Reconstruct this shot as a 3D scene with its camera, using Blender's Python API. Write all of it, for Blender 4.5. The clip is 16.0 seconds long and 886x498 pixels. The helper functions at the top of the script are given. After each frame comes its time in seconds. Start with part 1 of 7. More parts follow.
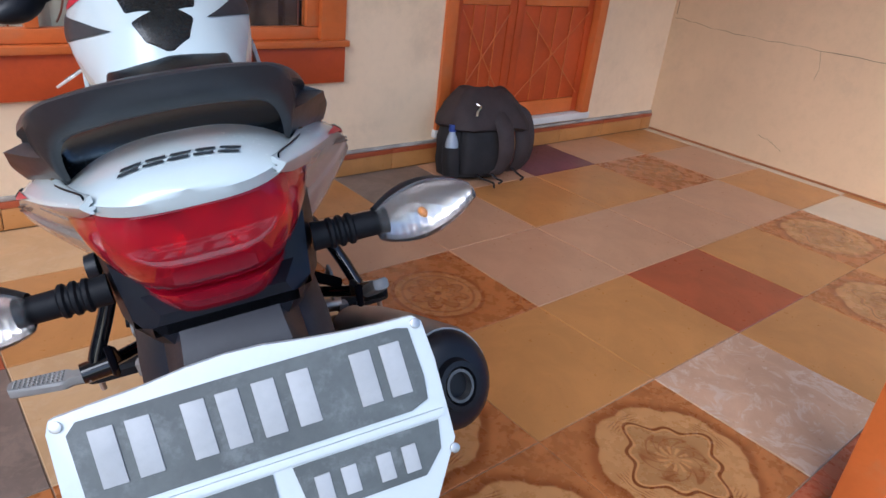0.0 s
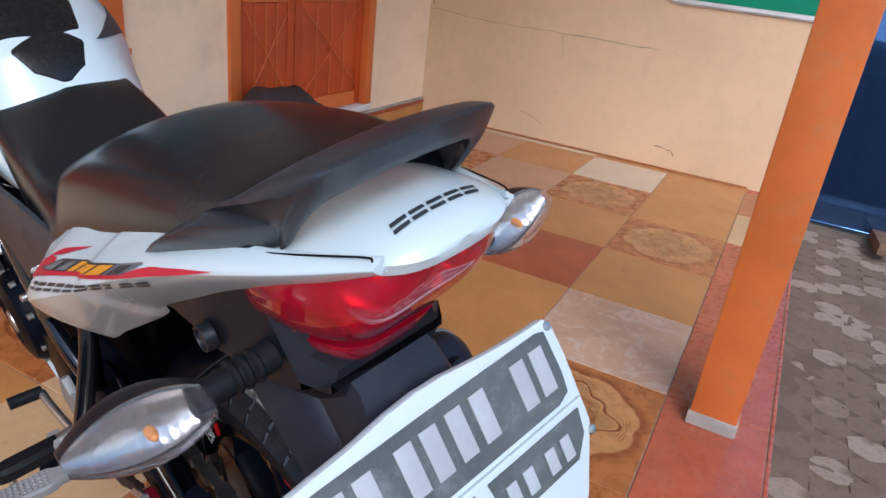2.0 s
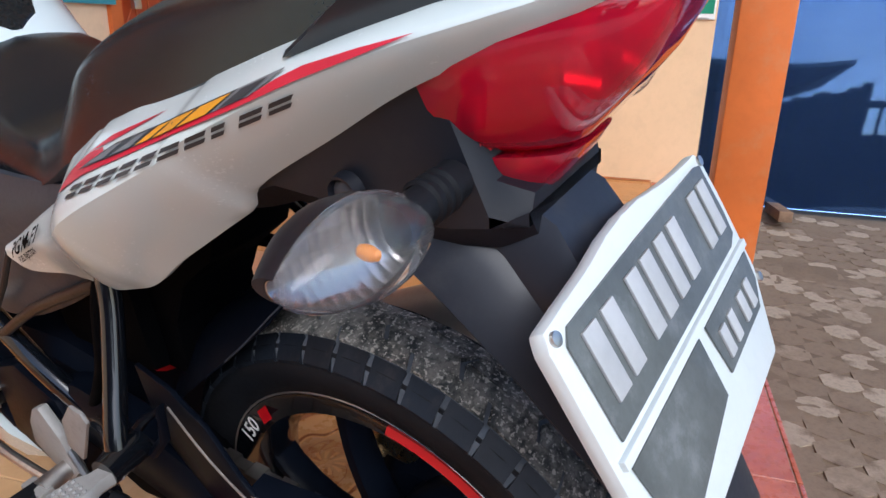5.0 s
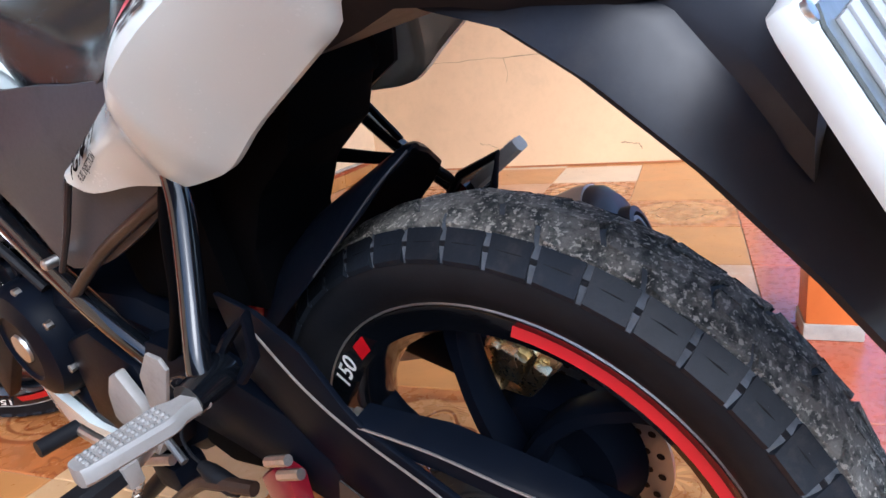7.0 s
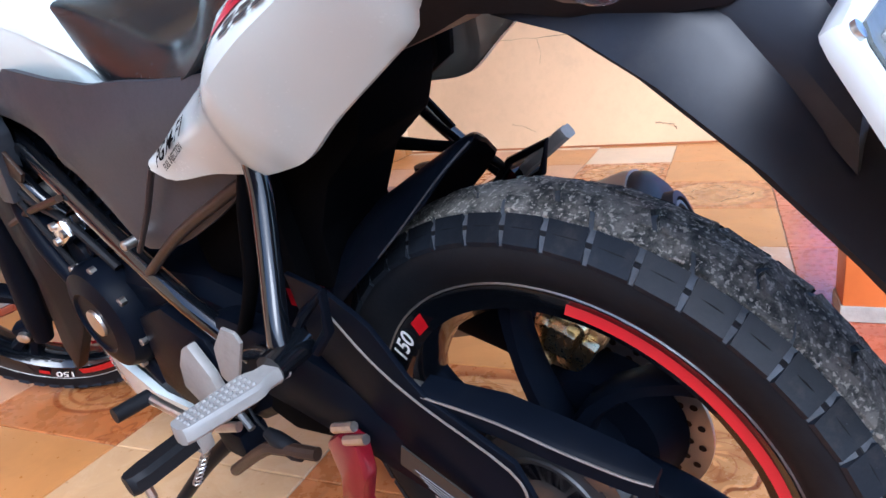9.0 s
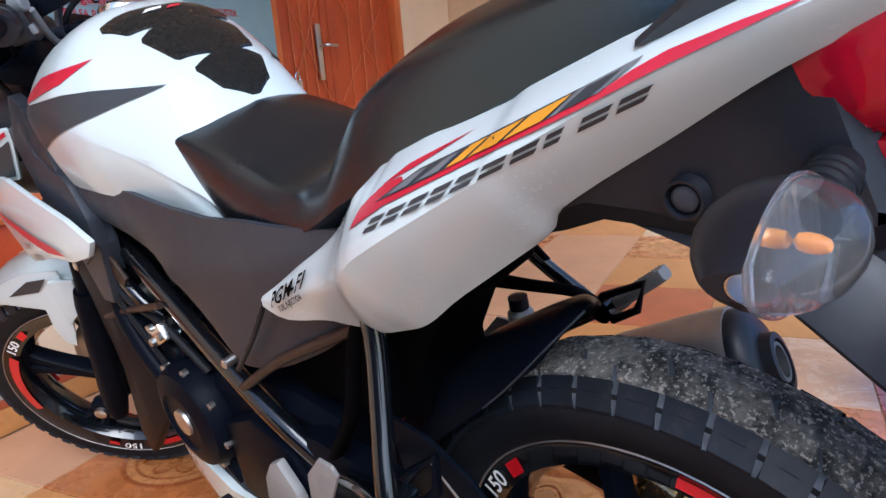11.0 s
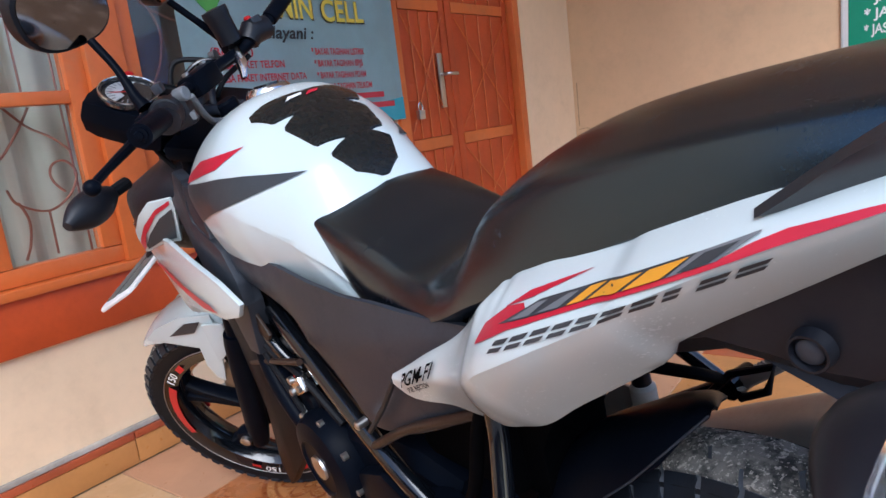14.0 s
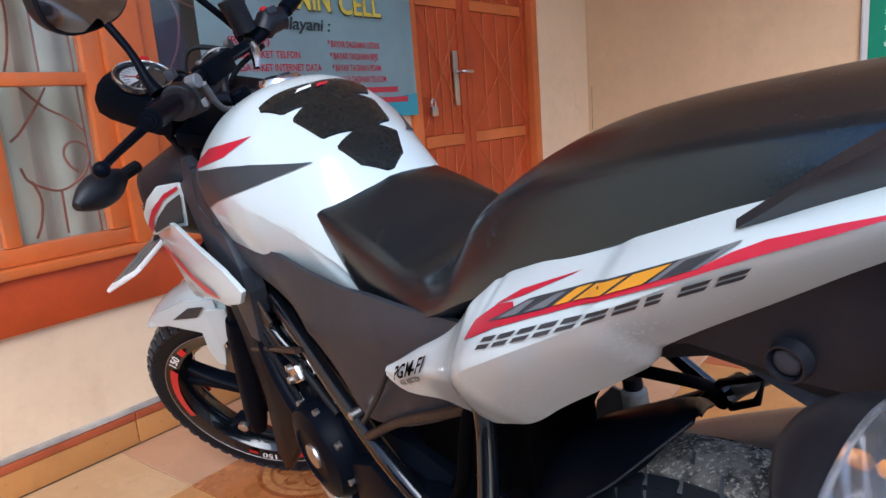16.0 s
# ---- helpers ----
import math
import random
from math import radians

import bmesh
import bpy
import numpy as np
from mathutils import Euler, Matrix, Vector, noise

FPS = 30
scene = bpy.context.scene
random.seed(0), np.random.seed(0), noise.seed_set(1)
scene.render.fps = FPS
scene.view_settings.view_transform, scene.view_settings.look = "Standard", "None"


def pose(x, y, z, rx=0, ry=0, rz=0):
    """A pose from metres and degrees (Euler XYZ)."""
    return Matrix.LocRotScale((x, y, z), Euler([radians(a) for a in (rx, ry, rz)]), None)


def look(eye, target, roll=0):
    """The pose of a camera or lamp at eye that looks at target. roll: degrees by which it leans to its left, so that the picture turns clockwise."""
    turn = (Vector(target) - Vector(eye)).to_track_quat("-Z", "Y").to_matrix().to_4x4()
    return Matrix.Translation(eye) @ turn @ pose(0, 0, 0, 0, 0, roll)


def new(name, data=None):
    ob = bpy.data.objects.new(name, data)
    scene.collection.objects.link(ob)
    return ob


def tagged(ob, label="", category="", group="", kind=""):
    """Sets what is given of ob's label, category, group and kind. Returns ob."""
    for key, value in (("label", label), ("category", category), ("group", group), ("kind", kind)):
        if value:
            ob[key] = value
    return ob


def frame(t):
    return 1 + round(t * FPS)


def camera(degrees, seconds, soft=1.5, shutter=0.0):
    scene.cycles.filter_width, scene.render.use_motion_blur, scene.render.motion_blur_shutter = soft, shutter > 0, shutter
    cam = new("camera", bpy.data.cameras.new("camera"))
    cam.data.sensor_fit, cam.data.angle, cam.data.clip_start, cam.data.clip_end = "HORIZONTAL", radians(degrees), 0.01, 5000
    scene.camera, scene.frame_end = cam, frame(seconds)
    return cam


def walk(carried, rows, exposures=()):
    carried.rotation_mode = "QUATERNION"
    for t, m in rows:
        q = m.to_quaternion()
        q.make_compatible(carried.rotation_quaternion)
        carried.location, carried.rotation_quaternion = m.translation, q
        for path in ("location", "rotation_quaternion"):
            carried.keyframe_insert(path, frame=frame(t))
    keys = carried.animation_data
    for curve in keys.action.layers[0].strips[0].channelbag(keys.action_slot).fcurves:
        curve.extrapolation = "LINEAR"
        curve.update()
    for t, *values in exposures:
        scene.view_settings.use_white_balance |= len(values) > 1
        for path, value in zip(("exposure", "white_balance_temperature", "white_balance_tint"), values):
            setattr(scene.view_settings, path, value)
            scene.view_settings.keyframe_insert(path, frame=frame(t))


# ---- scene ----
cam = camera(66.5, 16.0)
PATH = [
    (0, (-1.972, -1.19, 1.07), (-0.766, 0.152, 0.207), 6.5),
    (0.5, (-2.034, -1.129, 1.063), (-0.692, 0.112, 0.251), 6.6),
    (1, (-2.075, -1.049, 1.061), (-0.617, 0.021, 0.206), 7.8),
    (1.5, (-2.123, -0.999, 1.065), (-0.578, -0.051, 0.221), 8.1),
    (2, (-2.195, -0.95, 1.069), (-0.54, -0.174, 0.257), 6.9),
    (2.5, (-2.248, -0.902, 1.063), (-0.527, -0.264, 0.269), 5.8),
    (3, (-2.26, -0.87, 1.044), (-0.495, -0.334, 0.272), 4.3),
    (3.5, (-2.274, -0.847, 1.025), (-0.485, -0.376, 0.266), 4.8),
    (6, (-2.199, -0.71, 0.743), (-0.354, -0.148, 0.213), -1.0),
    (6.5, (-2.189, -0.698, 0.713), (-0.373, -0.059, 0.171), -3.3),
    (7, (-2.193, -0.692, 0.706), (-0.392, -0.011, 0.163), -5.5),
    (7.5, (-2.203, -0.694, 0.695), (-0.459, 0.071, 0.086), -6.2),
    (8, (-2.217, -0.7, 0.689), (-0.481, 0.062, 0.052), -6.0),
    (10.5, (-2.25, -0.636, 0.812), (-0.474, 0.163, 0.357), -5.6),
    (11, (-2.247, -0.629, 0.826), (-0.503, 0.244, 0.38), -4.7),
    (11.5, (-2.248, -0.626, 0.835), (-0.587, 0.379, 0.357), -3.9),
    (12, (-2.25, -0.626, 0.85), (-0.625, 0.441, 0.383), -4.9),
    (12.5, (-2.253, -0.629, 0.862), (-0.67, 0.506, 0.405), -4.9),
    (13, (-2.253, -0.631, 0.88), (-0.679, 0.524, 0.446), -5.3),
    (13.5, (-2.254, -0.636, 0.9), (-0.675, 0.523, 0.493), -6.7),
    (14, (-2.253, -0.64, 0.913), (-0.684, 0.536, 0.519), -7.0),
    (14.5, (-2.251, -0.643, 0.914), (-0.654, 0.493, 0.515), -5.1),
    (15, (-2.252, -0.645, 0.918), (-0.667, 0.516, 0.543), -4.5),
    (15.5, (-2.252, -0.65, 0.917), (-0.667, 0.516, 0.555), -4.8),
    (16, (-2.254, -0.655, 0.913), (-0.703, 0.542, 0.514), -4.5),
]
EXPOSE = [(0.0, 0.53, 5400, 10), (1.5, 0.54, 5450, 10), (3.5, 0.5, 5500, 10), (5.8, 1.0, 5950, 10), (8.2, 1.46, 5080, 10), (10.5, 1.05, 5450, 10), (12.5, 0.80, 5400, 10), (16.0, 0.76, 5450, 10)]
walk(cam, [(t, look(eye, target, roll)) for t, eye, target, roll in PATH], EXPOSE)
SKY, SUN = 0.15, 1.3

# ---- light ----
world = bpy.data.worlds.new("sky")
scene.world = world
world.use_nodes = True
wn = world.node_tree.nodes
sky = wn.new("ShaderNodeTexSky")
sky.sky_type = "NISHITA"
sky.sun_disc = False
sky.sun_elevation, sky.sun_rotation = radians(42), radians(235)
sky.air_density, sky.dust_density, sky.ozone_density = 1.0, 2.0, 1.0
world.node_tree.links.new(sky.outputs[0], wn["Background"].inputs[0])
wn["Background"].inputs[1].default_value = SKY
sun = new("sun", bpy.data.lights.new("sun", "SUN"))
sun.data.energy, sun.data.angle, sun.data.color = SUN, radians(40), (1.0, 0.97, 0.93)
sun.matrix_world = look((0, 0, 0), (0.95, 0.66, -1.02))


# ---- materials ----
class Net:
    """Short hand for the nodes of one material."""

    def __init__(self, name):
        self.m = bpy.data.materials.new(name)
        self.m.use_nodes = True
        self.t = self.m.node_tree
        self.b = self.t.nodes["Principled BSDF"]
        self.co = self.t.nodes.new("ShaderNodeTexCoord")

    def put(self, sock, v):
        if isinstance(v, bpy.types.NodeSocket):
            self.t.links.new(v, sock)
        else:
            if hasattr(sock, "default_value"):
                if sock.type == "RGBA" and len(v) == 3:
                    v = (*v, 1)
                sock.default_value = v

    def math(self, op, a, b=0.0, c=0.0):
        n = self.t.nodes.new("ShaderNodeMath")
        n.operation = op
        for s, v in zip(n.inputs, (a, b, c)):
            self.put(s, v)
        return n.outputs[0]

    def ramp(self, v, lo, hi, a=0.0, b=1.0):
        n = self.t.nodes.new("ShaderNodeMapRange")
        n.interpolation_type = "SMOOTHSTEP"
        for s, w in zip(n.inputs, (v, lo, hi, a, b)):
            self.put(s, w)
        return n.outputs[0]

    def noise(self, scale, detail=4.0, rough=0.55, vec=None, distort=0.0):
        n = self.t.nodes.new("ShaderNodeTexNoise")
        self.put(n.inputs["Vector"], vec or self.co.outputs["Object"])
        n.inputs["Scale"].default_value, n.inputs["Detail"].default_value = scale, detail
        n.inputs["Roughness"].default_value, n.inputs["Distortion"].default_value = rough, distort
        return n.outputs[0]

    def mix(self, f, a, b):
        n = self.t.nodes.new("ShaderNodeMix")
        n.data_type = "RGBA"
        self.put(n.inputs[0], f)
        self.put(n.inputs[6], a)
        self.put(n.inputs[7], b)
        return n.outputs[2]

    def xyz(self, vec=None):
        n = self.t.nodes.new("ShaderNodeSeparateXYZ")
        self.put(n.inputs[0], vec or self.co.outputs["Object"])
        return n.outputs

    def bump(self, h, strength=0.2, dist=0.002):
        n = self.t.nodes.new("ShaderNodeBump")
        n.inputs["Strength"].default_value, n.inputs["Distance"].default_value = strength, dist
        self.put(n.inputs["Height"], h)
        self.t.links.new(n.outputs[0], self.b.inputs["Normal"])

    def rand(self):
        return self.t.nodes.new("ShaderNodeObjectInfo").outputs["Random"]

    def set(self, **kw):
        for k, v in kw.items():
            self.put(self.b.inputs[{"color": "Base Color", "rough": "Roughness", "metal": "Metallic", "coat": "Coat Weight", "spec": "Specular IOR Level", "glass": "Transmission Weight", "ior": "IOR", "coat_rough": "Coat Roughness", "sheen": "Sheen Weight"}[k]], v)
        return self.m


def shade(c, k):
    return tuple(min(1.0, v * k) for v in c[:3])


def surface(name, color, rough, metal=0.0, big=3.0, fine=60.0, vary=0.15, relief=0.1, depth=0.001, coat=0.0, dirt=None, dirt_amount=0.35, spec=0.5):
    """A plain material with broad and fine variation, and dirt in patches where wanted."""
    n = Net(name)
    a, f = n.noise(big, 5), n.noise(fine, 6, 0.65)
    col = n.mix(n.ramp(a, 0.3, 0.7), shade(color, 1 - vary), shade(color, 1 + vary * 0.6))
    col = n.mix(n.math("MULTIPLY", n.ramp(f, 0.4, 0.75), vary), col, shade(color, 0.55))
    r = n.math("ADD", rough - 0.06, n.math("MULTIPLY", f, 0.14))
    if dirt:
        d = n.math("MULTIPLY", n.ramp(n.noise(big * 2.3, 8, 0.7), 0.5, 0.72), dirt_amount)
        col = n.mix(d, col, dirt)
        r = n.math("ADD", r, n.math("MULTIPLY", d, 0.4))
    n.bump(n.math("ADD", f, n.math("MULTIPLY", a, 0.5)), relief, depth)
    return n.set(color=col, rough=r, metal=metal, coat=coat, spec=spec)


M = {}
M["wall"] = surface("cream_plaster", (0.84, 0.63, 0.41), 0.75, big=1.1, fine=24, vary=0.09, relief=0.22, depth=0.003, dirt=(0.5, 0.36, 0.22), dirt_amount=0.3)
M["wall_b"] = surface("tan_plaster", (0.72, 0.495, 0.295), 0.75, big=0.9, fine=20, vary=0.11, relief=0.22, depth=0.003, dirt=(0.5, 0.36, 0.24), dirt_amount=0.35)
M["white_wall"] = surface("white_plaster", (0.75, 0.73, 0.68), 0.8, big=1, fine=30)
M["crack"] = surface("plaster_crack", (0.34, 0.23, 0.14), 0.9)
M["orange"] = surface("orange_gloss_paint", (0.62, 0.145, 0.028), 0.36, big=2.0, fine=35, vary=0.16, relief=0.12, depth=0.001, dirt=(0.42, 0.2, 0.09), dirt_amount=0.4)
M["orange_dark"] = surface("red_orange_varnish", (0.50, 0.068, 0.010), 0.45, big=3.0, fine=45, vary=0.2, relief=0.15, depth=0.001)
M["orange_post"] = surface("post_paint", (0.64, 0.16, 0.03), 0.42, big=2.6, fine=40, vary=0.16, relief=0.18, depth=0.0015, dirt=(0.5, 0.27, 0.12), dirt_amount=0.45)
M["concrete"] = surface("bare_concrete", (0.42, 0.38, 0.33), 0.9, big=8, fine=90, vary=0.3, relief=0.5, depth=0.003)
M["grout"] = surface("grout", (0.34, 0.26, 0.19), 0.9, big=5, fine=80, vary=0.25)
M["soil"] = surface("trodden_soil", (0.168, 0.116, 0.074), 0.95, big=2.2, fine=55, vary=0.3, relief=0.5, depth=0.006, dirt=(0.2, 0.148, 0.10), dirt_amount=0.6)
pn = Net("concrete_paver")
pa, pf = pn.noise(6.0, 6, 0.65), pn.noise(70.0, 6, 0.7)
pc = pn.mix(pn.ramp(pn.math("ADD", pn.rand(), pn.math("MULTIPLY", pa, 0.5)), 0.80, 1.10), (0.190, 0.134, 0.088), (0.35, 0.275, 0.20))
pc = pn.mix(pn.ramp(pa, 0.52, 0.66), pc, (0.155, 0.106, 0.067))
pc = pn.mix(pn.math("MULTIPLY", pn.ramp(pf, 0.4, 0.7), 0.35), pc, (0.08, 0.057, 0.038))
pn.bump(pn.math("ADD", pf, pa), 0.5, 0.004)
M["paver"] = pn.set(color=pc, rough=0.92)
M["brick"] = surface("old_timber", (0.2, 0.12, 0.07), 0.8, big=12, fine=90, vary=0.3)


def tile_material(name, color, vary=0.1, vein=0.0, rough=0.22, second=None):
    n = Net(name)
    a = n.noise(5.0, 6, 0.6, distort=0.8)
    f = n.noise(38.0, 5, 0.6)
    col = n.mix(n.ramp(a, 0.35, 0.7), shade(color, 1 - vary), shade(color, 1 + vary))
    if second:
        col = n.mix(n.math("MULTIPLY", n.ramp(n.noise(11.0, 8, 0.7, distort=1.5), 0.48, 0.62), vein), col, second)
    col = n.mix(n.math("MULTIPLY", n.ramp(f, 0.5, 0.8), 0.12), col, shade(color, 0.6))
    col = n.mix(n.math("MULTIPLY", n.rand(), 0.14), col, shade(color, 0.78))
    n.bump(n.math("ADD", n.math("MULTIPLY", a, 3.0), n.math("MULTIPLY", f, 0.4)), 0.05, 0.002)
    return n.set(color=col, rough=n.math("ADD", rough, n.math("MULTIPLY", f, 0.16)))


TILE = 0.465


def flower_material(name, ground, light, line, lobes):
    """A glazed tile with a scalloped medallion, a scroll line and a flower in the middle."""
    n = Net(name)
    x, y, _ = n.xyz()
    k = 2 / TILE
    x, y = n.math("MULTIPLY", x, k), n.math("MULTIPLY", y, k)
    r = n.math("SQRT", n.math("ADD", n.math("MULTIPLY", x, x), n.math("MULTIPLY", y, y)))
    th = n.math("ARCTAN2", y, x)
    ax, ay = n.math("ABSOLUTE", x), n.math("ABSOLUTE", y)
    octo = n.math("MAXIMUM", n.math("MAXIMUM", ax, ay), n.math("MULTIPLY", n.math("ADD", ax, ay), 0.72))
    wob = n.math("COSINE", n.math("MULTIPLY", th, 16.0))
    d = n.math("ADD", octo, n.math("MULTIPLY", wob, 0.014))
    grain = n.noise(16.0, 6, 0.65)
    col = n.mix(n.ramp(grain, 0.35, 0.7), shade(ground, 0.82), shade(ground, 1.12))
    edge = n.math("MULTIPLY", n.ramp(d, 0.94, 0.80), n.ramp(d, 0.765, 0.785))
    col = n.mix(n.math("MULTIPLY", edge, 0.85), col, line)
    inside = n.ramp(d, 0.80, 0.76)
    col = n.mix(inside, col, n.mix(n.ramp(grain, 0.3, 0.7), shade(light, 0.9), shade(light, 1.06)))
    lob = n.math("COSINE", n.math("MULTIPLY", th, 4.0))
    lob2 = n.math("COSINE", n.math("MULTIPLY", th, 8.0))
    s = n.math("SUBTRACT", r, n.math("ADD", n.math("MULTIPLY", lob, 0.07), n.math("MULTIPLY", lob2, 0.05)))
    ring = n.ramp(n.math("ABSOLUTE", n.math("SUBTRACT", s, 0.50)), 0.026, 0.012)
    core = n.ramp(s, 0.50, 0.44)
    col = n.mix(n.math("MULTIPLY", core, 0.55), col, shade(light, 0.62))
    glow = n.ramp(n.math("ABSOLUTE", n.math("SUBTRACT", s, 0.465)), 0.022, 0.008)
    col = n.mix(n.math("MULTIPLY", glow, 0.6), col, shade(light, 1.25))
    col = n.mix(ring, col, shade(line, 0.8))
    # small scrolls between the line and the edge
    vx = n.t.nodes.new("ShaderNodeCombineXYZ")
    n.put(vx.inputs[0], n.math("MULTIPLY", n.math("ABSOLUTE", n.math("SINE", n.math("MULTIPLY", th, 2.0))), 2.2))
    n.put(vx.inputs[1], n.math("MULTIPLY", r, 9.0))
    w = n.t.nodes.new("ShaderNodeTexWave")
    w.wave_type, w.inputs["Scale"].default_value, w.inputs["Distortion"].default_value = "RINGS", 0.9, 5.0
    n.put(w.inputs["Vector"], vx.outputs[0])
    curl = n.math("MULTIPLY", n.ramp(w.outputs[1], 0.62, 0.8), n.math("MULTIPLY", n.ramp(lob, 0.1, 0.75), n.math("MULTIPLY", n.ramp(s, 0.54, 0.57), n.ramp(d, 0.74, 0.68))))
    col = n.mix(n.math("MULTIPLY", curl, 0.75), col, line)
    swirl = n.math("ADD", th, n.math("MULTIPLY", r, 5.0))
    pet = n.math("ABSOLUTE", n.math("COSINE", n.math("MULTIPLY", swirl, lobes)))
    leaf = n.math("SUBTRACT", r, n.math("MULTIPLY", pet, 0.20))
    col = n.mix(n.math("MULTIPLY", n.ramp(n.math("ABSOLUTE", n.math("SUBTRACT", leaf, 0.14)), 0.035, 0.01), 0.7), col, line)
    pet2 = n.math("MULTIPLY", n.ramp(r, 0.36, 0.33), n.ramp(n.math("COSINE", n.math("ADD", n.math("MULTIPLY", th, 5.0), n.math("MULTIPLY", grain, 1.5))), -0.5, 0.6))
    col = n.mix(n.math("MULTIPLY", pet2, 0.45), col, line)
    ray = n.math("COSINE", n.math("ADD", n.math("MULTIPLY", th, 11.0), n.math("MULTIPLY", r, 14.0)))
    sunny = n.math("MULTIPLY", n.ramp(ray, -0.1, 0.5), n.math("MULTIPLY", n.ramp(r, 0.20, 0.16), n.ramp(r, 0.06, 0.08)))
    col = n.mix(n.math("MULTIPLY", sunny, 0.7), col, shade(light, 1.2))
    col = n.mix(n.math("MULTIPLY", n.ramp(r, 0.07, 0.05), 0.5), col, shade(light, 1.1))
    # corner ornaments
    cx, cy = n.math("SUBTRACT", ax, 0.9), n.math("SUBTRACT", ay, 0.9)
    rc = n.math("SQRT", n.math("ADD", n.math("MULTIPLY", cx, cx), n.math("MULTIPLY", cy, cy)))
    col = n.mix(n.math("MULTIPLY", n.ramp(n.math("ABSOLUTE", n.math("SUBTRACT", rc, 0.2)), 0.03, 0.01), 0.4), col, line)
    n.bump(n.math("SUBTRACT", grain, n.math("ADD", ring, edge)), 0.08, 0.001)
    return n.set(color=col, rough=n.math("ADD", 0.2, n.math("MULTIPLY", grain, 0.15)))


M["t_tan"] = tile_material("tile_tan", (0.47, 0.21, 0.062), 0.1)
M["t_red"] = tile_material("tile_brick_red", (0.35, 0.074, 0.026), 0.14)
M["t_border"] = tile_material("tile_terracotta", (0.43, 0.10, 0.045), 0.15, 0.5, 0.2, (0.5, 0.16, 0.08))
M["t_pink"] = tile_material("tile_pink_marble", (0.48, 0.265, 0.15), 0.07)
M["t_marble"] = tile_material("tile_pale_marble", (0.52, 0.315, 0.20), 0.12, 0.7, 0.22, (0.62, 0.49, 0.40))
M["t_cream"] = tile_material("tile_cream", (0.54, 0.34, 0.17), 0.08, 0.3, 0.22, (0.6, 0.43, 0.27))
M["t_white"] = tile_material("tile_white", (0.60, 0.48, 0.34), 0.06)
M["t_grey"] = tile_material("tile_grey", (0.20, 0.15, 0.12), 0.2, 0.5, 0.25, (0.28, 0.21, 0.16))
M["t_purple"] = tile_material("tile_plum", (0.13, 0.035, 0.06), 0.2)
M["t_brown"] = tile_material("tile_brown", (0.38, 0.14, 0.05), 0.12)
M["t_flower"] = flower_material("tile_flower", (0.40, 0.14, 0.04), (0.47, 0.225, 0.08), (0.22, 0.06, 0.014), 3.0)


def rosette_material(name, ground, light, line):
    """A glazed tile with two rings round an eight-petalled flower and leaves in the corners."""
    n = Net(name)
    x, y, _ = n.xyz()
    x, y = n.math("MULTIPLY", x, 2 / TILE), n.math("MULTIPLY", y, 2 / TILE)
    r = n.math("SQRT", n.math("ADD", n.math("MULTIPLY", x, x), n.math("MULTIPLY", y, y)))
    th = n.math("ARCTAN2", y, x)
    grain = n.noise(16.0, 6, 0.65)

    def stroke(d, half, soft=0.012):
        return n.ramp(n.math("ABSOLUTE", d), half + soft, half)

    col = n.mix(n.ramp(grain, 0.35, 0.7), shade(ground, 0.84), shade(ground, 1.12))
    col = n.mix(n.ramp(r, 0.64, 0.60), col, n.mix(n.ramp(grain, 0.3, 0.7), shade(light, 0.9), shade(light, 1.08)))
    col = n.mix(n.math("MULTIPLY", stroke(n.math("SUBTRACT", r, 0.63), 0.022), 0.9), col, line)
    col = n.mix(n.math("MULTIPLY", stroke(n.math("SUBTRACT", r, 0.50), 0.012), 0.8), col, line)
    pet = n.math("ABSOLUTE", n.math("COSINE", n.math("MULTIPLY", th, 4.0)))
    edge = n.math("SUBTRACT", r, n.math("ADD", 0.27, n.math("MULTIPLY", pet, 0.15)))
    col = n.mix(n.math("MULTIPLY", n.ramp(edge, 0.0, -0.02), 0.35), col, line)
    col = n.mix(n.math("MULTIPLY", stroke(edge, 0.016), 0.9), col, line)
    inner = n.math("SUBTRACT", r, n.math("ADD", 0.12, n.math("MULTIPLY", pet, 0.10)))
    col = n.mix(n.math("MULTIPLY", n.ramp(inner, 0.0, -0.02), 0.7), col, shade(light, 1.15))
    col = n.mix(n.math("MULTIPLY", stroke(inner, 0.010), 0.8), col, line)
    col = n.mix(n.ramp(r, 0.06, 0.045), col, line)
    ax, ay = n.math("ABSOLUTE", x), n.math("ABSOLUTE", y)
    cx, cy = n.math("SUBTRACT", ax, 0.86), n.math("SUBTRACT", ay, 0.86)
    rc = n.math("SQRT", n.math("ADD", n.math("MULTIPLY", cx, cx), n.math("MULTIPLY", cy, cy)))
    leaf = n.math("SUBTRACT", rc, n.math("ADD", 0.14, n.math("MULTIPLY", n.math("COSINE", n.math("MULTIPLY", n.math("ARCTAN2", cy, cx), 6.0)), 0.05)))
    col = n.mix(n.math("MULTIPLY", stroke(leaf, 0.02), 0.8), col, line)
    n.bump(grain, 0.06, 0.001)
    return n.set(color=col, rough=n.math("ADD", 0.2, n.math("MULTIPLY", grain, 0.15)))


M["t_rosette"] = rosette_material("tile_rosette", (0.39, 0.13, 0.034), (0.43, 0.18, 0.058), (0.24, 0.06, 0.013))


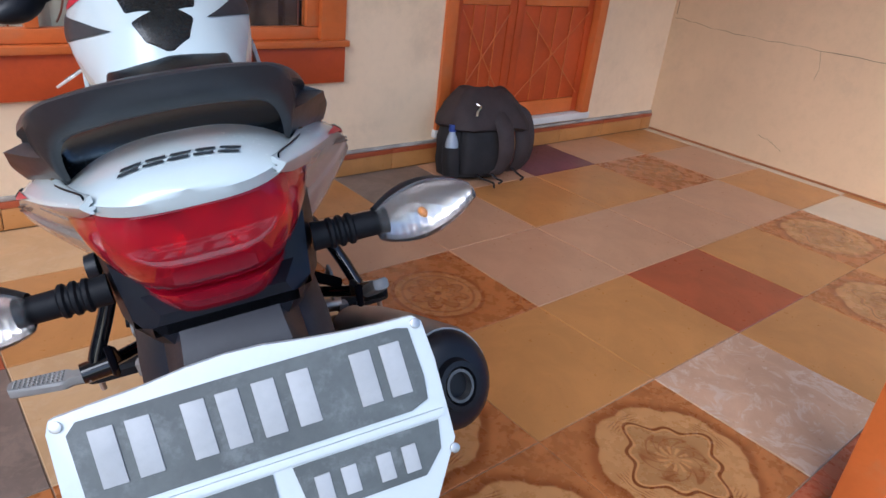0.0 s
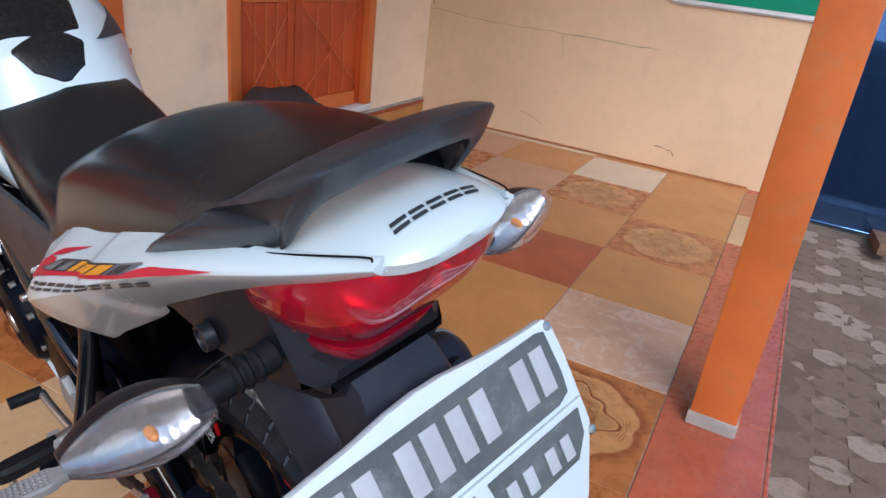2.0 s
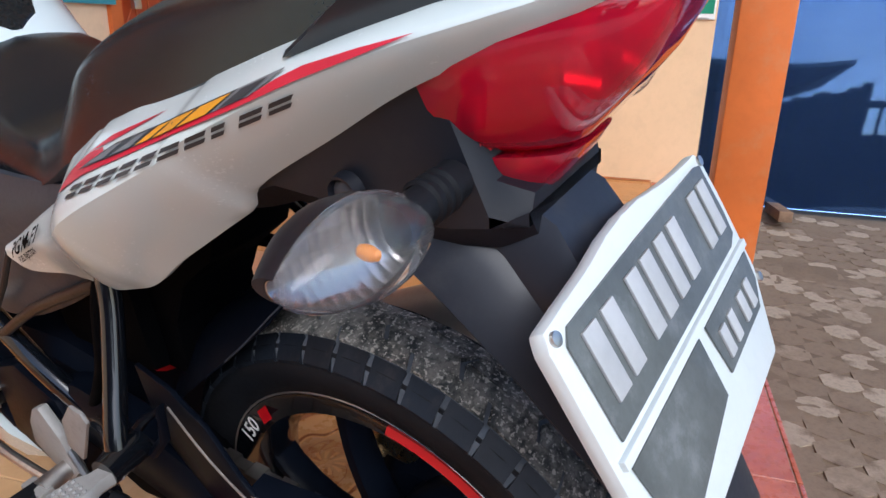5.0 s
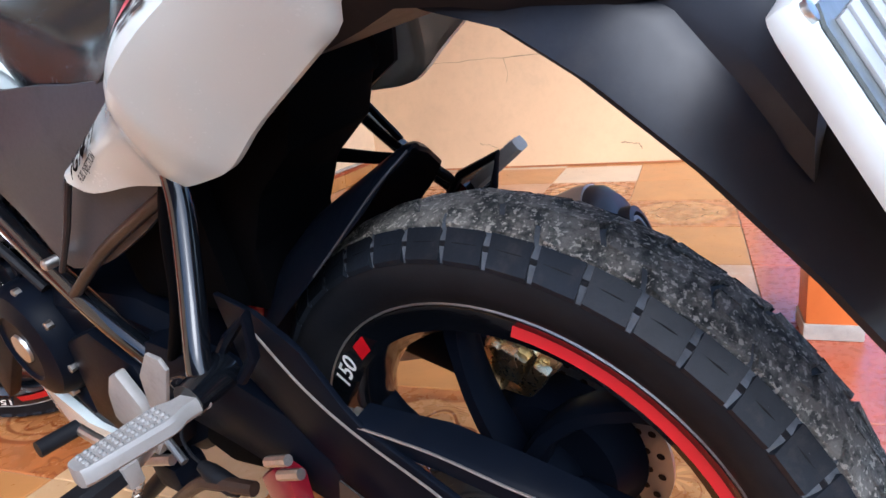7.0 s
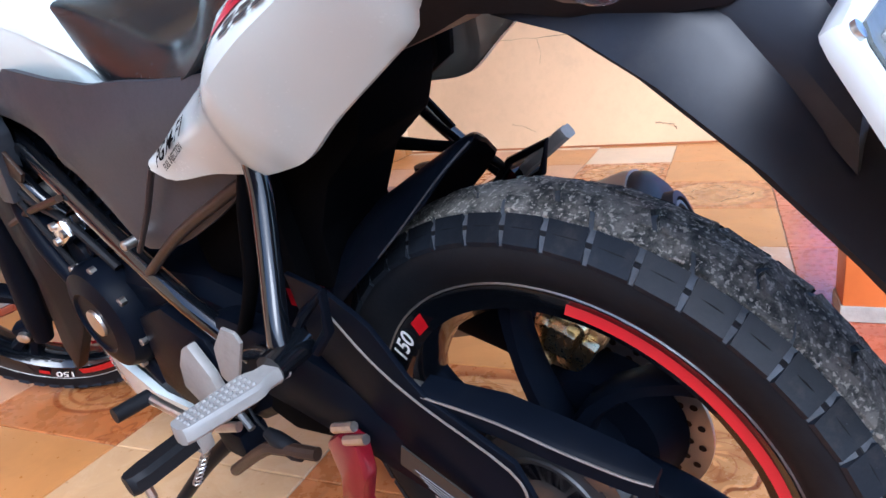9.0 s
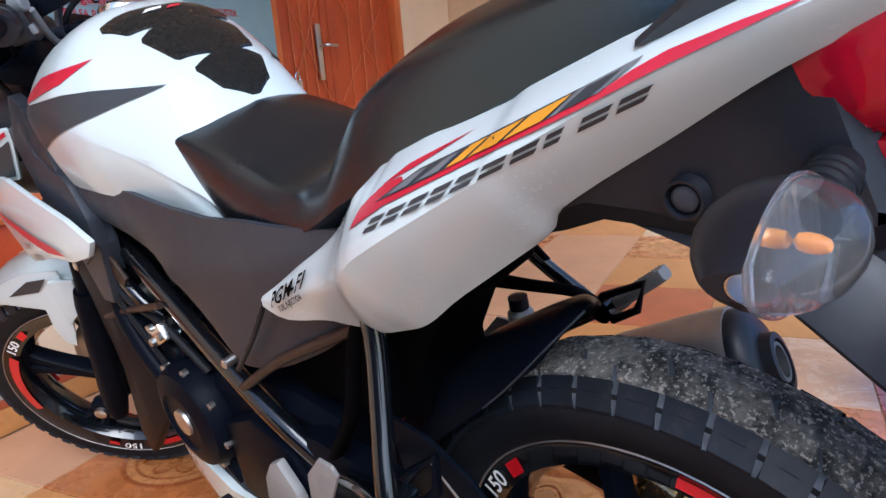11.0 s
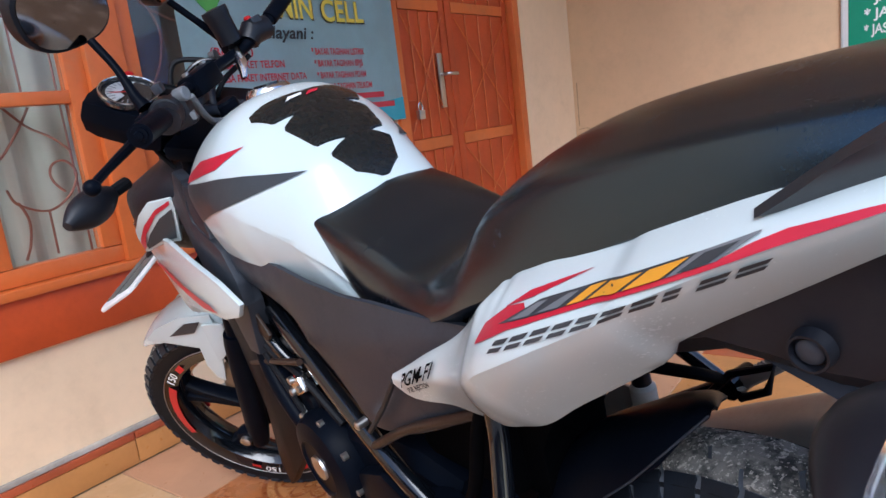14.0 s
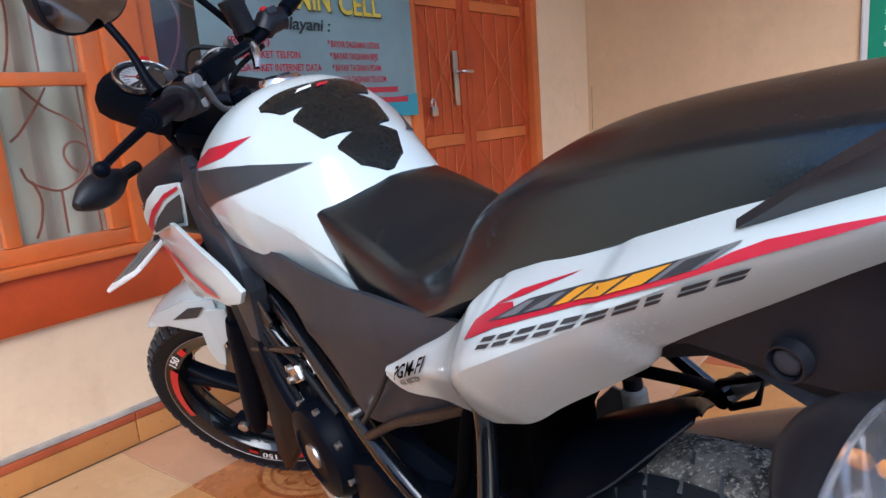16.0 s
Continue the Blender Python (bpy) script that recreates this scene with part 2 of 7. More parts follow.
# ---- mesh helpers ----
def spl(xs, vs):
    """A smooth curve through a few knots (cubic, no overshoot)."""
    xs, vs = np.array(xs, float), np.array(vs, float)
    if xs[0] > xs[-1]:
        xs, vs = xs[::-1], vs[::-1]
    s = np.diff(vs) / np.diff(xs)
    g = np.zeros(len(xs))
    g[0], g[-1] = s[0], s[-1]
    for i in range(1, len(xs) - 1):
        g[i] = 0 if s[i - 1] * s[i] <= 0 else 2 * s[i - 1] * s[i] / (s[i - 1] + s[i])

    def at(x):
        x = min(max(x, xs[0]), xs[-1])
        i = min(max(int(np.searchsorted(xs, x)) - 1, 0), len(xs) - 2)
        h = xs[i + 1] - xs[i]
        u = (x - xs[i]) / h
        return float((2 * u**3 - 3 * u**2 + 1) * vs[i] + (u**3 - 2 * u**2 + u) * h * g[i] + (-2 * u**3 + 3 * u**2) * vs[i + 1] + (u**3 - u**2) * h * g[i + 1])

    return at


def add_box(bm, c, s, turn=None, bevel=0.0):
    r = bmesh.ops.create_cube(bm, size=1.0)
    m = Matrix.Translation(c) @ (turn or Matrix()) @ Matrix.Diagonal((*s, 1))
    bmesh.ops.transform(bm, matrix=m, verts=r["verts"])
    if bevel:
        e = {e for v in r["verts"] for e in v.link_edges}
        bmesh.ops.bevel(bm, geom=list(e), offset=bevel, segments=2, profile=0.6, affect="EDGES")
    return bm


def box(x0, y0, z0, x1, y1, z1, bevel=0.0):
    return add_box(bmesh.new(), ((x0 + x1) / 2, (y0 + y1) / 2, (z0 + z1) / 2), (x1 - x0, y1 - y0, z1 - z0), None, bevel)


def loft(rings, closed=True, caps=True, bm=None):
    bm = bm or bmesh.new()
    vs = [[bm.verts.new(p) for p in ring] for ring in rings]
    n = len(rings[0])
    for a, b in zip(vs, vs[1:]):
        for i in range(n if closed else n - 1):
            j = (i + 1) % n
            try:
                bm.faces.new((a[i], a[j], b[j], b[i]))
            except ValueError:
                pass
    if caps and closed:
        bm.faces.new(vs[0][::-1])
        bm.faces.new(vs[-1])
    return bm


def smooth_path(pts, n=6):
    """More points along a path that bends softly through pts."""
    p = [Vector(q) for q in pts]
    p = [p[0] * 2 - p[1], *p, p[-1] * 2 - p[-2]]
    out = []
    for i in range(1, len(p) - 2):
        for k in range(n):
            t = k / n
            out.append(0.5 * ((2 * p[i]) + (p[i + 1] - p[i - 1]) * t + (2 * p[i - 1] - 5 * p[i] + 4 * p[i + 1] - p[i + 2]) * t * t + (3 * p[i] - p[i - 1] - 3 * p[i + 1] + p[i + 2]) * t**3))
    return out + [p[-2]]


def tube(pts, r, seg=10, bm=None, soft=0, flat=1.0, up=(0, 0, 1)):
    """A pipe along pts; r is one radius or one for each point; flat squeezes it along up."""
    p = smooth_path(pts, soft) if soft else [Vector(q) for q in pts]
    rad = [r] * len(p) if isinstance(r, (int, float)) else [float(np.interp(i / (len(p) - 1) * (len(r) - 1), range(len(r)), r)) for i in range(len(p))]
    rings = []
    side = None
    for i, q in enumerate(p):
        d = (p[min(i + 1, len(p) - 1)] - p[max(i - 1, 0)]).normalized()
        u = Vector(up)
        if abs(d.dot(u)) > 0.95:
            u = Vector((0, 1, 0))
        s = d.cross(u).normalized() if side is None else (side - d * side.dot(d)).normalized()
        side = s
        w = s.cross(d).normalized()
        rings.append([q + s * (math.cos(a) * rad[i]) + w * (math.sin(a) * rad[i] * flat) for a in (2 * math.pi * k / seg for k in range(seg))])
    return loft(rings, bm=bm)


def turned(profile, c, seg=48, axis="x", bm=None, ends=True):
    """A body of revolution about an axis through c; profile: (along, radius)."""
    rings = []
    for k in range(seg):
        a = 2 * math.pi * k / seg
        ca, sa = math.cos(a), math.sin(a)
        ring = []
        for u, r in profile:
            v = {"x": (u, r * ca, r * sa), "y": (r * sa, u, r * ca), "z": (r * ca, r * sa, u)}[axis]
            ring.append((c[0] + v[0], c[1] + v[1], c[2] + v[2]))
        rings.append(ring)
    bm = bm or bmesh.new()
    vs = [[bm.verts.new(p) for p in ring] for ring in rings]
    n = len(profile)
    for i in range(seg):
        a, b = vs[i], vs[(i + 1) % seg]
        for j in range(n - 1):
            bm.faces.new((a[j], a[j + 1], b[j + 1], b[j]))
    if ends:
        bm.faces.new([v[0] for v in vs])
        bm.faces.new([v[-1] for v in vs][::-1])
    return bm


def prism(poly, place, depth, bm=None, bevel=0.0):
    """A flat outline in two numbers, given a depth; place(u, v, w) puts it into space."""
    bm = bm or bmesh.new()
    a = [bm.verts.new(place(u, v, 0)) for u, v in poly]
    b = [bm.verts.new(place(u, v, depth)) for u, v in poly]
    fs = [bm.faces.new(a), bm.faces.new(b[::-1])]
    for i in range(len(poly)):
        j = (i + 1) % len(poly)
        fs.append(bm.faces.new((a[j], a[i], b[i], b[j])))
    bmesh.ops.recalc_face_normals(bm, faces=fs)
    if bevel:
        es = list({e for v in a + b for e in v.link_edges})
        bmesh.ops.bevel(bm, geom=es, offset=bevel, segments=2, profile=0.6, affect="EDGES", clamp_overlap=True)
    return bm


def flat_piece(poly, place, step=0.0, bm=None):
    """A thin outline laid on a surface: cut finer than step, then placed by place(u, v)."""
    bm = bm or bmesh.new()
    vs = [bm.verts.new((u, v, 0)) for u, v in poly]
    f = bm.faces.new(vs)
    bmesh.ops.triangulate(bm, faces=[f])
    if step:
        for _ in range(6):
            es = [e for e in bm.edges if e.calc_length() > step]
            if not es:
                break
            bmesh.ops.subdivide_edges(bm, edges=es, cuts=1)
            bmesh.ops.triangulate(bm, faces=list(bm.faces))
    for v in bm.verts:
        v.co = Vector(place(v.co.x, v.co.y))
    return bm


def letters(text, size, slant=0.0):
    """The outlines of a line of writing as a flat mesh, its start at 0, 0."""
    cu = bpy.data.curves.new("line", "FONT")
    cu.body, cu.size, cu.shear, cu.offset = text, size, slant, 0.022 * size
    ob = bpy.data.objects.new("line", cu)
    scene.collection.objects.link(ob)
    deps = bpy.context.evaluated_depsgraph_get()
    me = ob.evaluated_get(deps).to_mesh()
    bm = bmesh.new()
    bm.from_mesh(me)
    bpy.data.objects.remove(ob)
    bpy.data.curves.remove(cu)
    return bm


def written(text, size, place, width, slant, mat, parent, label=""):
    """Writing fitted to a width and placed by place(u, v), one letter a part."""
    bm = letters(text, size, slant)
    xs = [v.co.x for v in bm.verts]
    lo, k = min(xs), width / (max(xs) - min(xs))
    islands, seen = [], set()
    for f in bm.faces:
        if f in seen:
            continue
        group, todo = [], [f]
        seen.add(f)
        while todo:
            g = todo.pop()
            group.append(g)
            for e in g.edges:
                for h in e.link_faces:
                    if h not in seen:
                        seen.add(h)
                        todo.append(h)
        us = [v.co.x - slant * v.co.y for g in group for v in g.verts]
        islands.append([min(us), max(us), group])
    islands.sort(key=lambda i: i[0])
    glyphs = []
    for a, b, group in islands:
        # dots and double marks belong to the letter that they overlap
        if glyphs and min(b, glyphs[-1][1]) - max(a, glyphs[-1][0]) > 0.5 * min(b - a, glyphs[-1][1] - glyphs[-1][0]):
            glyphs[-1][1] = max(b, glyphs[-1][1])
            glyphs[-1][2] += group
        else:
            glyphs.append([a, b, group])
    for a, b, group in glyphs:
        one, made = bmesh.new(), {}
        for g in group:
            for v in g.verts:
                if v not in made:
                    made[v] = one.verts.new(place((v.co.x - lo) * k, v.co.y))
            one.faces.new([made[v] for v in g.verts])
        part("letter", one, mat, parent, label, smooth=False)
    bm.free()


def mesh_of(name, bm, mat, smooth=True, angle=35):
    me = bpy.data.meshes.new(name)
    bmesh.ops.recalc_face_normals(bm, faces=list(bm.faces))
    bm.to_mesh(me)
    bm.free()
    me.materials.append(M[mat] if isinstance(mat, str) else mat)
    if smooth:
        me.polygons.foreach_set("use_smooth", [True] * len(me.polygons))
        me.set_sharp_from_angle(angle=radians(angle))
    return me


def part(name, bm, mat, parent, label="", smooth=True, angle=35):
    ob = new(name, mesh_of(name, bm, mat, smooth, angle))
    ob.parent = parent
    return tagged(ob, label)


def thing(name, label, category, at=None, group="", kind=""):
    ob = new(name)
    if at is not None:
        ob.matrix_world = at
    return tagged(ob, label, category, group, kind)


def solid(name, bm, mat, label, category, kind="", at=None, smooth=True):
    ob = new(name, mesh_of(name, bm, mat, smooth))
    if at is not None:
        ob.matrix_world = at
    return tagged(ob, label, category, kind=kind)


# ---- the porch ----
XB, YD, GROUND = 1.927, 1.283, -0.15
XL, CEIL = -4.2, 3.0
DOOR = (0.10, 1.25, 0.16, 2.25)
WIN = (-2.55, -0.43, 0.428, 1.95)


def wall_with_openings(name, x0, x1, z0, z1, y0, y1, holes, mat, label):
    bm = bmesh.new()
    xs = sorted({x0, x1, *[h[0] for h in holes], *[h[1] for h in holes]})
    for a, b in zip(xs, xs[1:]):
        cuts = sorted((h[2], h[3]) for h in holes if h[0] <= a and h[1] >= b)
        z = z0
        for c, d in [*cuts, (z1, z1)]:
            if c > z:
                add_box(bm, ((a + b) / 2, (y0 + y1) / 2, (z + c) / 2), (b - a, y1 - y0, c - z))
            z = d
    bmesh.ops.remove_doubles(bm, verts=list(bm.verts), dist=1e-5)
    return solid(name, bm, mat, label, "wall", "structure", smooth=False)


wall_n = wall_with_openings("wall_north", XL, XB + 0.15, GROUND, CEIL, YD, YD + 0.16, [DOOR, WIN], "wall", "cream plastered house wall above a tiled skirting")
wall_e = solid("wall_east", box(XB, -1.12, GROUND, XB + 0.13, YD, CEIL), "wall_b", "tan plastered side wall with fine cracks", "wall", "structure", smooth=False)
solid("ceiling", box(-2.85, -1.35, CEIL, XB + 0.15, YD + 0.16, CEIL + 0.1), "white_wall", "pale flat porch ceiling", "ceiling", "structure", smooth=False)


def crack(name, pts, w, parent):
    """A jagged hairline on the side wall: points along y and z."""
    rng = random.Random(len(pts) * 7 + int(pts[0][0] * 100))
    line = []
    for (a, b), (c, d) in zip(pts, pts[1:]):
        for k in range(8):
            u = k / 8
            line.append((a + (c - a) * u, b + (d - b) * u + rng.uniform(-0.006, 0.006)))
    line.append(pts[-1])
    bm = bmesh.new()
    for i in range(len(line) - 1):
        (a, b), (c, d) = line[i], line[i + 1]
        n = Vector((-(d - b), c - a)).normalized() * w * rng.uniform(0.3, 1.0)
        vs = [bm.verts.new((XB - 0.0025, p, q)) for p, q in ((a + n.x, b + n.y), (a - n.x, b - n.y), (c - n.x, d - n.y), (c + n.x, d + n.y))]
        bm.faces.new(vs)
    return part(name, bm, "crack", parent, "thin dark crack in the plaster")


crack("crack", [(1.26, 0.70), (0.86, 0.672), (0.3, 0.675), (-0.23, 0.668)], 0.0022, wall_e)
crack("crack", [(1.255, 1.0), (1.258, 0.72)], 0.003, wall_e)
crack("crack", [(0.36, 0.67), (0.34, 0.58), (0.35, 0.52)], 0.0015, wall_e)
crack("crack", [(-0.32, 0.13), (-0.42, 0.12), (-0.44, 0.09)], 0.004, wall_e)
crack("crack", [(0.55, 0.16), (0.48, 0.15), (0.40, 0.11)], 0.002, wall_e)

# wall post at the porch's edge
post = thing("porch_post", "square orange painted porch post with bare concrete foot", "post", pose(-0.504, -1.007, 0))
part("shaft", box(-0.058, -0.058, 0.035, 0.058, 0.058, CEIL, 0.004), "orange_post", post)
part("foot", box(-0.063, -0.063, 0, 0.063, 0.063, 0.04, 0.006), "concrete", post, "chipped concrete foot")
solid("porch_beam", box(-2.85, -1.09, CEIL - 0.26, XB, -0.93, CEIL), "wall", "cream plastered beam under the porch ceiling", "beam", "structure", smooth=False)


# ---- the door ----
door = thing("door_1", "closed orange wooden double door with iron lattice and padlock", "door", pose(0, 0, 0), kind="structure")
x0, x1, z0, z1 = DOOR
part("jamb", box(x0, YD - 0.02, z0, x0 + 0.065, YD + 0.1, z1, 0.004), "orange", door)
part("jamb", box(x1 - 0.065, YD - 0.02, z0, x1, YD + 0.1, z1, 0.004), "orange", door)
part("lintel", box(x0 + 0.065, YD - 0.02, z1 - 0.07, x1 - 0.065, YD + 0.1, z1, 0.004), "orange", door)
part("threshold", box(x0 - 0.01, YD - 0.025, 0.128, x1 + 0.01, YD + 0.12, 0.165, 0.004), "white_wall", door, "worn white threshold")
cx = 0.585
for a, b in ((x0 + 0.065, cx), (cx, x1 - 0.065)):
    leaf = part("door_leaf", box(a + 0.003, YD + 0.045, z0 + 0.01, b - 0.003, YD + 0.08, z1 - 0.075), "orange_dark", door)
    for za, zb in ((z0 + 0.01, z0 + 0.09), (0.745, 0.80), (1.385, 1.435), (1.95, 2.17)):
        part("rail", box(a + 0.055, YD + 0.018, za, b - 0.055, YD + 0.0445, zb, 0.003), "orange", leaf)
    for s in (a + 0.003, b - 0.055):
        part("stile", box(s, YD + 0.022, z0 + 0.01, s + 0.052, YD + 0.0445, z1 - 0.075, 0.003), "orange_dark", leaf)
    n = 4
    w = (b - a - 0.11) / n
    for i in range(n):
        for za, zb in ((z0 + 0.092, 0.743), (0.802, 1.383), (1.437, 1.948)):
            part("plank", box(a + 0.055 + i * w + 0.002, YD + 0.026, za, a + 0.055 + (i + 1) * w - 0.002, YD + 0.0445, zb, 0.003), "orange_dark", leaf)
            if i:
                part("bead", tube([(a + 0.055 + i * w, YD + 0.024, za), (a + 0.055 + i * w, YD + 0.024, zb)], 0.0032, 6), "orange", leaf)
    for za, zb in ((0.28, 0.72), (0.83, 1.36), (1.46, 1.92)):
        part("lattice_bar", tube([(a + 0.05, YD + 0.012, za), (b - 0.05, YD + 0.012, zb)], 0.0026, 6), "orange", leaf)
        part("lattice_bar", tube([(a + 0.05, YD + 0.008, zb), (b - 0.05, YD + 0.008, za)], 0.0026, 6), "orange", leaf)
M["chrome"] = surface("chrome", (0.72, 0.72, 0.72), 0.16, 1.0, big=20, fine=120, vary=0.05)
M["brass"] = surface("brass", (0.6, 0.42, 0.16), 0.3, 1.0, big=20, fine=120, vary=0.1)
M["steel"] = surface("satin_steel", (0.55, 0.54, 0.52), 0.32, 1.0, big=14, fine=100, vary=0.08)
lock = part("lock_plate", box(0.462, YD + 0.006, 0.935, 0.50, YD + 0.016, 1.19, 0.003), "steel", door, "tall satin steel lock plate")
part("handle", tube([(0.481, YD + 0.005, 1.09), (0.481, YD - 0.04, 1.09), (0.545, YD - 0.045, 1.088)], 0.008, 10, soft=5), "steel", lock)
part("latch_box", box(0.185, YD - 0.002, 0.98, 0.245, YD + 0.016, 1.05, 0.003), "orange_dark", door)
pad = thing("padlock", "small silver padlock hanging from the door latch", "padlock", pose(0.262, YD - 0.008, 0.915))
part("lock_body", box(-0.022, -0.010, -0.022, 0.022, 0.010, 0.02, 0.004), "steel", pad)
part("shackle", tube([(-0.014, 0, 0.018), (-0.014, 0, 0.042), (0, 0, 0.056), (0.014, 0, 0.042), (0.014, 0, 0.018)], 0.0038, 8, soft=5), "chrome", pad)

# ---- the window ----
window = thing("window_1", "orange wooden casement window with scrolled iron grille and curtains", "window", pose(0, 0, 0), kind="structure")
x0, x1, z0, z1 = WIN
part("fascia", box(x0, YD - 0.018, z0, x1, YD + 0.04, 0.575, 0.004), "orange_dark", window)
part("window_sill", box(x0 - 0.01, YD - 0.034, 0.575, x1 + 0.01, YD + 0.1, 0.60, 0.004), "orange", window)
part("head_rail", box(x0, YD - 0.016, z1 - 0.09, x1, YD + 0.1, z1, 0.004), "orange", window)
for a, b in ((x0, x0 + 0.12), (-2.08, -1.87), (-1.235, -1.12), (-0.545, x1)):
    part("post", box(a, YD - 0.016, 0.60, b, YD + 0.1, z1 - 0.09, 0.004), "orange", window)


def casement(a, b, panes):
    sash = part("sash_rail", box(a, YD + 0.004, 0.602, b, YD + 0.05, 0.648, 0.003), "orange", window)
    part("sash_rail", box(a, YD + 0.004, 1.80, b, YD + 0.05, 1.858, 0.003), "orange", sash)
    w = (b - a) / panes
    for i in range(panes + 1):
        s = a + i * w
        e = 0.055 if i in (0, panes) else 0.04
        l = s if i == 0 else s - e if i == panes else s - e / 2
        part("sash_stile", box(l, YD + 0.004, 0.65, l + e, YD + 0.05, 1.798, 0.003), "orange", sash)
    for i in range(panes):
        l, r = a + i * w + (0.055 if i == 0 else 0.02), a + (i + 1) * w - (0.055 if i == panes - 1 else 0.02)
        part("glazing_bar", box(l, YD + 0.006, 1.06, r, YD + 0.046, 1.095, 0.003), "orange", sash)
        for za, zb in ((0.65, 1.058), (1.097, 1.797)):
            p = part("pane", box(l + 0.001, YD + 0.024, za + 0.001, r - 0.001, YD + 0.028, zb - 0.001), "glass", window)
            p.visible_shadow = False
    for i in range(panes):
        l, r = a + i * w + 0.04, a + (i + 1) * w - 0.02
        for z, hz in ((0.66, 1.0), (1.11, 1.6)):
            for pts in SCROLLS:
                # neighbouring panes mirror each other
                run = [(r - (u if i == panes - 1 else 0.275 - u) * (r - l) / 0.275, YD + 0.075, z + (v - 0.66) * hz) for u, v in pts]
                part("grille_scroll", tube(run, 0.0036, 6, soft=5), "iron", window, "reddish scrolled iron")
        part("grille_bar", tube([(r - 0.034, YD + 0.078, 0.61), (r - 0.034, YD + 0.078, 1.84)], 0.0036, 6), "iron", window)


# one pane's scrolls: distance from the pane's edge, height
SCROLLS = [
    [(0.237, 0.849), (0.217, 0.808), (0.141, 0.777), (0.073, 0.806), (0.036, 0.858), (0.043, 0.892), (0.070, 0.910), (0.100, 0.900), (0.111, 0.874), (0.101, 0.846), (0.078, 0.822)],
    [(0.200, 1.064), (0.143, 1.008), (0.082, 0.974), (0.034, 0.931)],
    [(0.130, 1.060), (0.165, 1.009), (0.219, 0.945), (0.250, 0.920)],
    [(0.214, 0.812), (0.197, 0.759), (0.208, 0.697), (0.229, 0.655)],
    [(0.136, 0.777), (0.138, 0.655)],
]


gl = Net("window_glass")
M["glass"] = gl.set(color=(0.9, 0.95, 0.93), rough=0.02, glass=1.0, ior=1.45)
M["iron"] = surface("red_brown_iron", (0.30, 0.09, 0.05), 0.5, big=10, fine=80)
casement(-2.43, -2.08, 1)
casement(-1.87, -1.235, 2)
casement(-1.12, -0.545, 1)


def curtain(name, a, b, mat, label):
    bm = bmesh.new()
    rows, n = 3, int((b - a) * 90)
    rng = random.Random(5)
    grid = []
    for k in range(rows):
        z = 0.5 + (1.95 - 0.5) * k / (rows - 1)
        grid.append([bm.verts.new((a + (b - a) * i / n, YD + 0.135 + 0.016 * math.sin(i * 0.55 + math.sin(i * 0.13) * 2), z)) for i in range(n + 1)])
    for p, q in zip(grid, grid[1:]):
        for i in range(n):
            bm.faces.new((p[i], p[i + 1], q[i + 1], q[i]))
    return solid(name, bm, mat, label, "curtain")


M["curtain_light"] = surface("pale_curtain", (0.62, 0.58, 0.48), 0.9, big=4, fine=120, vary=0.15, relief=0.3)
M["curtain_dark"] = surface("brown_curtain", (0.14, 0.07, 0.045), 0.9, big=4, fine=120, vary=0.2, relief=0.3)
curtain("curtain", x0 + 0.02, -1.18, "curtain_light", "pale grey-green folded curtain behind the window")
curtain("curtain", -1.17, x1 - 0.02, "curtain_dark", "dark brown folded curtain behind the window")
solid("room_behind", box(XL, YD + 0.75, 0, XB, YD + 0.8, CEIL), "wall", "plain wall of the dim room inside", "wall", "structure", smooth=False)

# ---- skirting ----
skirt = thing("baseboard", "skirting of tan tiles under a red and white strip", "skirting", pose(0, 0, 0), kind="structure")
xs = [XL] + [v for v in np.arange(-4.1, XB, 0.395)] + [XB]
for a, b in zip(xs, xs[1:]):
    part("skirting_tile", box(a + 0.0015, YD - 0.016, 0.002, b - 0.0015, YD, 0.077, 0.0015), "t_tan", skirt)
    part("red_strip", box(a + 0.0015, YD - 0.019, 0.079, b - 0.0015, YD, 0.100, 0.0015), "t_red", skirt, "dark red strip tile")
part("cement_strip", box(XL, YD - 0.012, 0.101, XB, YD, 0.117, 0.003), "concrete", skirt, "whitish cement line")
solid("trim", box(XB - 0.006, -0.88, 0.001, XB, YD - 0.02, 0.012), "t_brown", "thin brown strip at the foot of the side wall", "strip", "structure")

# ---- floor ----
floor = solid("floor", box(XL, -1.152, GROUND, XB, YD, -0.004), "grout", "porch floor of mixed glazed tiles", "floor", "structure", smooth=False)
ROWS_Y = [-0.88, -0.443, 0.0, 0.455, 0.905, YD - 0.016]
PATTERN = {
    4: "tan cream tan cream tan cream pink tan grey pink plum pink tan".split(),
    3: "tan pink tan tan red tan rosette pink pink tan tan rosette pink".split(),
    2: "cream tan flower cream grey cream cream rosette pink pink pink pink tan".split(),
    1: "tan flower tan tan flower flower flower tan tan red tan flower white".split(),
    0: "flower tan cream tan flower flower flower flower marble tan flower tan tan".split(),
}
NAMES = {"plum": "t_purple"}
tile_mesh = {}


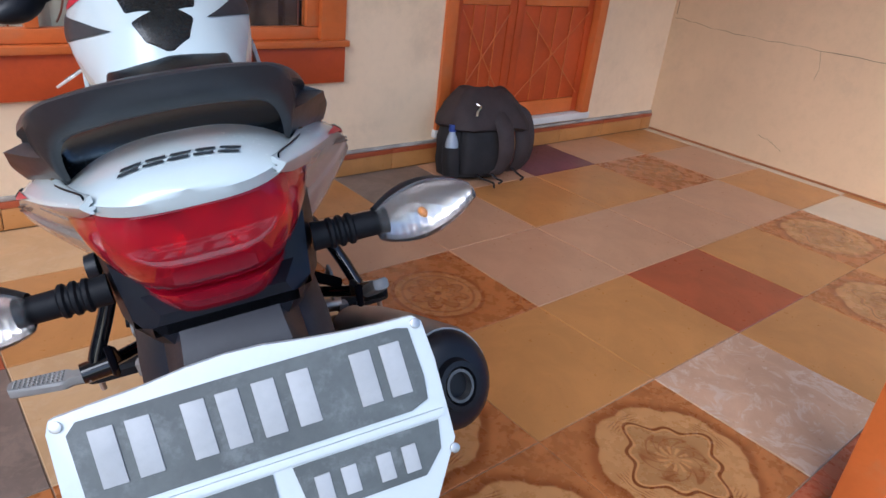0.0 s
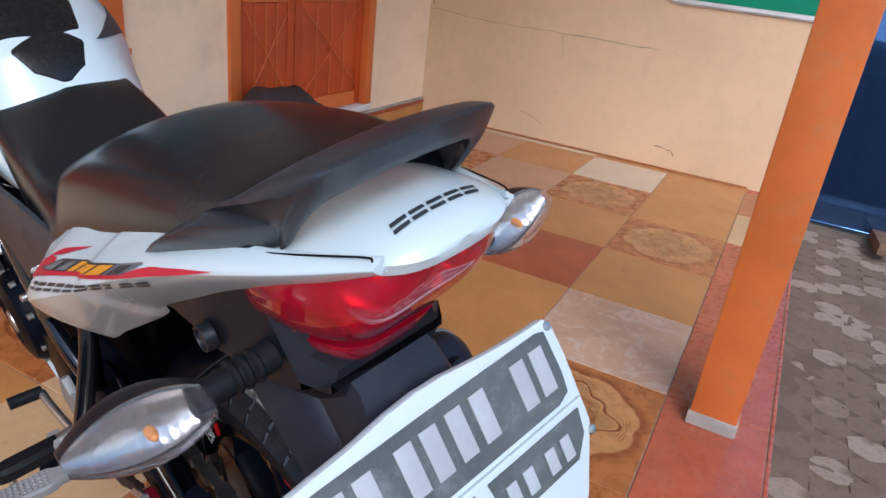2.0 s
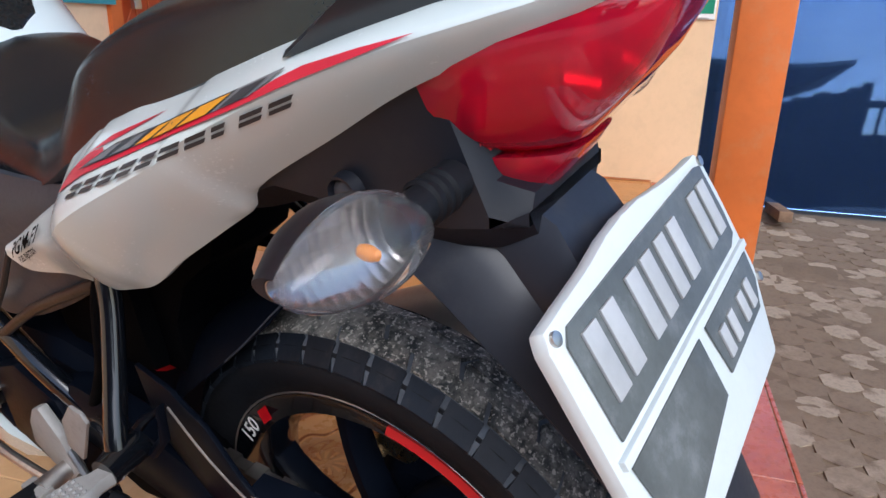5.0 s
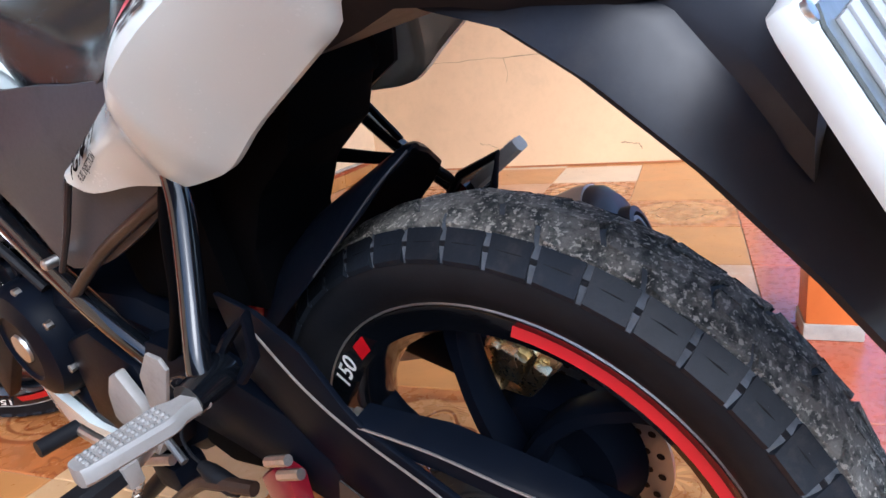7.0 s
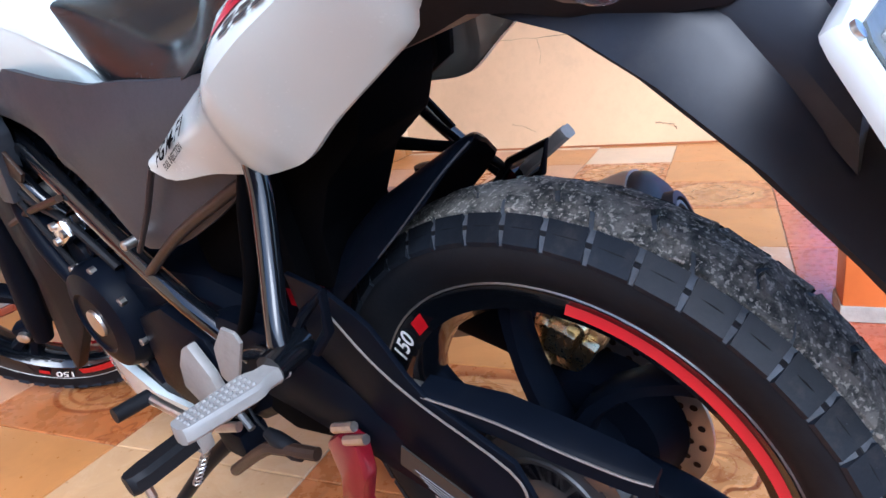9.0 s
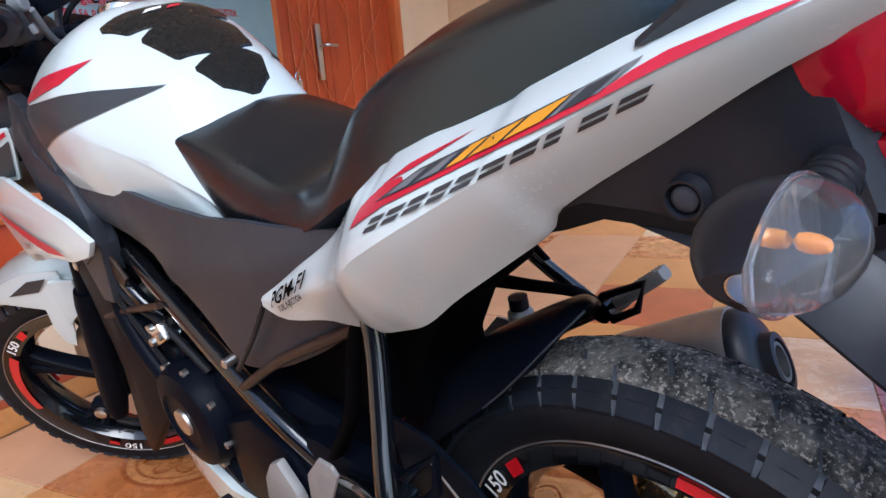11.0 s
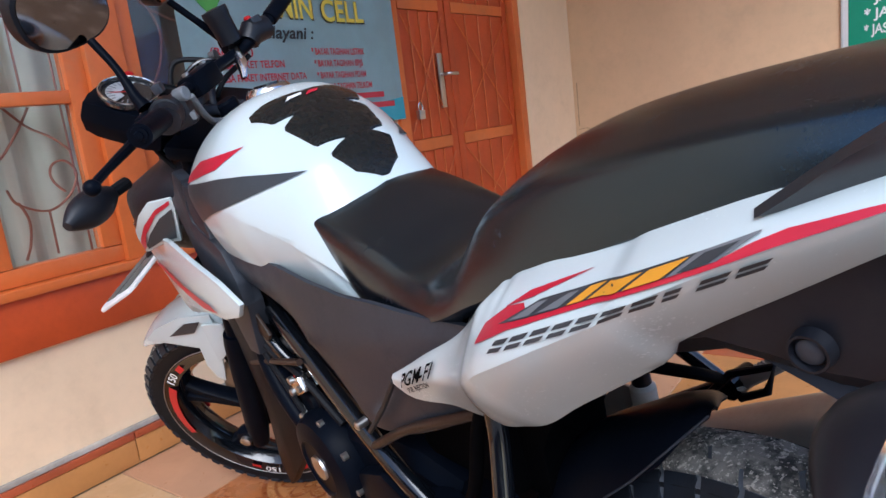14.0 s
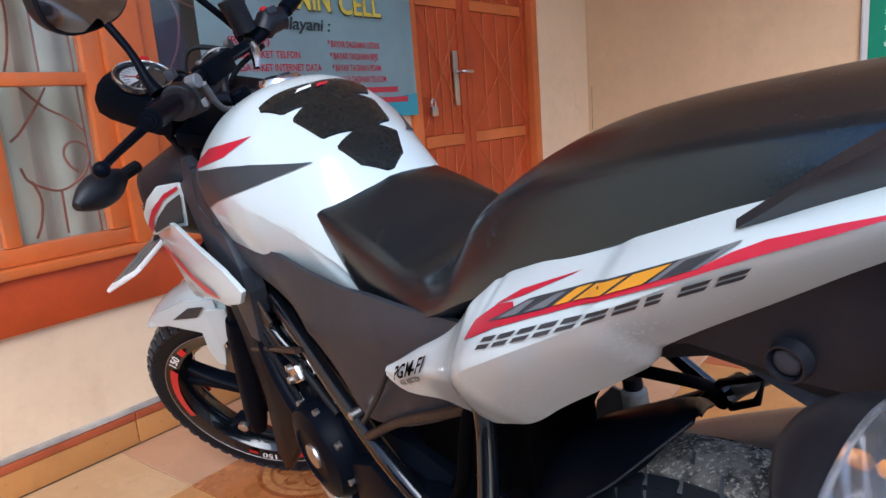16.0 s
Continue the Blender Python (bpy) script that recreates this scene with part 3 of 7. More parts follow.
def tile_piece(kind, w, d, cx, cy, parent):
    key = (kind, round(w, 3), round(d, 3))
    if key not in tile_mesh:
        bm = box(-w / 2, -d / 2, -0.008, w / 2, d / 2, 0.0)
        bmesh.ops.bevel(bm, geom=[e for e in bm.edges if all(v.co.z > -0.001 for v in e.verts)], offset=0.0016, segments=1, affect="EDGES")
        tile_mesh[key] = mesh_of("tile", bm, NAMES.get(kind, "t_" + kind), False)
    ob = new("tile", tile_mesh[key])
    ob.parent = parent
    h = hash_of(cx, cy)
    ob.matrix_local = pose(cx, cy, 0.0006 * (h - 0.5), 0.12 * (h - 0.5), 0.12 * (0.5 - h), 0.35 * (h - 0.5))
    return ob


def hash_of(a, b):
    return (math.sin(a * 127.1 + b * 311.7) * 43758.5453) % 1.0


# ---- outside ----
def ground_sheet():
    bm = bmesh.new()
    n = 90
    xs = np.concatenate([[-400, -60, -15, -6], np.linspace(-4, 3.2, 190), [6, 15, 60, 400]])
    ys = np.concatenate([[-400, -60, -15, -7], np.linspace(-5.5, -1.13, 120), [1.5, 6, 40, 400]])
    grid = [[bm.verts.new((x, y, GROUND - 0.0016 + (0.0055 * noise.noise((x * 2.5, y * 2.5, 0)) + 0.0030 * noise.noise((x * 7, y * 7, 3)) + 0.0016 * noise.noise((x * 22, y * 22, 5)) if -4 < x < 3.2 and -5.5 < y < -1.13 else 0))) for x in xs] for y in ys]
    for a, b in zip(grid, grid[1:]):
        for i in range(len(xs) - 1):
            bm.faces.new((a[i], a[i + 1], b[i + 1], b[i]))
    return bm


solid("ground", ground_sheet(), "soil", "bare trodden soil of the yard", "ground", "structure")
pavement = thing("pavement", "hexagonal concrete pavers half buried in soil", "paving", pose(0, 0, 0), kind="structure")

bn = Net("blue_sheet")
u = bn.noise(1.6, 3, 0.5)
bn.bump(bn.math("ADD", u, bn.math("MULTIPLY", bn.noise(7.0, 4), 0.12)), 0.05, 0.006)
M["blue"] = bn.set(color=bn.mix(bn.ramp(bn.noise(2.0, 5), 0.35, 0.7), (0.10, 0.20, 0.42), (0.13, 0.24, 0.47)), rough=bn.math("ADD", 0.01, bn.math("MULTIPLY", bn.noise(5.0, 5), 0.04)), coat=0.5, metal=0.85)
sheet = thing("blue_fence_sheet", "glossy dark blue metal fence sheet reflecting the yard", "fence", pose(2.05, -1.14, GROUND, 0, 6.2, 0))
bm = bmesh.new()
grid = []
for i in range(25):
    y = -i * 0.2
    grid.append([bm.verts.new((0.012 * math.sin(i * 0.9) * (k / 12), y, 0.03 + k * 0.19)) for k in range(13)])
for a, b in zip(grid, grid[1:]):
    for k in range(12):
        bm.faces.new((a[k], b[k], b[k + 1], a[k + 1]))
bmesh.ops.solidify(bm, geom=list(bm.faces), thickness=-0.012)
part("panel", bm, "blue", sheet)
part("bottom_edge", tube([(-0.008, 0, 0.03), (-0.008, -4.8, 0.03)], 0.004, 8), "dark_decal" if "dark_decal" in M else "blue", sheet)
for y in (-0.45, -2.4, -4.3):
    part("foot", box(-0.40, y - 0.035, 0.0, 0.03, y + 0.035, 0.06, 0.006), "brick", sheet, "worn timber foot")
part("frame_post", box(0.02, -0.06, 0, 0.07, -0.01, 2.3), "brick", sheet)

# ---- across the yard, seen in the sheet ----
M["maroon"] = surface("maroon_boards", (0.13, 0.035, 0.04), 0.7, big=1.5, fine=18, vary=0.25)
M["dark_wood"] = surface("dark_weathered_wood", (0.035, 0.03, 0.03), 0.8, big=2, fine=20, vary=0.3)
M["roof_tin"] = surface("rusty_roof_sheet", (0.07, 0.055, 0.05), 0.6, big=2, fine=20, vary=0.3)
house = thing("neighbour_house", "maroon boarded house with an overhanging tin roof", "house", pose(-10.5, 0, GROUND))
part("wall", box(-3.0, -3.5, 0, -0.35, 6.0, 2.6), "maroon", house)
part("roof", prism([(-4.8, 3.13), (-4.8, 3.19), (6.6, 3.55), (6.6, 3.45), (6.0, 2.6), (-3.5, 2.58)], lambda u, v, w: (-3.2 + w, u, v), 3.3), "roof_tin", house)
part("eave_board", box(0.1, -4.8, 3.14, 0.14, 6.6, 3.22), "concrete", house)
for y in (-2.7, -1.2, 0.6, 2.4):
    part("porch_post", box(-0.06, y, 0, 0.04, y + 0.1, 2.6), "dark_wood", house)
part("door", box(-0.349, 0.1, 0.1, -0.30, 1.0, 2.1), "dark_wood", house)
part("window", box(-0.349, -2.4, 0.9, -0.30, -1.6, 1.8), "dark_wood", house)
shed = thing("neighbour_shed", "low dark timber shed with gaps between its boards", "shed", pose(-10.5, -3.6, GROUND))
for i in range(18):
    y = -0.30 * i
    top = 2.42 + 0.16 * (0.30 * i) + 0.04 * (i % 3)
    part("board", box(-0.05, y - 0.298, 0, 0, y, top) if i not in (6, 7) else box(-0.05, y - 0.298, 0, 0, y, 1.62), "dark_wood", shed)
part("rail", box(-0.08, -2.5, 2.2, 0.02, -1.6, 2.34), "dark_wood", shed)
part("upright", box(-0.06, -2.16, 1.6, 0.0, -2.08, 2.3), "dark_wood", shed)
pole = thing("utility_pole", "dark utility pole across the yard", "pole", pose(-9.9, -3.6, GROUND))
part("shaft", tube([(0, 0, 0), (0, 0.06, 3.75)], [0.07, 0.055], 12), "dark_wood", pole)
road = solid("road", box(-8.4, -40, GROUND - 0.02, -3.4, 40, GROUND + 0.012), "concrete", "pale concrete lane across the yard", "road", "structure", smooth=False)

# ---- signs ----
def flat_mat(name, color, rough=0.4):
    return surface(name, color, rough, big=5, fine=60, vary=0.08, relief=0.08)


for key, c in dict(sky_vinyl=(0.47, 0.66, 0.70), ink_red=(0.50, 0.03, 0.05), ink_yellow=(0.72, 0.56, 0.06), ink_black=(0.02, 0.02, 0.02), ink_white=(0.78, 0.78, 0.76), ink_green=(0.10, 0.34, 0.05), green_vinyl=(0.012, 0.24, 0.13), ink_teal=(0.05, 0.33, 0.42)).items():
    M[key] = flat_mat(key, c)
banner = thing("shop_banner", "pale blue vinyl banner with red and yellow lettering", "banner", pose(0, YD - 0.02, 0))


def on_banner(u0, v0, off=0.003):
    return lambda u, v: (u0 + u, -off - 0.004 * math.sin((u0 + u) * 9), v0 + v)


def vinyl(bm, x0, x1, z0, z1, nx=24, nz=16):
    g = [[bm.verts.new((x0 + (x1 - x0) * i / nx, -0.004 * math.sin((x0 + (x1 - x0) * i / nx) * 9), z0 + (z1 - z0) * k / nz)) for i in range(nx + 1)] for k in range(nz + 1)]
    for a, b in zip(g, g[1:]):
        for i in range(nx):
            bm.faces.new((a[i], a[i + 1], b[i + 1], b[i]))
    bmesh.ops.solidify(bm, geom=list(bm.faces), thickness=-0.0015)
    return bm


part("vinyl_sheet", vinyl(bmesh.new(), -0.93, 0.125, 0.905, 1.62), "sky_vinyl", banner)
part("lower_band", flat_piece([(-0.93, 0.907), (0.124, 0.907), (0.124, 1.0), (-0.3, 0.96), (-0.93, 0.985)], lambda u, v: (u, -0.0035 - 0.004 * math.sin(u * 9), v), 0.08), "ink_teal", banner, "darker blue wave along the lower edge")
written("CELL", 0.11, on_banner(-0.300, 1.308, 0.006), 0.235, 0.0, "ink_yellow", banner, "yellow capital with black edge")
written("CELL", 0.12, on_banner(-0.305, 1.303, 0.0045), 0.245, 0.0, "ink_black", banner)
written("MIN", 0.11, on_banner(-0.52, 1.312, 0.006), 0.17, 0.0, "ink_yellow", banner, "yellow capital with black edge")
written("MIN", 0.12, on_banner(-0.525, 1.307, 0.0045), 0.18, 0.0, "ink_black", banner)
written("Melayani :", 0.06, on_banner(-0.66, 1.238, 0.005), 0.30, 0.2, "ink_black", banner)
for i, (t, w) in enumerate((("* BAYAR TAGIHAN LISTRIK", 0.30), ("* BAYAR TAGIHAN BPJS", 0.275), ("* BAYAR TAGIHAN PDAM", 0.28), ("* BAYAR TAGIHAN TELKOM", 0.30))):
    written(t, 0.034, on_banner(-0.385 + 0.006 * i, 1.182 - 0.044 * i, 0.005), w, 0.0, "ink_red", banner)
for i, (t, w) in enumerate((("(Reguler)", 0.17), ("PULSA PAKET TELFON", 0.30), ("PULSA PAKET INTERNET DATA", 0.40))):
    written(t, 0.034, on_banner(-0.83, 1.182 - 0.044 * i, 0.005), w, 0.0, "ink_red", banner)
for i, (u, w) in enumerate(((-0.36, 0.36), (-0.34, 0.40), (-0.83, 0.3))):
    part("text_bar", flat_piece([(0, 0), (w, 0), (w, 0.022), (0, 0.022)], on_banner(u, 1.008 - 0.042 * (i % 2), 0.005), 0.06), "ink_red", banner)
part("leaf_mark", flat_piece([(-0.86, 1.36), (-0.80, 1.30), (-0.74, 1.38), (-0.79, 1.47)], lambda u, v: (u, -0.005 - 0.004 * math.sin(u * 9), v), 0.05), "ink_green", banner)

sign = thing("green_sign", "green sign board with white lettering in a pale border", "sign", pose(XB, 0, 0))


def on_sign(y0, z0, off):
    return lambda u, v: (-0.012 - off, y0 - u, z0 + v)


part("board", box(-0.012, -1.11, 0.925, 0, -0.228, 1.75, 0.002), "ink_white", sign)
part("field", box(-0.0135, -1.10, 0.955, -0.0122, -0.262, 1.73), "green_vinyl", sign)
chain = bmesh.new()
for i in range(60):
    z = 0.93 + i * 0.0135
    tube([(-0.014, -0.238, z), (-0.016, -0.230, z + 0.007), (-0.014, -0.238, z + 0.0135)], 0.0022, 5, chain)
for i in range(62):
    y = -0.24 - i * 0.0135
    tube([(-0.014, y, 0.936), (-0.016, y - 0.007, 0.930), (-0.014, y - 0.0135, 0.936)], 0.0022, 5, chain)
part("beaded_border", chain, "steel", sign, "fine twisted border cord")
for i, t in enumerate(("* JASA P", "* JASA P", "* JASA P", "* JASA P", "* JASA PEM")):
    written(t, 0.066, on_sign(-0.33, 1.27 - 0.077 * i + 0.077, 0.003), 0.235, 0.0, "ink_white", sign)

# ---- backpack ----
M["cloth"] = surface("black_nylon", (0.012, 0.0105, 0.012), 0.8, big=14, fine=220, vary=0.35, relief=0.4, depth=0.002)
M["cloth_flap"] = surface("faded_black_nylon", (0.034, 0.022, 0.022), 0.75, big=12, fine=220, vary=0.3, relief=0.4, depth=0.002)
M["bottle"] = surface("scuffed_clear_plastic", (0.32, 0.36, 0.42), 0.25, big=14, fine=90, vary=0.2)
M["label_blue"] = surface("blue_print", (0.02, 0.05, 0.25), 0.5)
bag = thing("backpack", "black nylon backpack with loose straps leaning on the door", "backpack", pose(0.17, 1.06, 0, -8, 0, -14))


def blob(stations, p=2.6, seg=28, bm=None, wave=0.0, seed=0):
    """Soft body: stations of (z, centre x, centre y, half width, half depth)."""
    rings = []
    for z, cx, cy, w, d in stations:
        ring = []
        for k in range(seg):
            a = 2 * math.pi * k / seg
            c, s = math.cos(a), math.sin(a)
            f = 1 + wave * noise.noise((c * 2 + seed, s * 2, z * 9))
            ring.append((cx + math.copysign(abs(c) ** (2 / p), c) * w * f, cy + math.copysign(abs(s) ** (2 / p), s) * d * f, z))
        rings.append(ring)
    return loft(rings, bm=bm)


part("body", blob([(0.0, -0.02, 0, 0.12, 0.085), (0.012, -0.02, 0, 0.145, 0.105), (0.08, -0.02, -0.005, 0.155, 0.115), (0.18, -0.015, 0, 0.15, 0.11), (0.26, 0, 0.005, 0.145, 0.105), (0.33, 0.02, 0.015, 0.12, 0.09), (0.355, 0.03, 0.02, 0.08, 0.06)], wave=0.07), "cloth", bag)
flap = blob([(0.250, 0.035, -0.03, 0.155, 0.115), (0.262, 0.040, -0.025, 0.175, 0.135), (0.30, 0.045, -0.015, 0.175, 0.138), (0.345, 0.045, 0.0, 0.155, 0.12), (0.385, 0.05, 0.015, 0.125, 0.09), (0.405, 0.05, 0.02, 0.10, 0.06), (0.412, 0.05, 0.02, 0.05, 0.03)], p=3.4, wave=0.16, seed=4)
for v in flap.verts:
    v.co.x = 0.02 + (v.co.x - 0.02) * 1.12
    # the flap sags to one side and over the front, with folds
    v.co.z += -0.16 * max(0.0, v.co.x - 0.12) + 0.10 * min(0.0, v.co.x + 0.02) - 0.22 * max(0.0, -v.co.y - 0.05) + 0.016 * noise.noise(v.co * 14)
    v.co += v.co.normalized() * 0.010 * noise.noise(v.co * 22)
part("flap", flap, "cloth_flap", bag, "faded sagging top flap")
part("front_pocket", blob([(0.03, -0.01, -0.10, 0.10, 0.035), (0.1, -0.01, -0.115, 0.11, 0.04), (0.2, -0.01, -0.112, 0.105, 0.035), (0.24, -0.01, -0.105, 0.09, 0.02)], wave=0.08), "cloth", bag)
for s, y in ((0.055, -0.145), (0.185, -0.075)):
    part("shoulder_strap", tube([(s, y + 0.06, 0.33), (s + 0.02, y - 0.02, 0.25), (s + 0.03, y - 0.035, 0.14), (s + 0.015, y - 0.01, 0.05), (s - 0.02, y + 0.03, 0.02)], [0.034, 0.042, 0.040, 0.030, 0.014], 10, soft=6, flat=0.35, up=(0, 1, 0)), "cloth_flap", bag)
for a in ((0.02, -0.16, 0.06, -0.24), (-0.05, -0.14, 0.0, -0.30), (0.17, -0.12, 0.2, -0.2)):
    part("loose_cord", tube([(a[0], a[1] + 0.06, 0.05), (a[0] + 0.03, a[1], 0.012), (a[2], (a[1] + a[3]) / 2, 0.006), (a[2] - 0.04, a[3], 0.006)], 0.005, 6, soft=6), "cloth", bag)
part("zip_pull", tube([(-0.050, -0.118, 0.345), (-0.035, -0.130, 0.335), (-0.055, -0.142, 0.315), (-0.062, -0.150, 0.295)], 0.0055, 8, soft=4), "chrome", bag, "silver zip pull")
bottle = part("bottle", turned([(0.04, 0.001), (0.04, 0.026), (0.05, 0.031), (0.17, 0.031), (0.20, 0.022), (0.212, 0.015), (0.222, 0.015)], (-0.150, -0.085, 0), 20, "z"), "bottle", bag, "clear water bottle in the side pocket")
part("bottle_cap", turned([(0.222, 0.017), (0.250, 0.017), (0.253, 0.014), (0.253, 0.001)], (-0.150, -0.085, 0), 20, "z"), "label_blue", bottle, "blue screw cap")
part("side_pocket", blob([(0.012, -0.145, -0.075, 0.030, 0.045), (0.08, -0.150, -0.082, 0.038, 0.046), (0.15, -0.150, -0.082, 0.037, 0.044)], wave=0.06), "cloth", bag)
part("shoulder_loop", tube([(0.16, -0.06, 0.33), (0.235, -0.075, 0.28), (0.262, -0.080, 0.18), (0.255, -0.070, 0.08), (0.215, -0.05, 0.02)], [0.026, 0.034, 0.034, 0.028, 0.014], 10, soft=6, flat=0.4, up=(0, 1, 0)), "cloth_flap", bag)

# ---- the motorcycle: x to its right, y ahead, z up, from the ground under the rear axle ----
M["white"] = surface("pearl_white_paint", (0.585, 0.665, 0.665), 0.24, big=4, fine=300, vary=0.015, relief=0.004, depth=0.0002, coat=0.6, dirt=(0.5, 0.48, 0.44), dirt_amount=0.05)
M["black"] = surface("black_plastic", (0.008, 0.0095, 0.0145), 0.40, big=7, fine=160, vary=0.25, relief=0.12, depth=0.0005, dirt=(0.03, 0.028, 0.026), dirt_amount=0.25, spec=0.35)
M["grey"] = surface("charcoal_plastic", (0.029, 0.035, 0.046), 0.44, big=6, fine=240, vary=0.18, relief=0.22, depth=0.0004, dirt=(0.040, 0.041, 0.046), dirt_amount=0.3, spec=0.4)
# far below plain black plastic: shade of the inner recesses is in this colour
M["matte"] = surface("shaded_matte_black", (0.0016, 0.0018, 0.0024), 0.65, big=7, fine=160, vary=0.25, relief=0.15, depth=0.0005, dirt=(0.004, 0.0038, 0.0035), dirt_amount=0.2, spec=0.02)
M["dusty"] = surface("dusty_black_plastic", (0.014, 0.017, 0.026), 0.42, big=7, fine=160, vary=0.25, relief=0.15, depth=0.0005, dirt=(0.055, 0.055, 0.057), dirt_amount=0.35, spec=0.4)
M["cast_black"] = surface("cast_black_paint", (0.028, 0.031, 0.037), 0.32, big=9, fine=200, vary=0.2, relief=0.2, depth=0.0004, dirt=(0.06, 0.06, 0.06), dirt_amount=0.2)
M["gloss"] = surface("gloss_black_enamel", (0.003, 0.004, 0.006), 0.13, big=9, fine=120, vary=0.2, relief=0.02, depth=0.0004, coat=0.6, spec=0.4)
M["satin"] = surface("satin_black_metal", (0.0030, 0.0045, 0.0085), 0.34, big=9, fine=150, vary=0.2, relief=0.1, depth=0.0005, dirt=(0.05, 0.05, 0.05), dirt_amount=0.02, spec=0.035)
M["vinyl"] = surface("black_seat_vinyl", (0.0050, 0.0070, 0.0105), 0.24, big=5, fine=420, vary=0.15, relief=0.008, depth=0.0002, dirt=(0.010, 0.011, 0.013), dirt_amount=0.08, spec=1.0)
# blue tint colours the sheen like cool outdoor light
M["vinyl"].node_tree.nodes["Principled BSDF"].inputs["Specular Tint"].default_value = (0.62, 0.86, 1.0, 1.0)
M["rubber"] = surface("black_rubber", (0.0085, 0.0095, 0.012), 0.5, big=10, fine=160, vary=0.3, relief=0.3, depth=0.001, dirt=(0.06, 0.056, 0.05), dirt_amount=0.08, spec=0.14)
tn = Net("dusty_tread_rubber")
ta, tb, tc = tn.noise(48.0, 9, 0.75), tn.noise(230.0, 4, 0.6), tn.noise(14.0, 4, 0.6)
tcol = tn.mix(tn.ramp(tn.math("ADD", ta, tn.math("MULTIPLY", tc, 0.35)), 0.54, 0.78), (0.042, 0.048, 0.046), (0.30, 0.285, 0.25))
tcol = tn.mix(tn.math("MULTIPLY", tn.ramp(tb, 0.56, 0.60), 0.9), tcol, (0.66, 0.62, 0.54))
tn.bump(tn.math("ADD", ta, tn.math("MULTIPLY", tb, 0.6)), 1.0, 0.008)
M["tread"] = tn.set(color=tcol, rough=0.92)
M["groove"] = surface("dusty_groove", (0.10, 0.115, 0.135), 0.85, big=24, fine=200, vary=0.4, relief=0.5, depth=0.002, dirt=(0.16, 0.15, 0.13), dirt_amount=0.4)
M["pale_plastic"] = surface("dusty_pale_plastic", (0.5, 0.48, 0.44), 0.6, big=12, fine=120, vary=0.2)
M["lug"] = surface("clean_tread_rubber", (0.012, 0.0155, 0.022), 0.40, big=14, fine=150, vary=0.25, relief=0.3, depth=0.001, dirt=(0.10, 0.09, 0.08), dirt_amount=0.18, spec=0.2)
M["alu"] = surface("cast_aluminium", (0.58, 0.57, 0.55), 0.36, 1.0, big=18, fine=160, vary=0.15, relief=0.2, depth=0.0006, dirt=(0.2, 0.17, 0.14), dirt_amount=0.3)
M["muffler"] = surface("silver_heat_shield", (0.42, 0.40, 0.38), 0.42, 0.9, big=9, fine=160, vary=0.12)
M["gold"] = surface("gold_caliper", (0.82, 0.64, 0.36), 0.27, 1.0, big=25, fine=160, vary=0.12, relief=0.15)
M["red"] = surface("red_enamel", (0.50, 0.004, 0.010), 0.35, big=8, fine=100, vary=0.12, coat=0.1)
M["wine_red"] = surface("wine_red_enamel", (0.17, 0.004, 0.014), 0.3, big=8, fine=100, vary=0.2, coat=0.4)
M["red_decal"] = surface("red_decal", (0.50, 0.012, 0.035), 0.35, big=8, fine=120, vary=0.06)
M["dark_decal"] = surface("charcoal_decal", (0.036, 0.042, 0.048), 0.4, big=8, fine=120, vary=0.1)
M["grey_decal"] = surface("grey_decal", (0.16, 0.17, 0.18), 0.4, big=8, fine=120, vary=0.1)
M["yellow_decal"] = surface("amber_decal", (0.72, 0.32, 0.02), 0.4, big=8, fine=120, vary=0.06)
M["pad"] = surface("gloss_tank_pad", (0.008, 0.011, 0.012), 0.26, big=9, fine=160, vary=0.2, coat=0.25, spec=0.4, relief=0.01)
M["amber"] = surface("amber_bulb", (0.70, 0.24, 0.03), 0.2, big=8, fine=100, vary=0.1, coat=0.6)
M["holder_white"] = surface("white_holder_plastic", (0.62, 0.675, 0.675), 0.35, big=7, fine=110, vary=0.05, relief=0.05, dirt=(0.42, 0.42, 0.40), dirt_amount=0.15)
M["plate_dark"] = surface("plate_black", (0.095, 0.105, 0.100), 0.42, big=14, fine=130, vary=0.25, dirt=(0.3, 0.32, 0.32), dirt_amount=0.35, coat=0.2)
M["plate_bar"] = surface("plate_figures", (0.42, 0.43, 0.43), 0.4, big=20, fine=130, vary=0.12)
M["rust"] = surface("worn_brown_enamel", (0.030, 0.017, 0.012), 0.42, big=16, fine=130, vary=0.35, relief=0.3, spec=0.3)
M["dial"] = surface("dial_face", (0.020, 0.022, 0.025), 0.12, big=10, fine=100, vary=0.08, coat=0.8)
M["cast_grey"] = surface("cast_grey_paint", (0.27, 0.268, 0.26), 0.5, 0.15, big=14, fine=140, vary=0.12, relief=0.15, depth=0.0005, dirt=(0.16, 0.14, 0.12), dirt_amount=0.25)
M["dark_steel"] = surface("oily_dark_steel", (0.14, 0.145, 0.15), 0.42, 0.7, big=20, fine=160, vary=0.25, relief=0.2)
ln = Net("red_lens")
M["red_lens"] = ln.set(color=(0.70, 0.010, 0.045), rough=0.06, glass=0.55, ior=1.15, coat=0.8)
ln = Net("clear_lens")
ln.bump(ln.math("SINE", ln.math("MULTIPLY", ln.xyz()[0], 420.0)), 0.05, 0.0006)
M["clear_lens"] = ln.set(color=(0.97, 0.97, 0.97), rough=0.03, glass=0.97, ior=1.06, coat=0.5)
# brown reflection is put into the glass colour, which also dims the sky
M["mirror_glass"] = surface("mirror", (0.34, 0.28, 0.24), 0.04, 1.0, vary=0.02, relief=0.0)
ln = Net("reflector")
lx = ln.xyz()
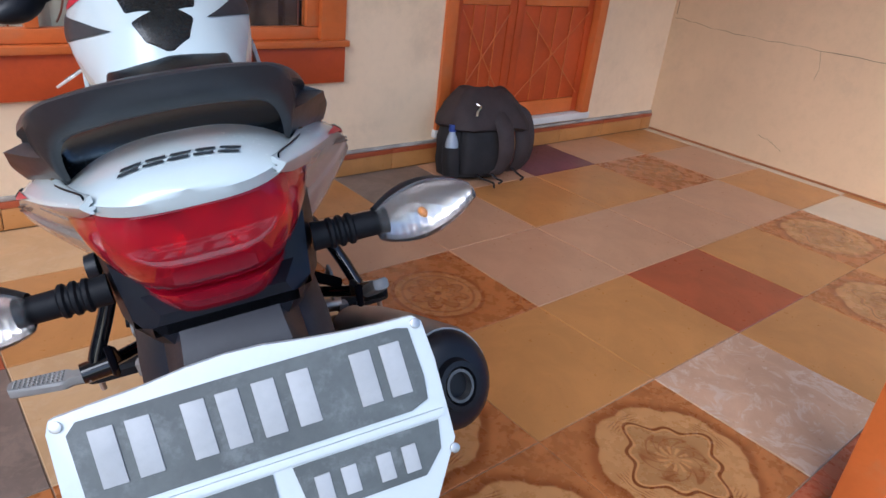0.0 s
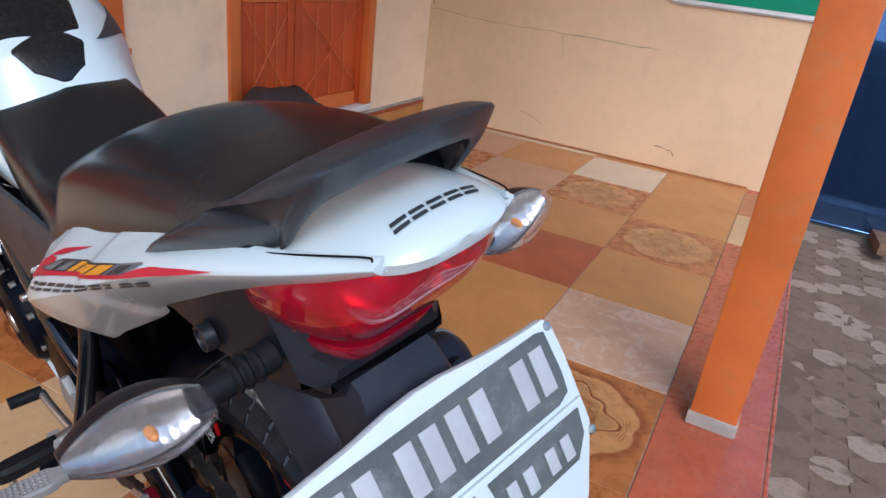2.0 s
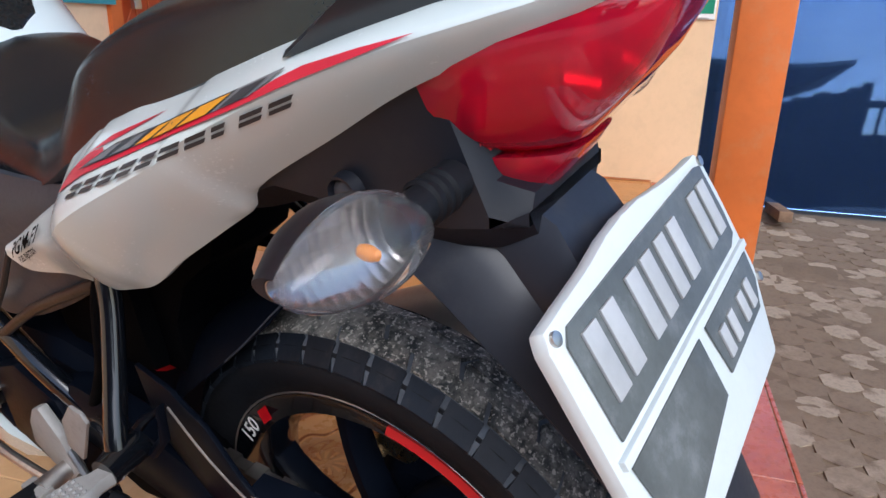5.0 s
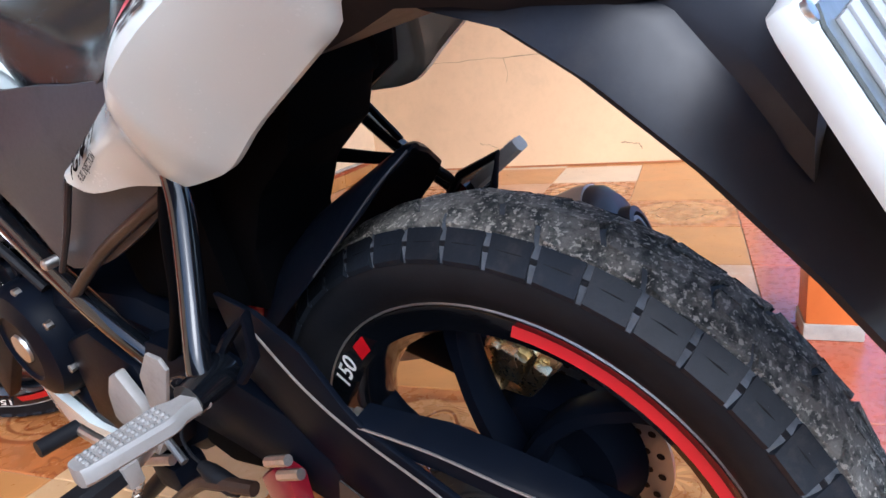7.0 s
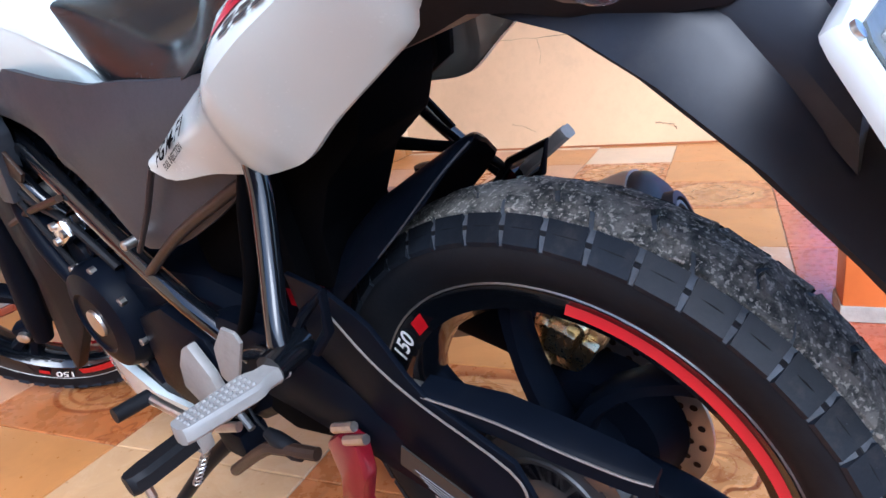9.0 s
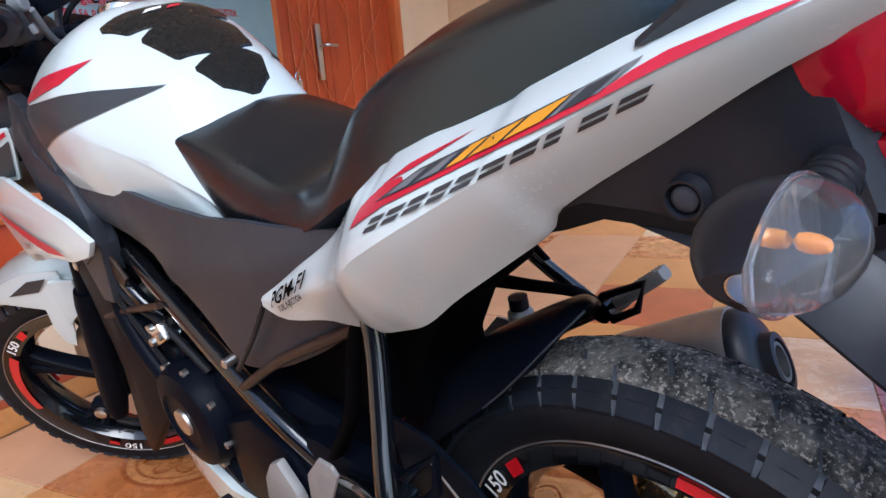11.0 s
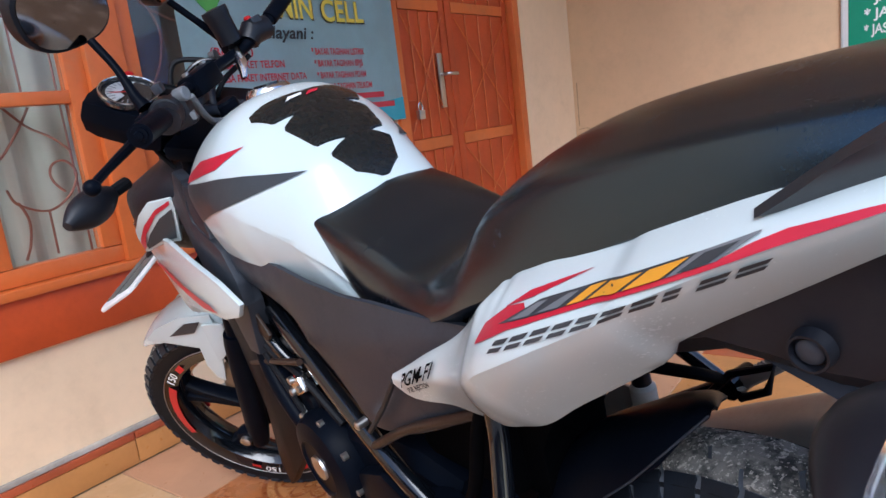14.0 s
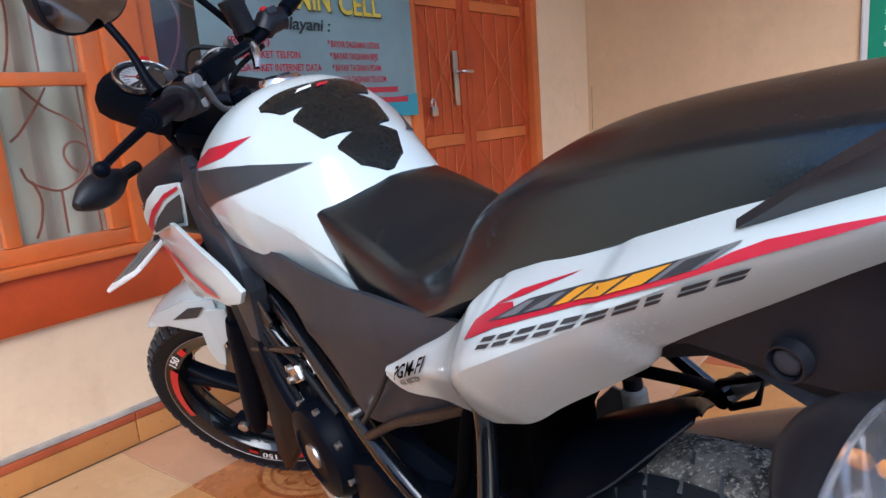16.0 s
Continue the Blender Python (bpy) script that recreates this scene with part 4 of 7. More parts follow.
lf = ln.math("ADD", ln.math("ABSOLUTE", ln.math("SINE", ln.math("MULTIPLY", lx[0], 420.0))), ln.math("ABSOLUTE", ln.math("SINE", ln.math("MULTIPLY", ln.math("ADD", lx[2], ln.math("MULTIPLY", lx[0], 0.3)), 330.0))))
ln.bump(lf, 0.15, 0.0020)
M["silver_bowl"] = ln.set(color=(0.55, 0.52, 0.50), rough=0.27, metal=1.0)
M["red_bowl"] = surface("red_reflector", (0.90, 0.12, 0.14), 0.2, 0.7, big=30, fine=120, vary=0.08)

BIKE = pose(-1.5663, -0.5488, 0.0, 0, -11.5, -17.0)
bike = thing("motorcycle", "white and black street motorcycle parked on its side stand", "motorcycle", BIKE)
AX, RW = (0, -0.025, 0.303), 0.303


def side(s, p):
    return (s * p[0], *p[1:])


def mirrored(bm):
    for v in bm.verts:
        v.co.x = -v.co.x
    return bm


# ---- side cowls under the seat ----
cowl_b = spl([-0.30, -0.23, -0.17, -0.11, -0.05, -0.03, -0.02, 0.006, 0.06, 0.115, 0.16, 0.22, 0.29, 0.325], [0.917, 0.887, 0.862, 0.828, 0.794, 0.780, 0.764, 0.746, 0.711, 0.675, 0.668, 0.667, 0.660, 0.671])
cowl_t = spl([-0.30, -0.18, -0.117, -0.055, -0.015, 0.035, 0.065, 0.098, 0.112, 0.14, 0.19, 0.25, 0.30, 0.325], [0.926, 0.908, 0.896, 0.8755, 0.862, 0.845, 0.834, 0.822, 0.811, 0.788, 0.752, 0.720, 0.692, 0.679])
cowl_w = spl([-0.30, -0.24, -0.18, -0.13, -0.05, 0.02, 0.08, 0.108, 0.130, 0.150, 0.2, 0.26, 0.325], [0.064, 0.094, 0.118, 0.135, 0.157, 0.174, 0.184, 0.185, 0.180, 0.169, 0.154, 0.147, 0.140])


def cowl_x(y, z):
    b, t = cowl_b(y), cowl_t(y)
    h = max(t - b, 0.004)
    v = min(max((z - b) / h, 0), 1)
    low = 0.062 * min(1.0, h / 0.10) if y < 0.10 else float(np.interp(y, (0.10, 0.131, 0.20, 0.26, 0.32), (0.062, 0.057, 0.027, 0.012, 0.0)))
    tuck = low * (1 - v / 0.62) ** 1.3 if v < 0.62 else float(np.interp(y, (0.095, 0.125), (0.055, 0.024))) * min(1.0, h / 0.10) * ((v - 0.62) / 0.38) ** 1.5 if v > 0.62 else 0.0
    ye = y + 0.40 * (z - 0.735) * min(1.0, max(0.0, (y - 0.03) / 0.07))
    return cowl_w(ye) - tuck


def cowl():
    rings = []
    ys = [*np.linspace(-0.30, -0.05, 18), -0.035, -0.028, -0.022, -0.015, *np.linspace(0.0, 0.07, 6), *np.linspace(0.08, 0.18, 22), *np.linspace(0.19, 0.315, 10), 0.323]
    for y in ys:
        b, t = cowl_b(y), cowl_t(y)
        zs = [b + (t - b) * k / 15 for k in range(16)]
        out = [(cowl_x(y, z), y, z) for z in zs]
        # the top edge folds inwards to the seam with the tail
        seam = float(np.interp(y, (-0.30, -0.2947, -0.223, -0.10, 0.0, 0.06), (0.0600, 0.0618, 0.0874, 0.094, 0.107, 0.115)))
        near = min(1.0, max(0.0, (y - 0.02) / 0.12)) ** 2
        sx = min(seam + (cowl_x(y, t) - 0.004 - seam) * near, cowl_x(y, t) - 0.004)
        sz = t + float(np.interp(y, (-0.30, -0.2947, -0.223, -0.10, 0.0), (0.9295 - cowl_t(-0.30), 0.9275 - cowl_t(-0.2947), 0.9125 - cowl_t(-0.223), 0.0, 0.0)))
        xo = cowl_x(y, t)
        fold = [(xo + (sx - xo) * k / 5, y, t + (sz - t) * k / 5 + 0.0035 * min(1, (xo - sx) / 0.02) * math.sin(math.pi * k / 5)) for k in range(1, 6)]
        inn = [(x, y, z - 0.005) for x, y, z in fold[::-1]] + [(min(cowl_x(y, z) - 0.007, xo - 0.002), y, max(z - 0.004, b + 0.0005)) for z in zs[::-1]]
        rings.append(out + fold + inn)
    return loft(rings)


def on_cowl(s, off=0.0016):
    return lambda y, z: (s * (cowl_x(y, z) + off), y, z)


for s in (-1, 1):
    bm = cowl()
    if s < 0:
        mirrored(bm)
    c = part("side_cowl", bm, "white", bike, "pearl white side cowl with red and amber decals")
    P = on_cowl(s)
    low = [(0.104, 0.786), (0.062, 0.8065), (0.024, 0.8205), (-0.0378, 0.8429), (-0.0857, 0.8597), (-0.1251, 0.8748), (-0.1613, 0.8869), (-0.1913, 0.8974)]
    high = [(-0.1604, 0.8907), (-0.1283, 0.8823), (-0.112, 0.8755), (-0.0999, 0.8690), (-0.0551, 0.8520), (0.0027, 0.8310), (0.045, 0.8180), (0.0535, 0.8222), (0.073, 0.8160), (0.098, 0.800)]
    part("red_stripe", flat_piece(low + high, P, 0.012), "red_decal", c)
    part("red_flash", flat_piece([(0.076, 0.8150), (0.052, 0.8285), (-0.0016, 0.8476), (0.047, 0.8262)], P, 0.012), "red_decal", c)
    P2, P3 = on_cowl(s, 0.0024), on_cowl(s, 0.0032)

    def band_at(u, v):
        # u runs back along the stripe, v across it
        return (0.0711 - 0.171 * u - 0.0173 * v, 0.8078 + 0.0600 * u + 0.0138 * v - 0.004 * u * (1 - u))

    def band_piece(name, poly, mat, P):
        part(name, flat_piece([band_at(u, v) for u, v in poly], P, 0.012), mat, c)

    band_piece("decal_field", [(-0.02, 0), (0.10, 1.0), (0.34, 1.0), (0.34, 0.06), (0.30, 0)], "dark_decal", P2)
    band_piece("decal_field", [(0.34, 0.06), (0.34, 1.0), (0.80, 1.0), (0.80, 0.06)], "dark_decal", P2)
    band_piece("decal_field", [(0.80, 0.06), (0.80, 1.0), (0.99, 1.0), (1.0, 0.9), (0.97, 0.06)], "grey_decal", P2)
    for a in (0.04, 0.20):
        band_piece("decal_bar", [(a, 0.14), (a + 0.07, 0.86), (a + 0.12, 0.86), (a + 0.12, 0.14)], "grey_decal", P3)
    for a in (0.36, 0.46, 0.63):
        b = a + (0.075 if a < 0.4 else 0.145)
        band_piece("decal_bar", [(a, 0.12), (a + 0.01, 0.90), (b + 0.01, 0.90), (b, 0.12)], "yellow_decal", P3)
    band_piece("decal_bar", [(0.83, 0.14), (0.84, 0.86), (0.95, 0.86), (0.94, 0.14)], "dark_decal", P3)
    # plain slanted shapes where the model's name stands
    for k in range(10):
        u = k / 10
        y0, z0 = 0.0781 - 0.1964 * u, 0.789 + 0.0706 * u
        h, w = 0.0098 - 0.0010 * u, 0.0158 * (0.62 if k == 7 else 1.0)
        for lo, hi, ind in ((0.0, 0.38, 0.04 * (k % 2)), (0.60, 1.0, 0.0)):
            pts = [(y0 - w * a - 0.75 * h * b, z0 + w * a * 0.36 + h * b) for a, b in ((ind, lo), (ind, hi), (1.0, hi), (0.94, lo))]
            part("name_bar", flat_piece(pts, P, 0.02), "dark_decal", c)

    def tech(y0, z0, rise):
        return (lambda u, v: on_cowl(s, 0.004)(y0 - u, z0 + u * rise + v)) if s < 0 else (lambda u, v: on_cowl(s, 0.004)(y0 - 0.085 + u, z0 + (0.085 - u) * rise + v))

    written("PGM-FI", 0.019, tech(0.296, 0.6765, 0.48), 0.080, 0.25, "matte", c)
    written("FUEL INJECTION", 0.009, tech(0.282, 0.6735, 0.48), 0.056, 0.25, "matte", c)

# ---- tail ----
tail_w = spl([-0.3160, -0.3155, -0.3140, -0.3110, -0.3060, -0.2990, -0.29, -0.25, -0.20, -0.10], [0.006, 0.018, 0.029, 0.039, 0.048, 0.056, 0.0625, 0.076, 0.084, 0.094])
tail_z = spl([-0.316, -0.311, -0.301, -0.28, -0.22, -0.15, -0.10], [0.926, 0.930, 0.935, 0.938, 0.932, 0.919, 0.908])
tail_e = spl([-0.316, -0.295, -0.24, -0.18, -0.10], [0.9215, 0.922, 0.914, 0.903, 0.89])


def tail_top(x, y):
    w = tail_w(y)
    return tail_e(y) + (tail_z(y) - tail_e(y)) * (1 - min(1, abs(x) / w) ** 2.6)


rings = []
for y in [-0.316, -0.3158, -0.3152, -0.3140, -0.3120, -0.3090, -0.3050, -0.3000, *np.linspace(-0.295, -0.10, 24)]:
    w = tail_w(y)
    xs = np.linspace(-w, w, 17)
    rings.append([(x, y, tail_top(x, y)) for x in xs] + [(x, y + 0.004, tail_e(y) - 0.009) for x in xs[::-1]])
tail = part("tail_cover", loft(rings), "white", bike, "pearl white tail cover")
for k in range(5):
    for lo, hi in ((0.0, 0.36), (0.62, 1.0)):
        u0, ind = -0.039 + 0.0156 * k, 0.05 * (k % 2)
        part("maker_bar", flat_piece([(u0 + 0.0132 * a + 0.003 * b, -0.2925 + 0.0092 * b) for a, b in ((ind, lo), (1, lo), (1 - ind, hi), (0, hi))], lambda x, y: (x, y, tail_top(x, y) + 0.0013), 0.006), "dark_decal", tail)
for s in (-1, 1):
    part("seam", tube([side(s, (0.0874, -0.215, 0.9120)), side(s, (0.0868, -0.2235, 0.9132)), side(s, (0.075, -0.258, 0.9208)), side(s, (0.0625, -0.291, 0.9278)), side(s, (0.0605, -0.2955, 0.9260)), side(s, (0.0600, -0.293, 0.9135))], 0.0007, 6, soft=4), "satin", tail)

# ---- tail lamp ----
def arc_ring(z, w, yc, ys, n=20, back=-0.13):
    pts = []
    for k in range(n + 1):
        u = -1 + 2 * k / n
        pts.append((u * w, yc + (ys - yc) * abs(u) ** 4.5, z))
    return pts + [(w * 0.9, back, z), (-w * 0.9, back, z)]


lens = part("tail_lamp", loft([arc_ring(0.918, 0.056, -0.300, -0.275), arc_ring(0.908, 0.076, -0.304, -0.24), arc_ring(0.888, 0.092, -0.298, -0.205), arc_ring(0.866, 0.091, -0.286, -0.19), arc_ring(0.848, 0.087, -0.272, -0.18), arc_ring(0.834, 0.081, -0.260, -0.175), arc_ring(0.822, 0.072, -0.250, -0.175), arc_ring(0.816, 0.062, -0.242, -0.175)]), "red_lens", bike, "red tail lamp lens")
part("lower_lens", loft([arc_ring(0.8130, 0.061, -0.245, -0.20), arc_ring(0.806, 0.060, -0.241, -0.20), arc_ring(0.798, 0.057, -0.236, -0.195), arc_ring(0.787, 0.053, -0.228, -0.19), arc_ring(0.783, 0.051, -0.224, -0.19)]), "red_lens", lens, "small red lower lens")
for s in (-1, 1):
    bowl = turned([(-0.225, 0.004), (-0.232, 0.016), (-0.246, 0.024), (-0.249, 0.025), (-0.244, 0.022), (-0.228, 0.014), (-0.222, 0.003)], (s * 0.038, 0, 0.866), 24, "y", ends=False)
    part("reflector_bowl", bowl, "red_bowl", lens)
part("lamp_back", box(-0.07, -0.20, 0.80, 0.07, -0.15, 0.885, 0.01), "red_bowl", lens)
for k in range(3):
    part("reflector_rib", box(-0.045 + 0.03 * k, -0.212, 0.788, -0.023 + 0.03 * k, -0.206, 0.808, 0.002), "red_bowl", lens)

# ---- under tail and mudguard ----
rings = []
for y, w, zt, zb in ((0.10, 0.085, 0.80, 0.745), (0.03, 0.098, 0.82, 0.745), (-0.02, 0.102, 0.835, 0.758), (-0.05, 0.102, 0.845, 0.768), (-0.09, 0.100, 0.858, 0.764), (-0.12, 0.098, 0.868, 0.758), (-0.18, 0.085, 0.886, 0.752), (-0.205, 0.075, 0.80, 0.752), (-0.225, 0.06, 0.79, 0.76)):
    n = 8
    rings.append([(-w, y, zb + 0.02), (-w * 0.8, y, zb), (w * 0.8, y, zb), (w, y, zb + 0.02), (w, y, zt - 0.02), (w * 0.85, y, zt), (-w * 0.85, y, zt), (-w, y, zt - 0.02)])
part("under_tail", loft(rings), "black", bike)
rings = []
for y, z, w, f in ((-0.11, 0.800, 0.075, 1.0), (-0.17, 0.785, 0.085, 1.0), (-0.215, 0.752, 0.088, 0.95), (-0.262, 0.692, 0.088, 0.70), (-0.305, 0.625, 0.086, 0.45), (-0.345, 0.555, 0.080, 0.25), (-0.375, 0.49, 0.072, 0.15), (-0.382, 0.475, 0.06, 0.1)):
    ring = []
    for k in range(11):
        u = -1 + 2 * k / 10
        ring.append((u * w, y + 0.045 * f * abs(u) ** 4, z - 0.036 * f * abs(u) ** 4))
    for k in range(11):
        u = 1 - 2 * k / 10
        ring.append((u * (w - 0.003), y + 0.006 + 0.045 * f * abs(u) ** 4, z + 0.0035 - 0.036 * f * abs(u) ** 4))
    rings.append([(x, y2 + (0.004 if i > 10 else 0), z2) for i, (x, y2, z2) in enumerate(ring)])
guard = part("rear_mudguard", loft(rings), "dusty", bike)
rings = [[(x * w, y, z) for x, z in ((-1, zb), (-1, zb + 0.4 * (zt - zb)), (-0.7, zt), (0.7, zt), (1, zb + 0.4 * (zt - zb)), (1, zb))] for y, w, zt, zb in ((-0.19, 0.058, 0.79, 0.74), (-0.235, 0.06, 0.765, 0.70), (-0.27, 0.07, 0.715, 0.66))]
part("plate_bracket", loft(rings), "dusty", guard)
part("bolt", turned([(-0.108, 0.002), (-0.108, 0.0055), (-0.1065, 0.0080), (-0.104, 0.0088), (-0.100, 0.0088)], (0, -0.118, 0.795), 24, "x"), "grey", bike, "round grey side bolt")
part("bolt_rim", turned([(-0.1041, 0.0094), (-0.1096, 0.0105), (-0.1096, 0.0120), (-0.100, 0.0132)], (0, -0.118, 0.795), 24, "x", ends=False), "black", bike)

# ---- number plate ----
PU, PV = Vector((1, 0, -0.022)), Vector((0, 0.50, 0.866))
PO, PN = Vector((0.004, -0.268, 0.739)), Vector((0, -0.866, 0.50))


def plate_at(u, v, w=0.0):
    return PO + PU * u + PV * v + PN * w


outline = [(-0.150, 0.0), (-0.146, 0.011), (-0.118, 0.0135), (-0.08, 0.0165), (-0.045, 0.0215), (-0.015, 0.0235), (0.015, 0.0225), (0.045, 0.0185), (0.08, 0.0150), (0.115, 0.0130), (0.140, 0.0128), (0.1475, 0.006), (0.1505, -0.030), (0.150, -0.100), (0.112, -0.162), (-0.112, -0.162), (-0.151, -0.100)]
hold = part("plate_holder", prism(outline, plate_at, 0.012, bevel=0.004), "holder_white", bike, "white plastic number plate holder")
part("upper_field", prism([(-0.136, -0.004), (-0.128, 0.004), (-0.02, 0.0055), (0.123, 0.0055), (0.133, 0.003), (0.136, -0.040), (0.134, -0.060), (0.118, -0.066), (-0.134, -0.066)], lambda u, v, w: plate_at(u, v, 0.0125 + w), 0.0015), "plate_dark", hold, "dark field with pale bars")
part("lower_field", prism([(0.012, -0.080), (0.138, -0.080), (0.134, -0.104), (0.116, -0.122), (0.018, -0.122)], lambda u, v, w: plate_at(u, v, 0.0125 + w), 0.0015), "plate_dark", hold)
part("lower_field", prism([(-0.138, -0.080), (-0.004, -0.080), (-0.004, -0.126), (-0.104, -0.142), (-0.134, -0.104)], lambda u, v, w: plate_at(u, v, 0.0125 + w), 0.0015), "plate_dark", hold)
part("rib", prism([(-0.145, -0.071), (0.145, -0.071), (0.145, -0.0775), (-0.145, -0.0775)], lambda u, v, w: plate_at(u, v, 0.011 + w), 0.005, bevel=0.001), "holder_white", hold)
for k, u in enumerate((-0.122, -0.096, -0.056, -0.030, -0.002, 0.026, 0.078, 0.104)):
    part("plate_bar", prism([(u + 0.001, -0.050), (u + 0.019, -0.050), (u + 0.018, -0.005), (u, -0.005)], lambda a, b, w: plate_at(a, b, 0.014 + w), 0.002, bevel=0.0006), "plate_bar", hold)
for u in (0.026, 0.048, 0.078, 0.100):
    part("plate_bar", prism([(u, -0.115), (u + 0.013, -0.115), (u + 0.013, -0.092), (u, -0.092)], lambda a, b, w: plate_at(a, b, 0.014 + w), 0.002, bevel=0.0006), "plate_bar", hold)
for u, v in ((-0.141, 0.004), (0.1405, 0.005), (0.146, -0.108), (-0.146, -0.108)):
    part("screw", prism([(u + 0.0045 * math.cos(a), v + 0.0045 * math.sin(a)) for a in np.linspace(0, 2 * math.pi, 12, endpoint=False)], lambda a, b, w: plate_at(a, b, 0.0115 + w), 0.003, bevel=0.0006), "steel", hold)

# ---- rear signals ----
def rear_signal(s):
    base = part("rear_signal", tube([side(s, (0.085, -0.188, 0.806)), side(s, (0.105, -0.190, 0.806)), side(s, (0.155, -0.192, 0.806))], [0.0135, 0.0122, 0.0115], 14), "rubber", bike, "turn signal with clear lens on a ribbed rubber stalk")
    for k in range(3):
        part("stalk_ring", turned([(s * (0.098 + 0.009 * k), 0.0122), (s * (0.100 + 0.009 * k), 0.0145), (s * (0.103 + 0.009 * k), 0.0145), (s * (0.105 + 0.009 * k), 0.0122)], (0, -0.190, 0.806), 20, "x", ends=False), "rubber", base)

    def pod(y0, y1, grow):
        rings = []
        for k in range(13):
            u = k / 12
            x = 0.144 + 0.094 * u
            h = 0.0245 * grow * math.sin(math.pi * min(1, 0.12 + 0.86 * u)) ** 0.75 + 0.003
            ring = []
            for j in range(20):
                a = 2 * math.pi * j / 20
                y = math.cos(a)
                dep = y1 if y < 0 else y0
                ring.append(side(s, (x, -0.196 + y * dep * (0.3 + 0.7 * math.sin(math.pi * min(1, 0.15 + 0.8 * u))), 0.806 + math.sin(a) * h + 0.010 * u)))
            rings.append(ring)
        return loft(rings)

    part("pod", pod(0.036, -0.017, 1.0), "black", base)
    part("reflector", pod(0.0155, -0.0130, 0.86), "silver_bowl", base)
    part("clear_cover", pod(0.0, 0.028, 0.97), "clear_lens", base, "clear faceted lens")
    edge = [(u, 1) for u in np.linspace(0.03, 0.97, 16)] + [(u, -1) for u in np.linspace(0.97, 0.03, 16)]
    loop = [side(s, (0.144 + 0.094 * u, -0.1975, 0.806 + 0.010 * u + k * (0.0245 * math.sin(math.pi * min(1, 0.12 + 0.86 * u)) ** 0.75 + 0.0028))) for u, k in edge]
    part("lens_rim", tube(loop + loop[:1], 0.0016, 6), "clear_lens", base)
    part("bulb", turned([(-0.2095, 0.001), (-0.2085, 0.0026), (-0.2055, 0.0038), (-0.2015, 0.0042), (-0.1980, 0.0034), (-0.196, 0.0005)], (s * 0.186, 0, 0.810), 16, "y"), "amber", base, "amber bulb")


rear_signal(-1)
rear_signal(1)

# ---- grab rail: a wide plate from the cowl's top, rising and closing behind the seat ----
def both_sides(half):
    return half + [(-x, y, z) for x, y, z in half[-2::-1]]


fore = smooth_path(both_sides([(-0.121, -0.106, 0.887), (-0.112, -0.150, 0.917), (-0.096, -0.206, 0.951), (-0.060, -0.224, 0.967), (0, -0.228, 0.973)]), 6)
aft = smooth_path(both_sides([(-0.079, -0.222, 0.919), (-0.085, -0.247, 0.948), (-0.076, -0.271, 0.978), (-0.045, -0.282, 0.987), (0, -0.284, 0.989)]), 6)
rings = []
for i, (f, g) in enumerate(zip(fore, aft)):
    t = abs(i / (len(fore) - 1) * 2 - 1)
    foot = min(1.0, max(0.0, (1 - t) / 0.22))
    n = (g - f).cross(Vector((fore[min(i + 1, len(fore) - 1)] - fore[max(i - 1, 0)]))).normalized()
    if n.z < 0:
        n = -n
    inward = Vector((-g.x * 0.9, 0.11, 0)).normalized()
    drop = inward * (0.014 * foot) + Vector((0, 0, -0.010 - 0.017 * foot))
    gl = g + drop
    fl = f - n * (0.008 + 0.006 * foot)
    top = [f.lerp(g, k / 6) + n * (0.004 * math.sin(math.pi * k / 6) * (0.3 + 0.7 * foot)) for k in range(6)]
    edge = [g.lerp(f, 0.04) + n * 0.001, g + n * -0.001, g.lerp(gl, 0.10) + (g - f).normalized() * 0.001]
    rear = [g.lerp(gl, 0.55) - inward * 0.002, gl.lerp(g, 0.1), gl + inward * 0.004]
    rings.append(top + edge + rear + [gl.lerp(fl, 0.5), fl])
rail = part("grab_rail", loft(rings), "cast_black", bike, "black cast grab rail arching over the tail", angle=48)
for s in (-1, 1):
    part("rail_foot", tube([side(s, (0.118, -0.118, 0.884)), side(s, (0.108, -0.150, 0.891)), side(s, (0.093, -0.200, 0.905))], [0.004, 0.008, 0.005], 10, soft=4, flat=0.6), "black", rail)
# ---- seat ----
SY = [0.419, 0.40, 0.36, 0.31, 0.26, 0.21, 0.17, 0.13, 0.06, -0.04, -0.12, -0.17, -0.20, -0.215]
seat_t = spl(SY, [0.851, 0.845, 0.828, 0.808, 0.802, 0.818, 0.852, 0.887, 0.914, 0.930, 0.937, 0.938, 0.932, 0.918])
seat_b = spl(SY, [0.735, 0.730, 0.722, 0.726, 0.744, 0.764, 0.783, 0.800, 0.832, 0.868, 0.892, 0.904, 0.908, 0.908])
seat_w = spl(SY, [0.0995, 0.104, 0.112, 0.117, 0.119, 0.124, 0.129, 0.131, 0.126, 0.117, 0.108, 0.100, 0.094, 0.085])


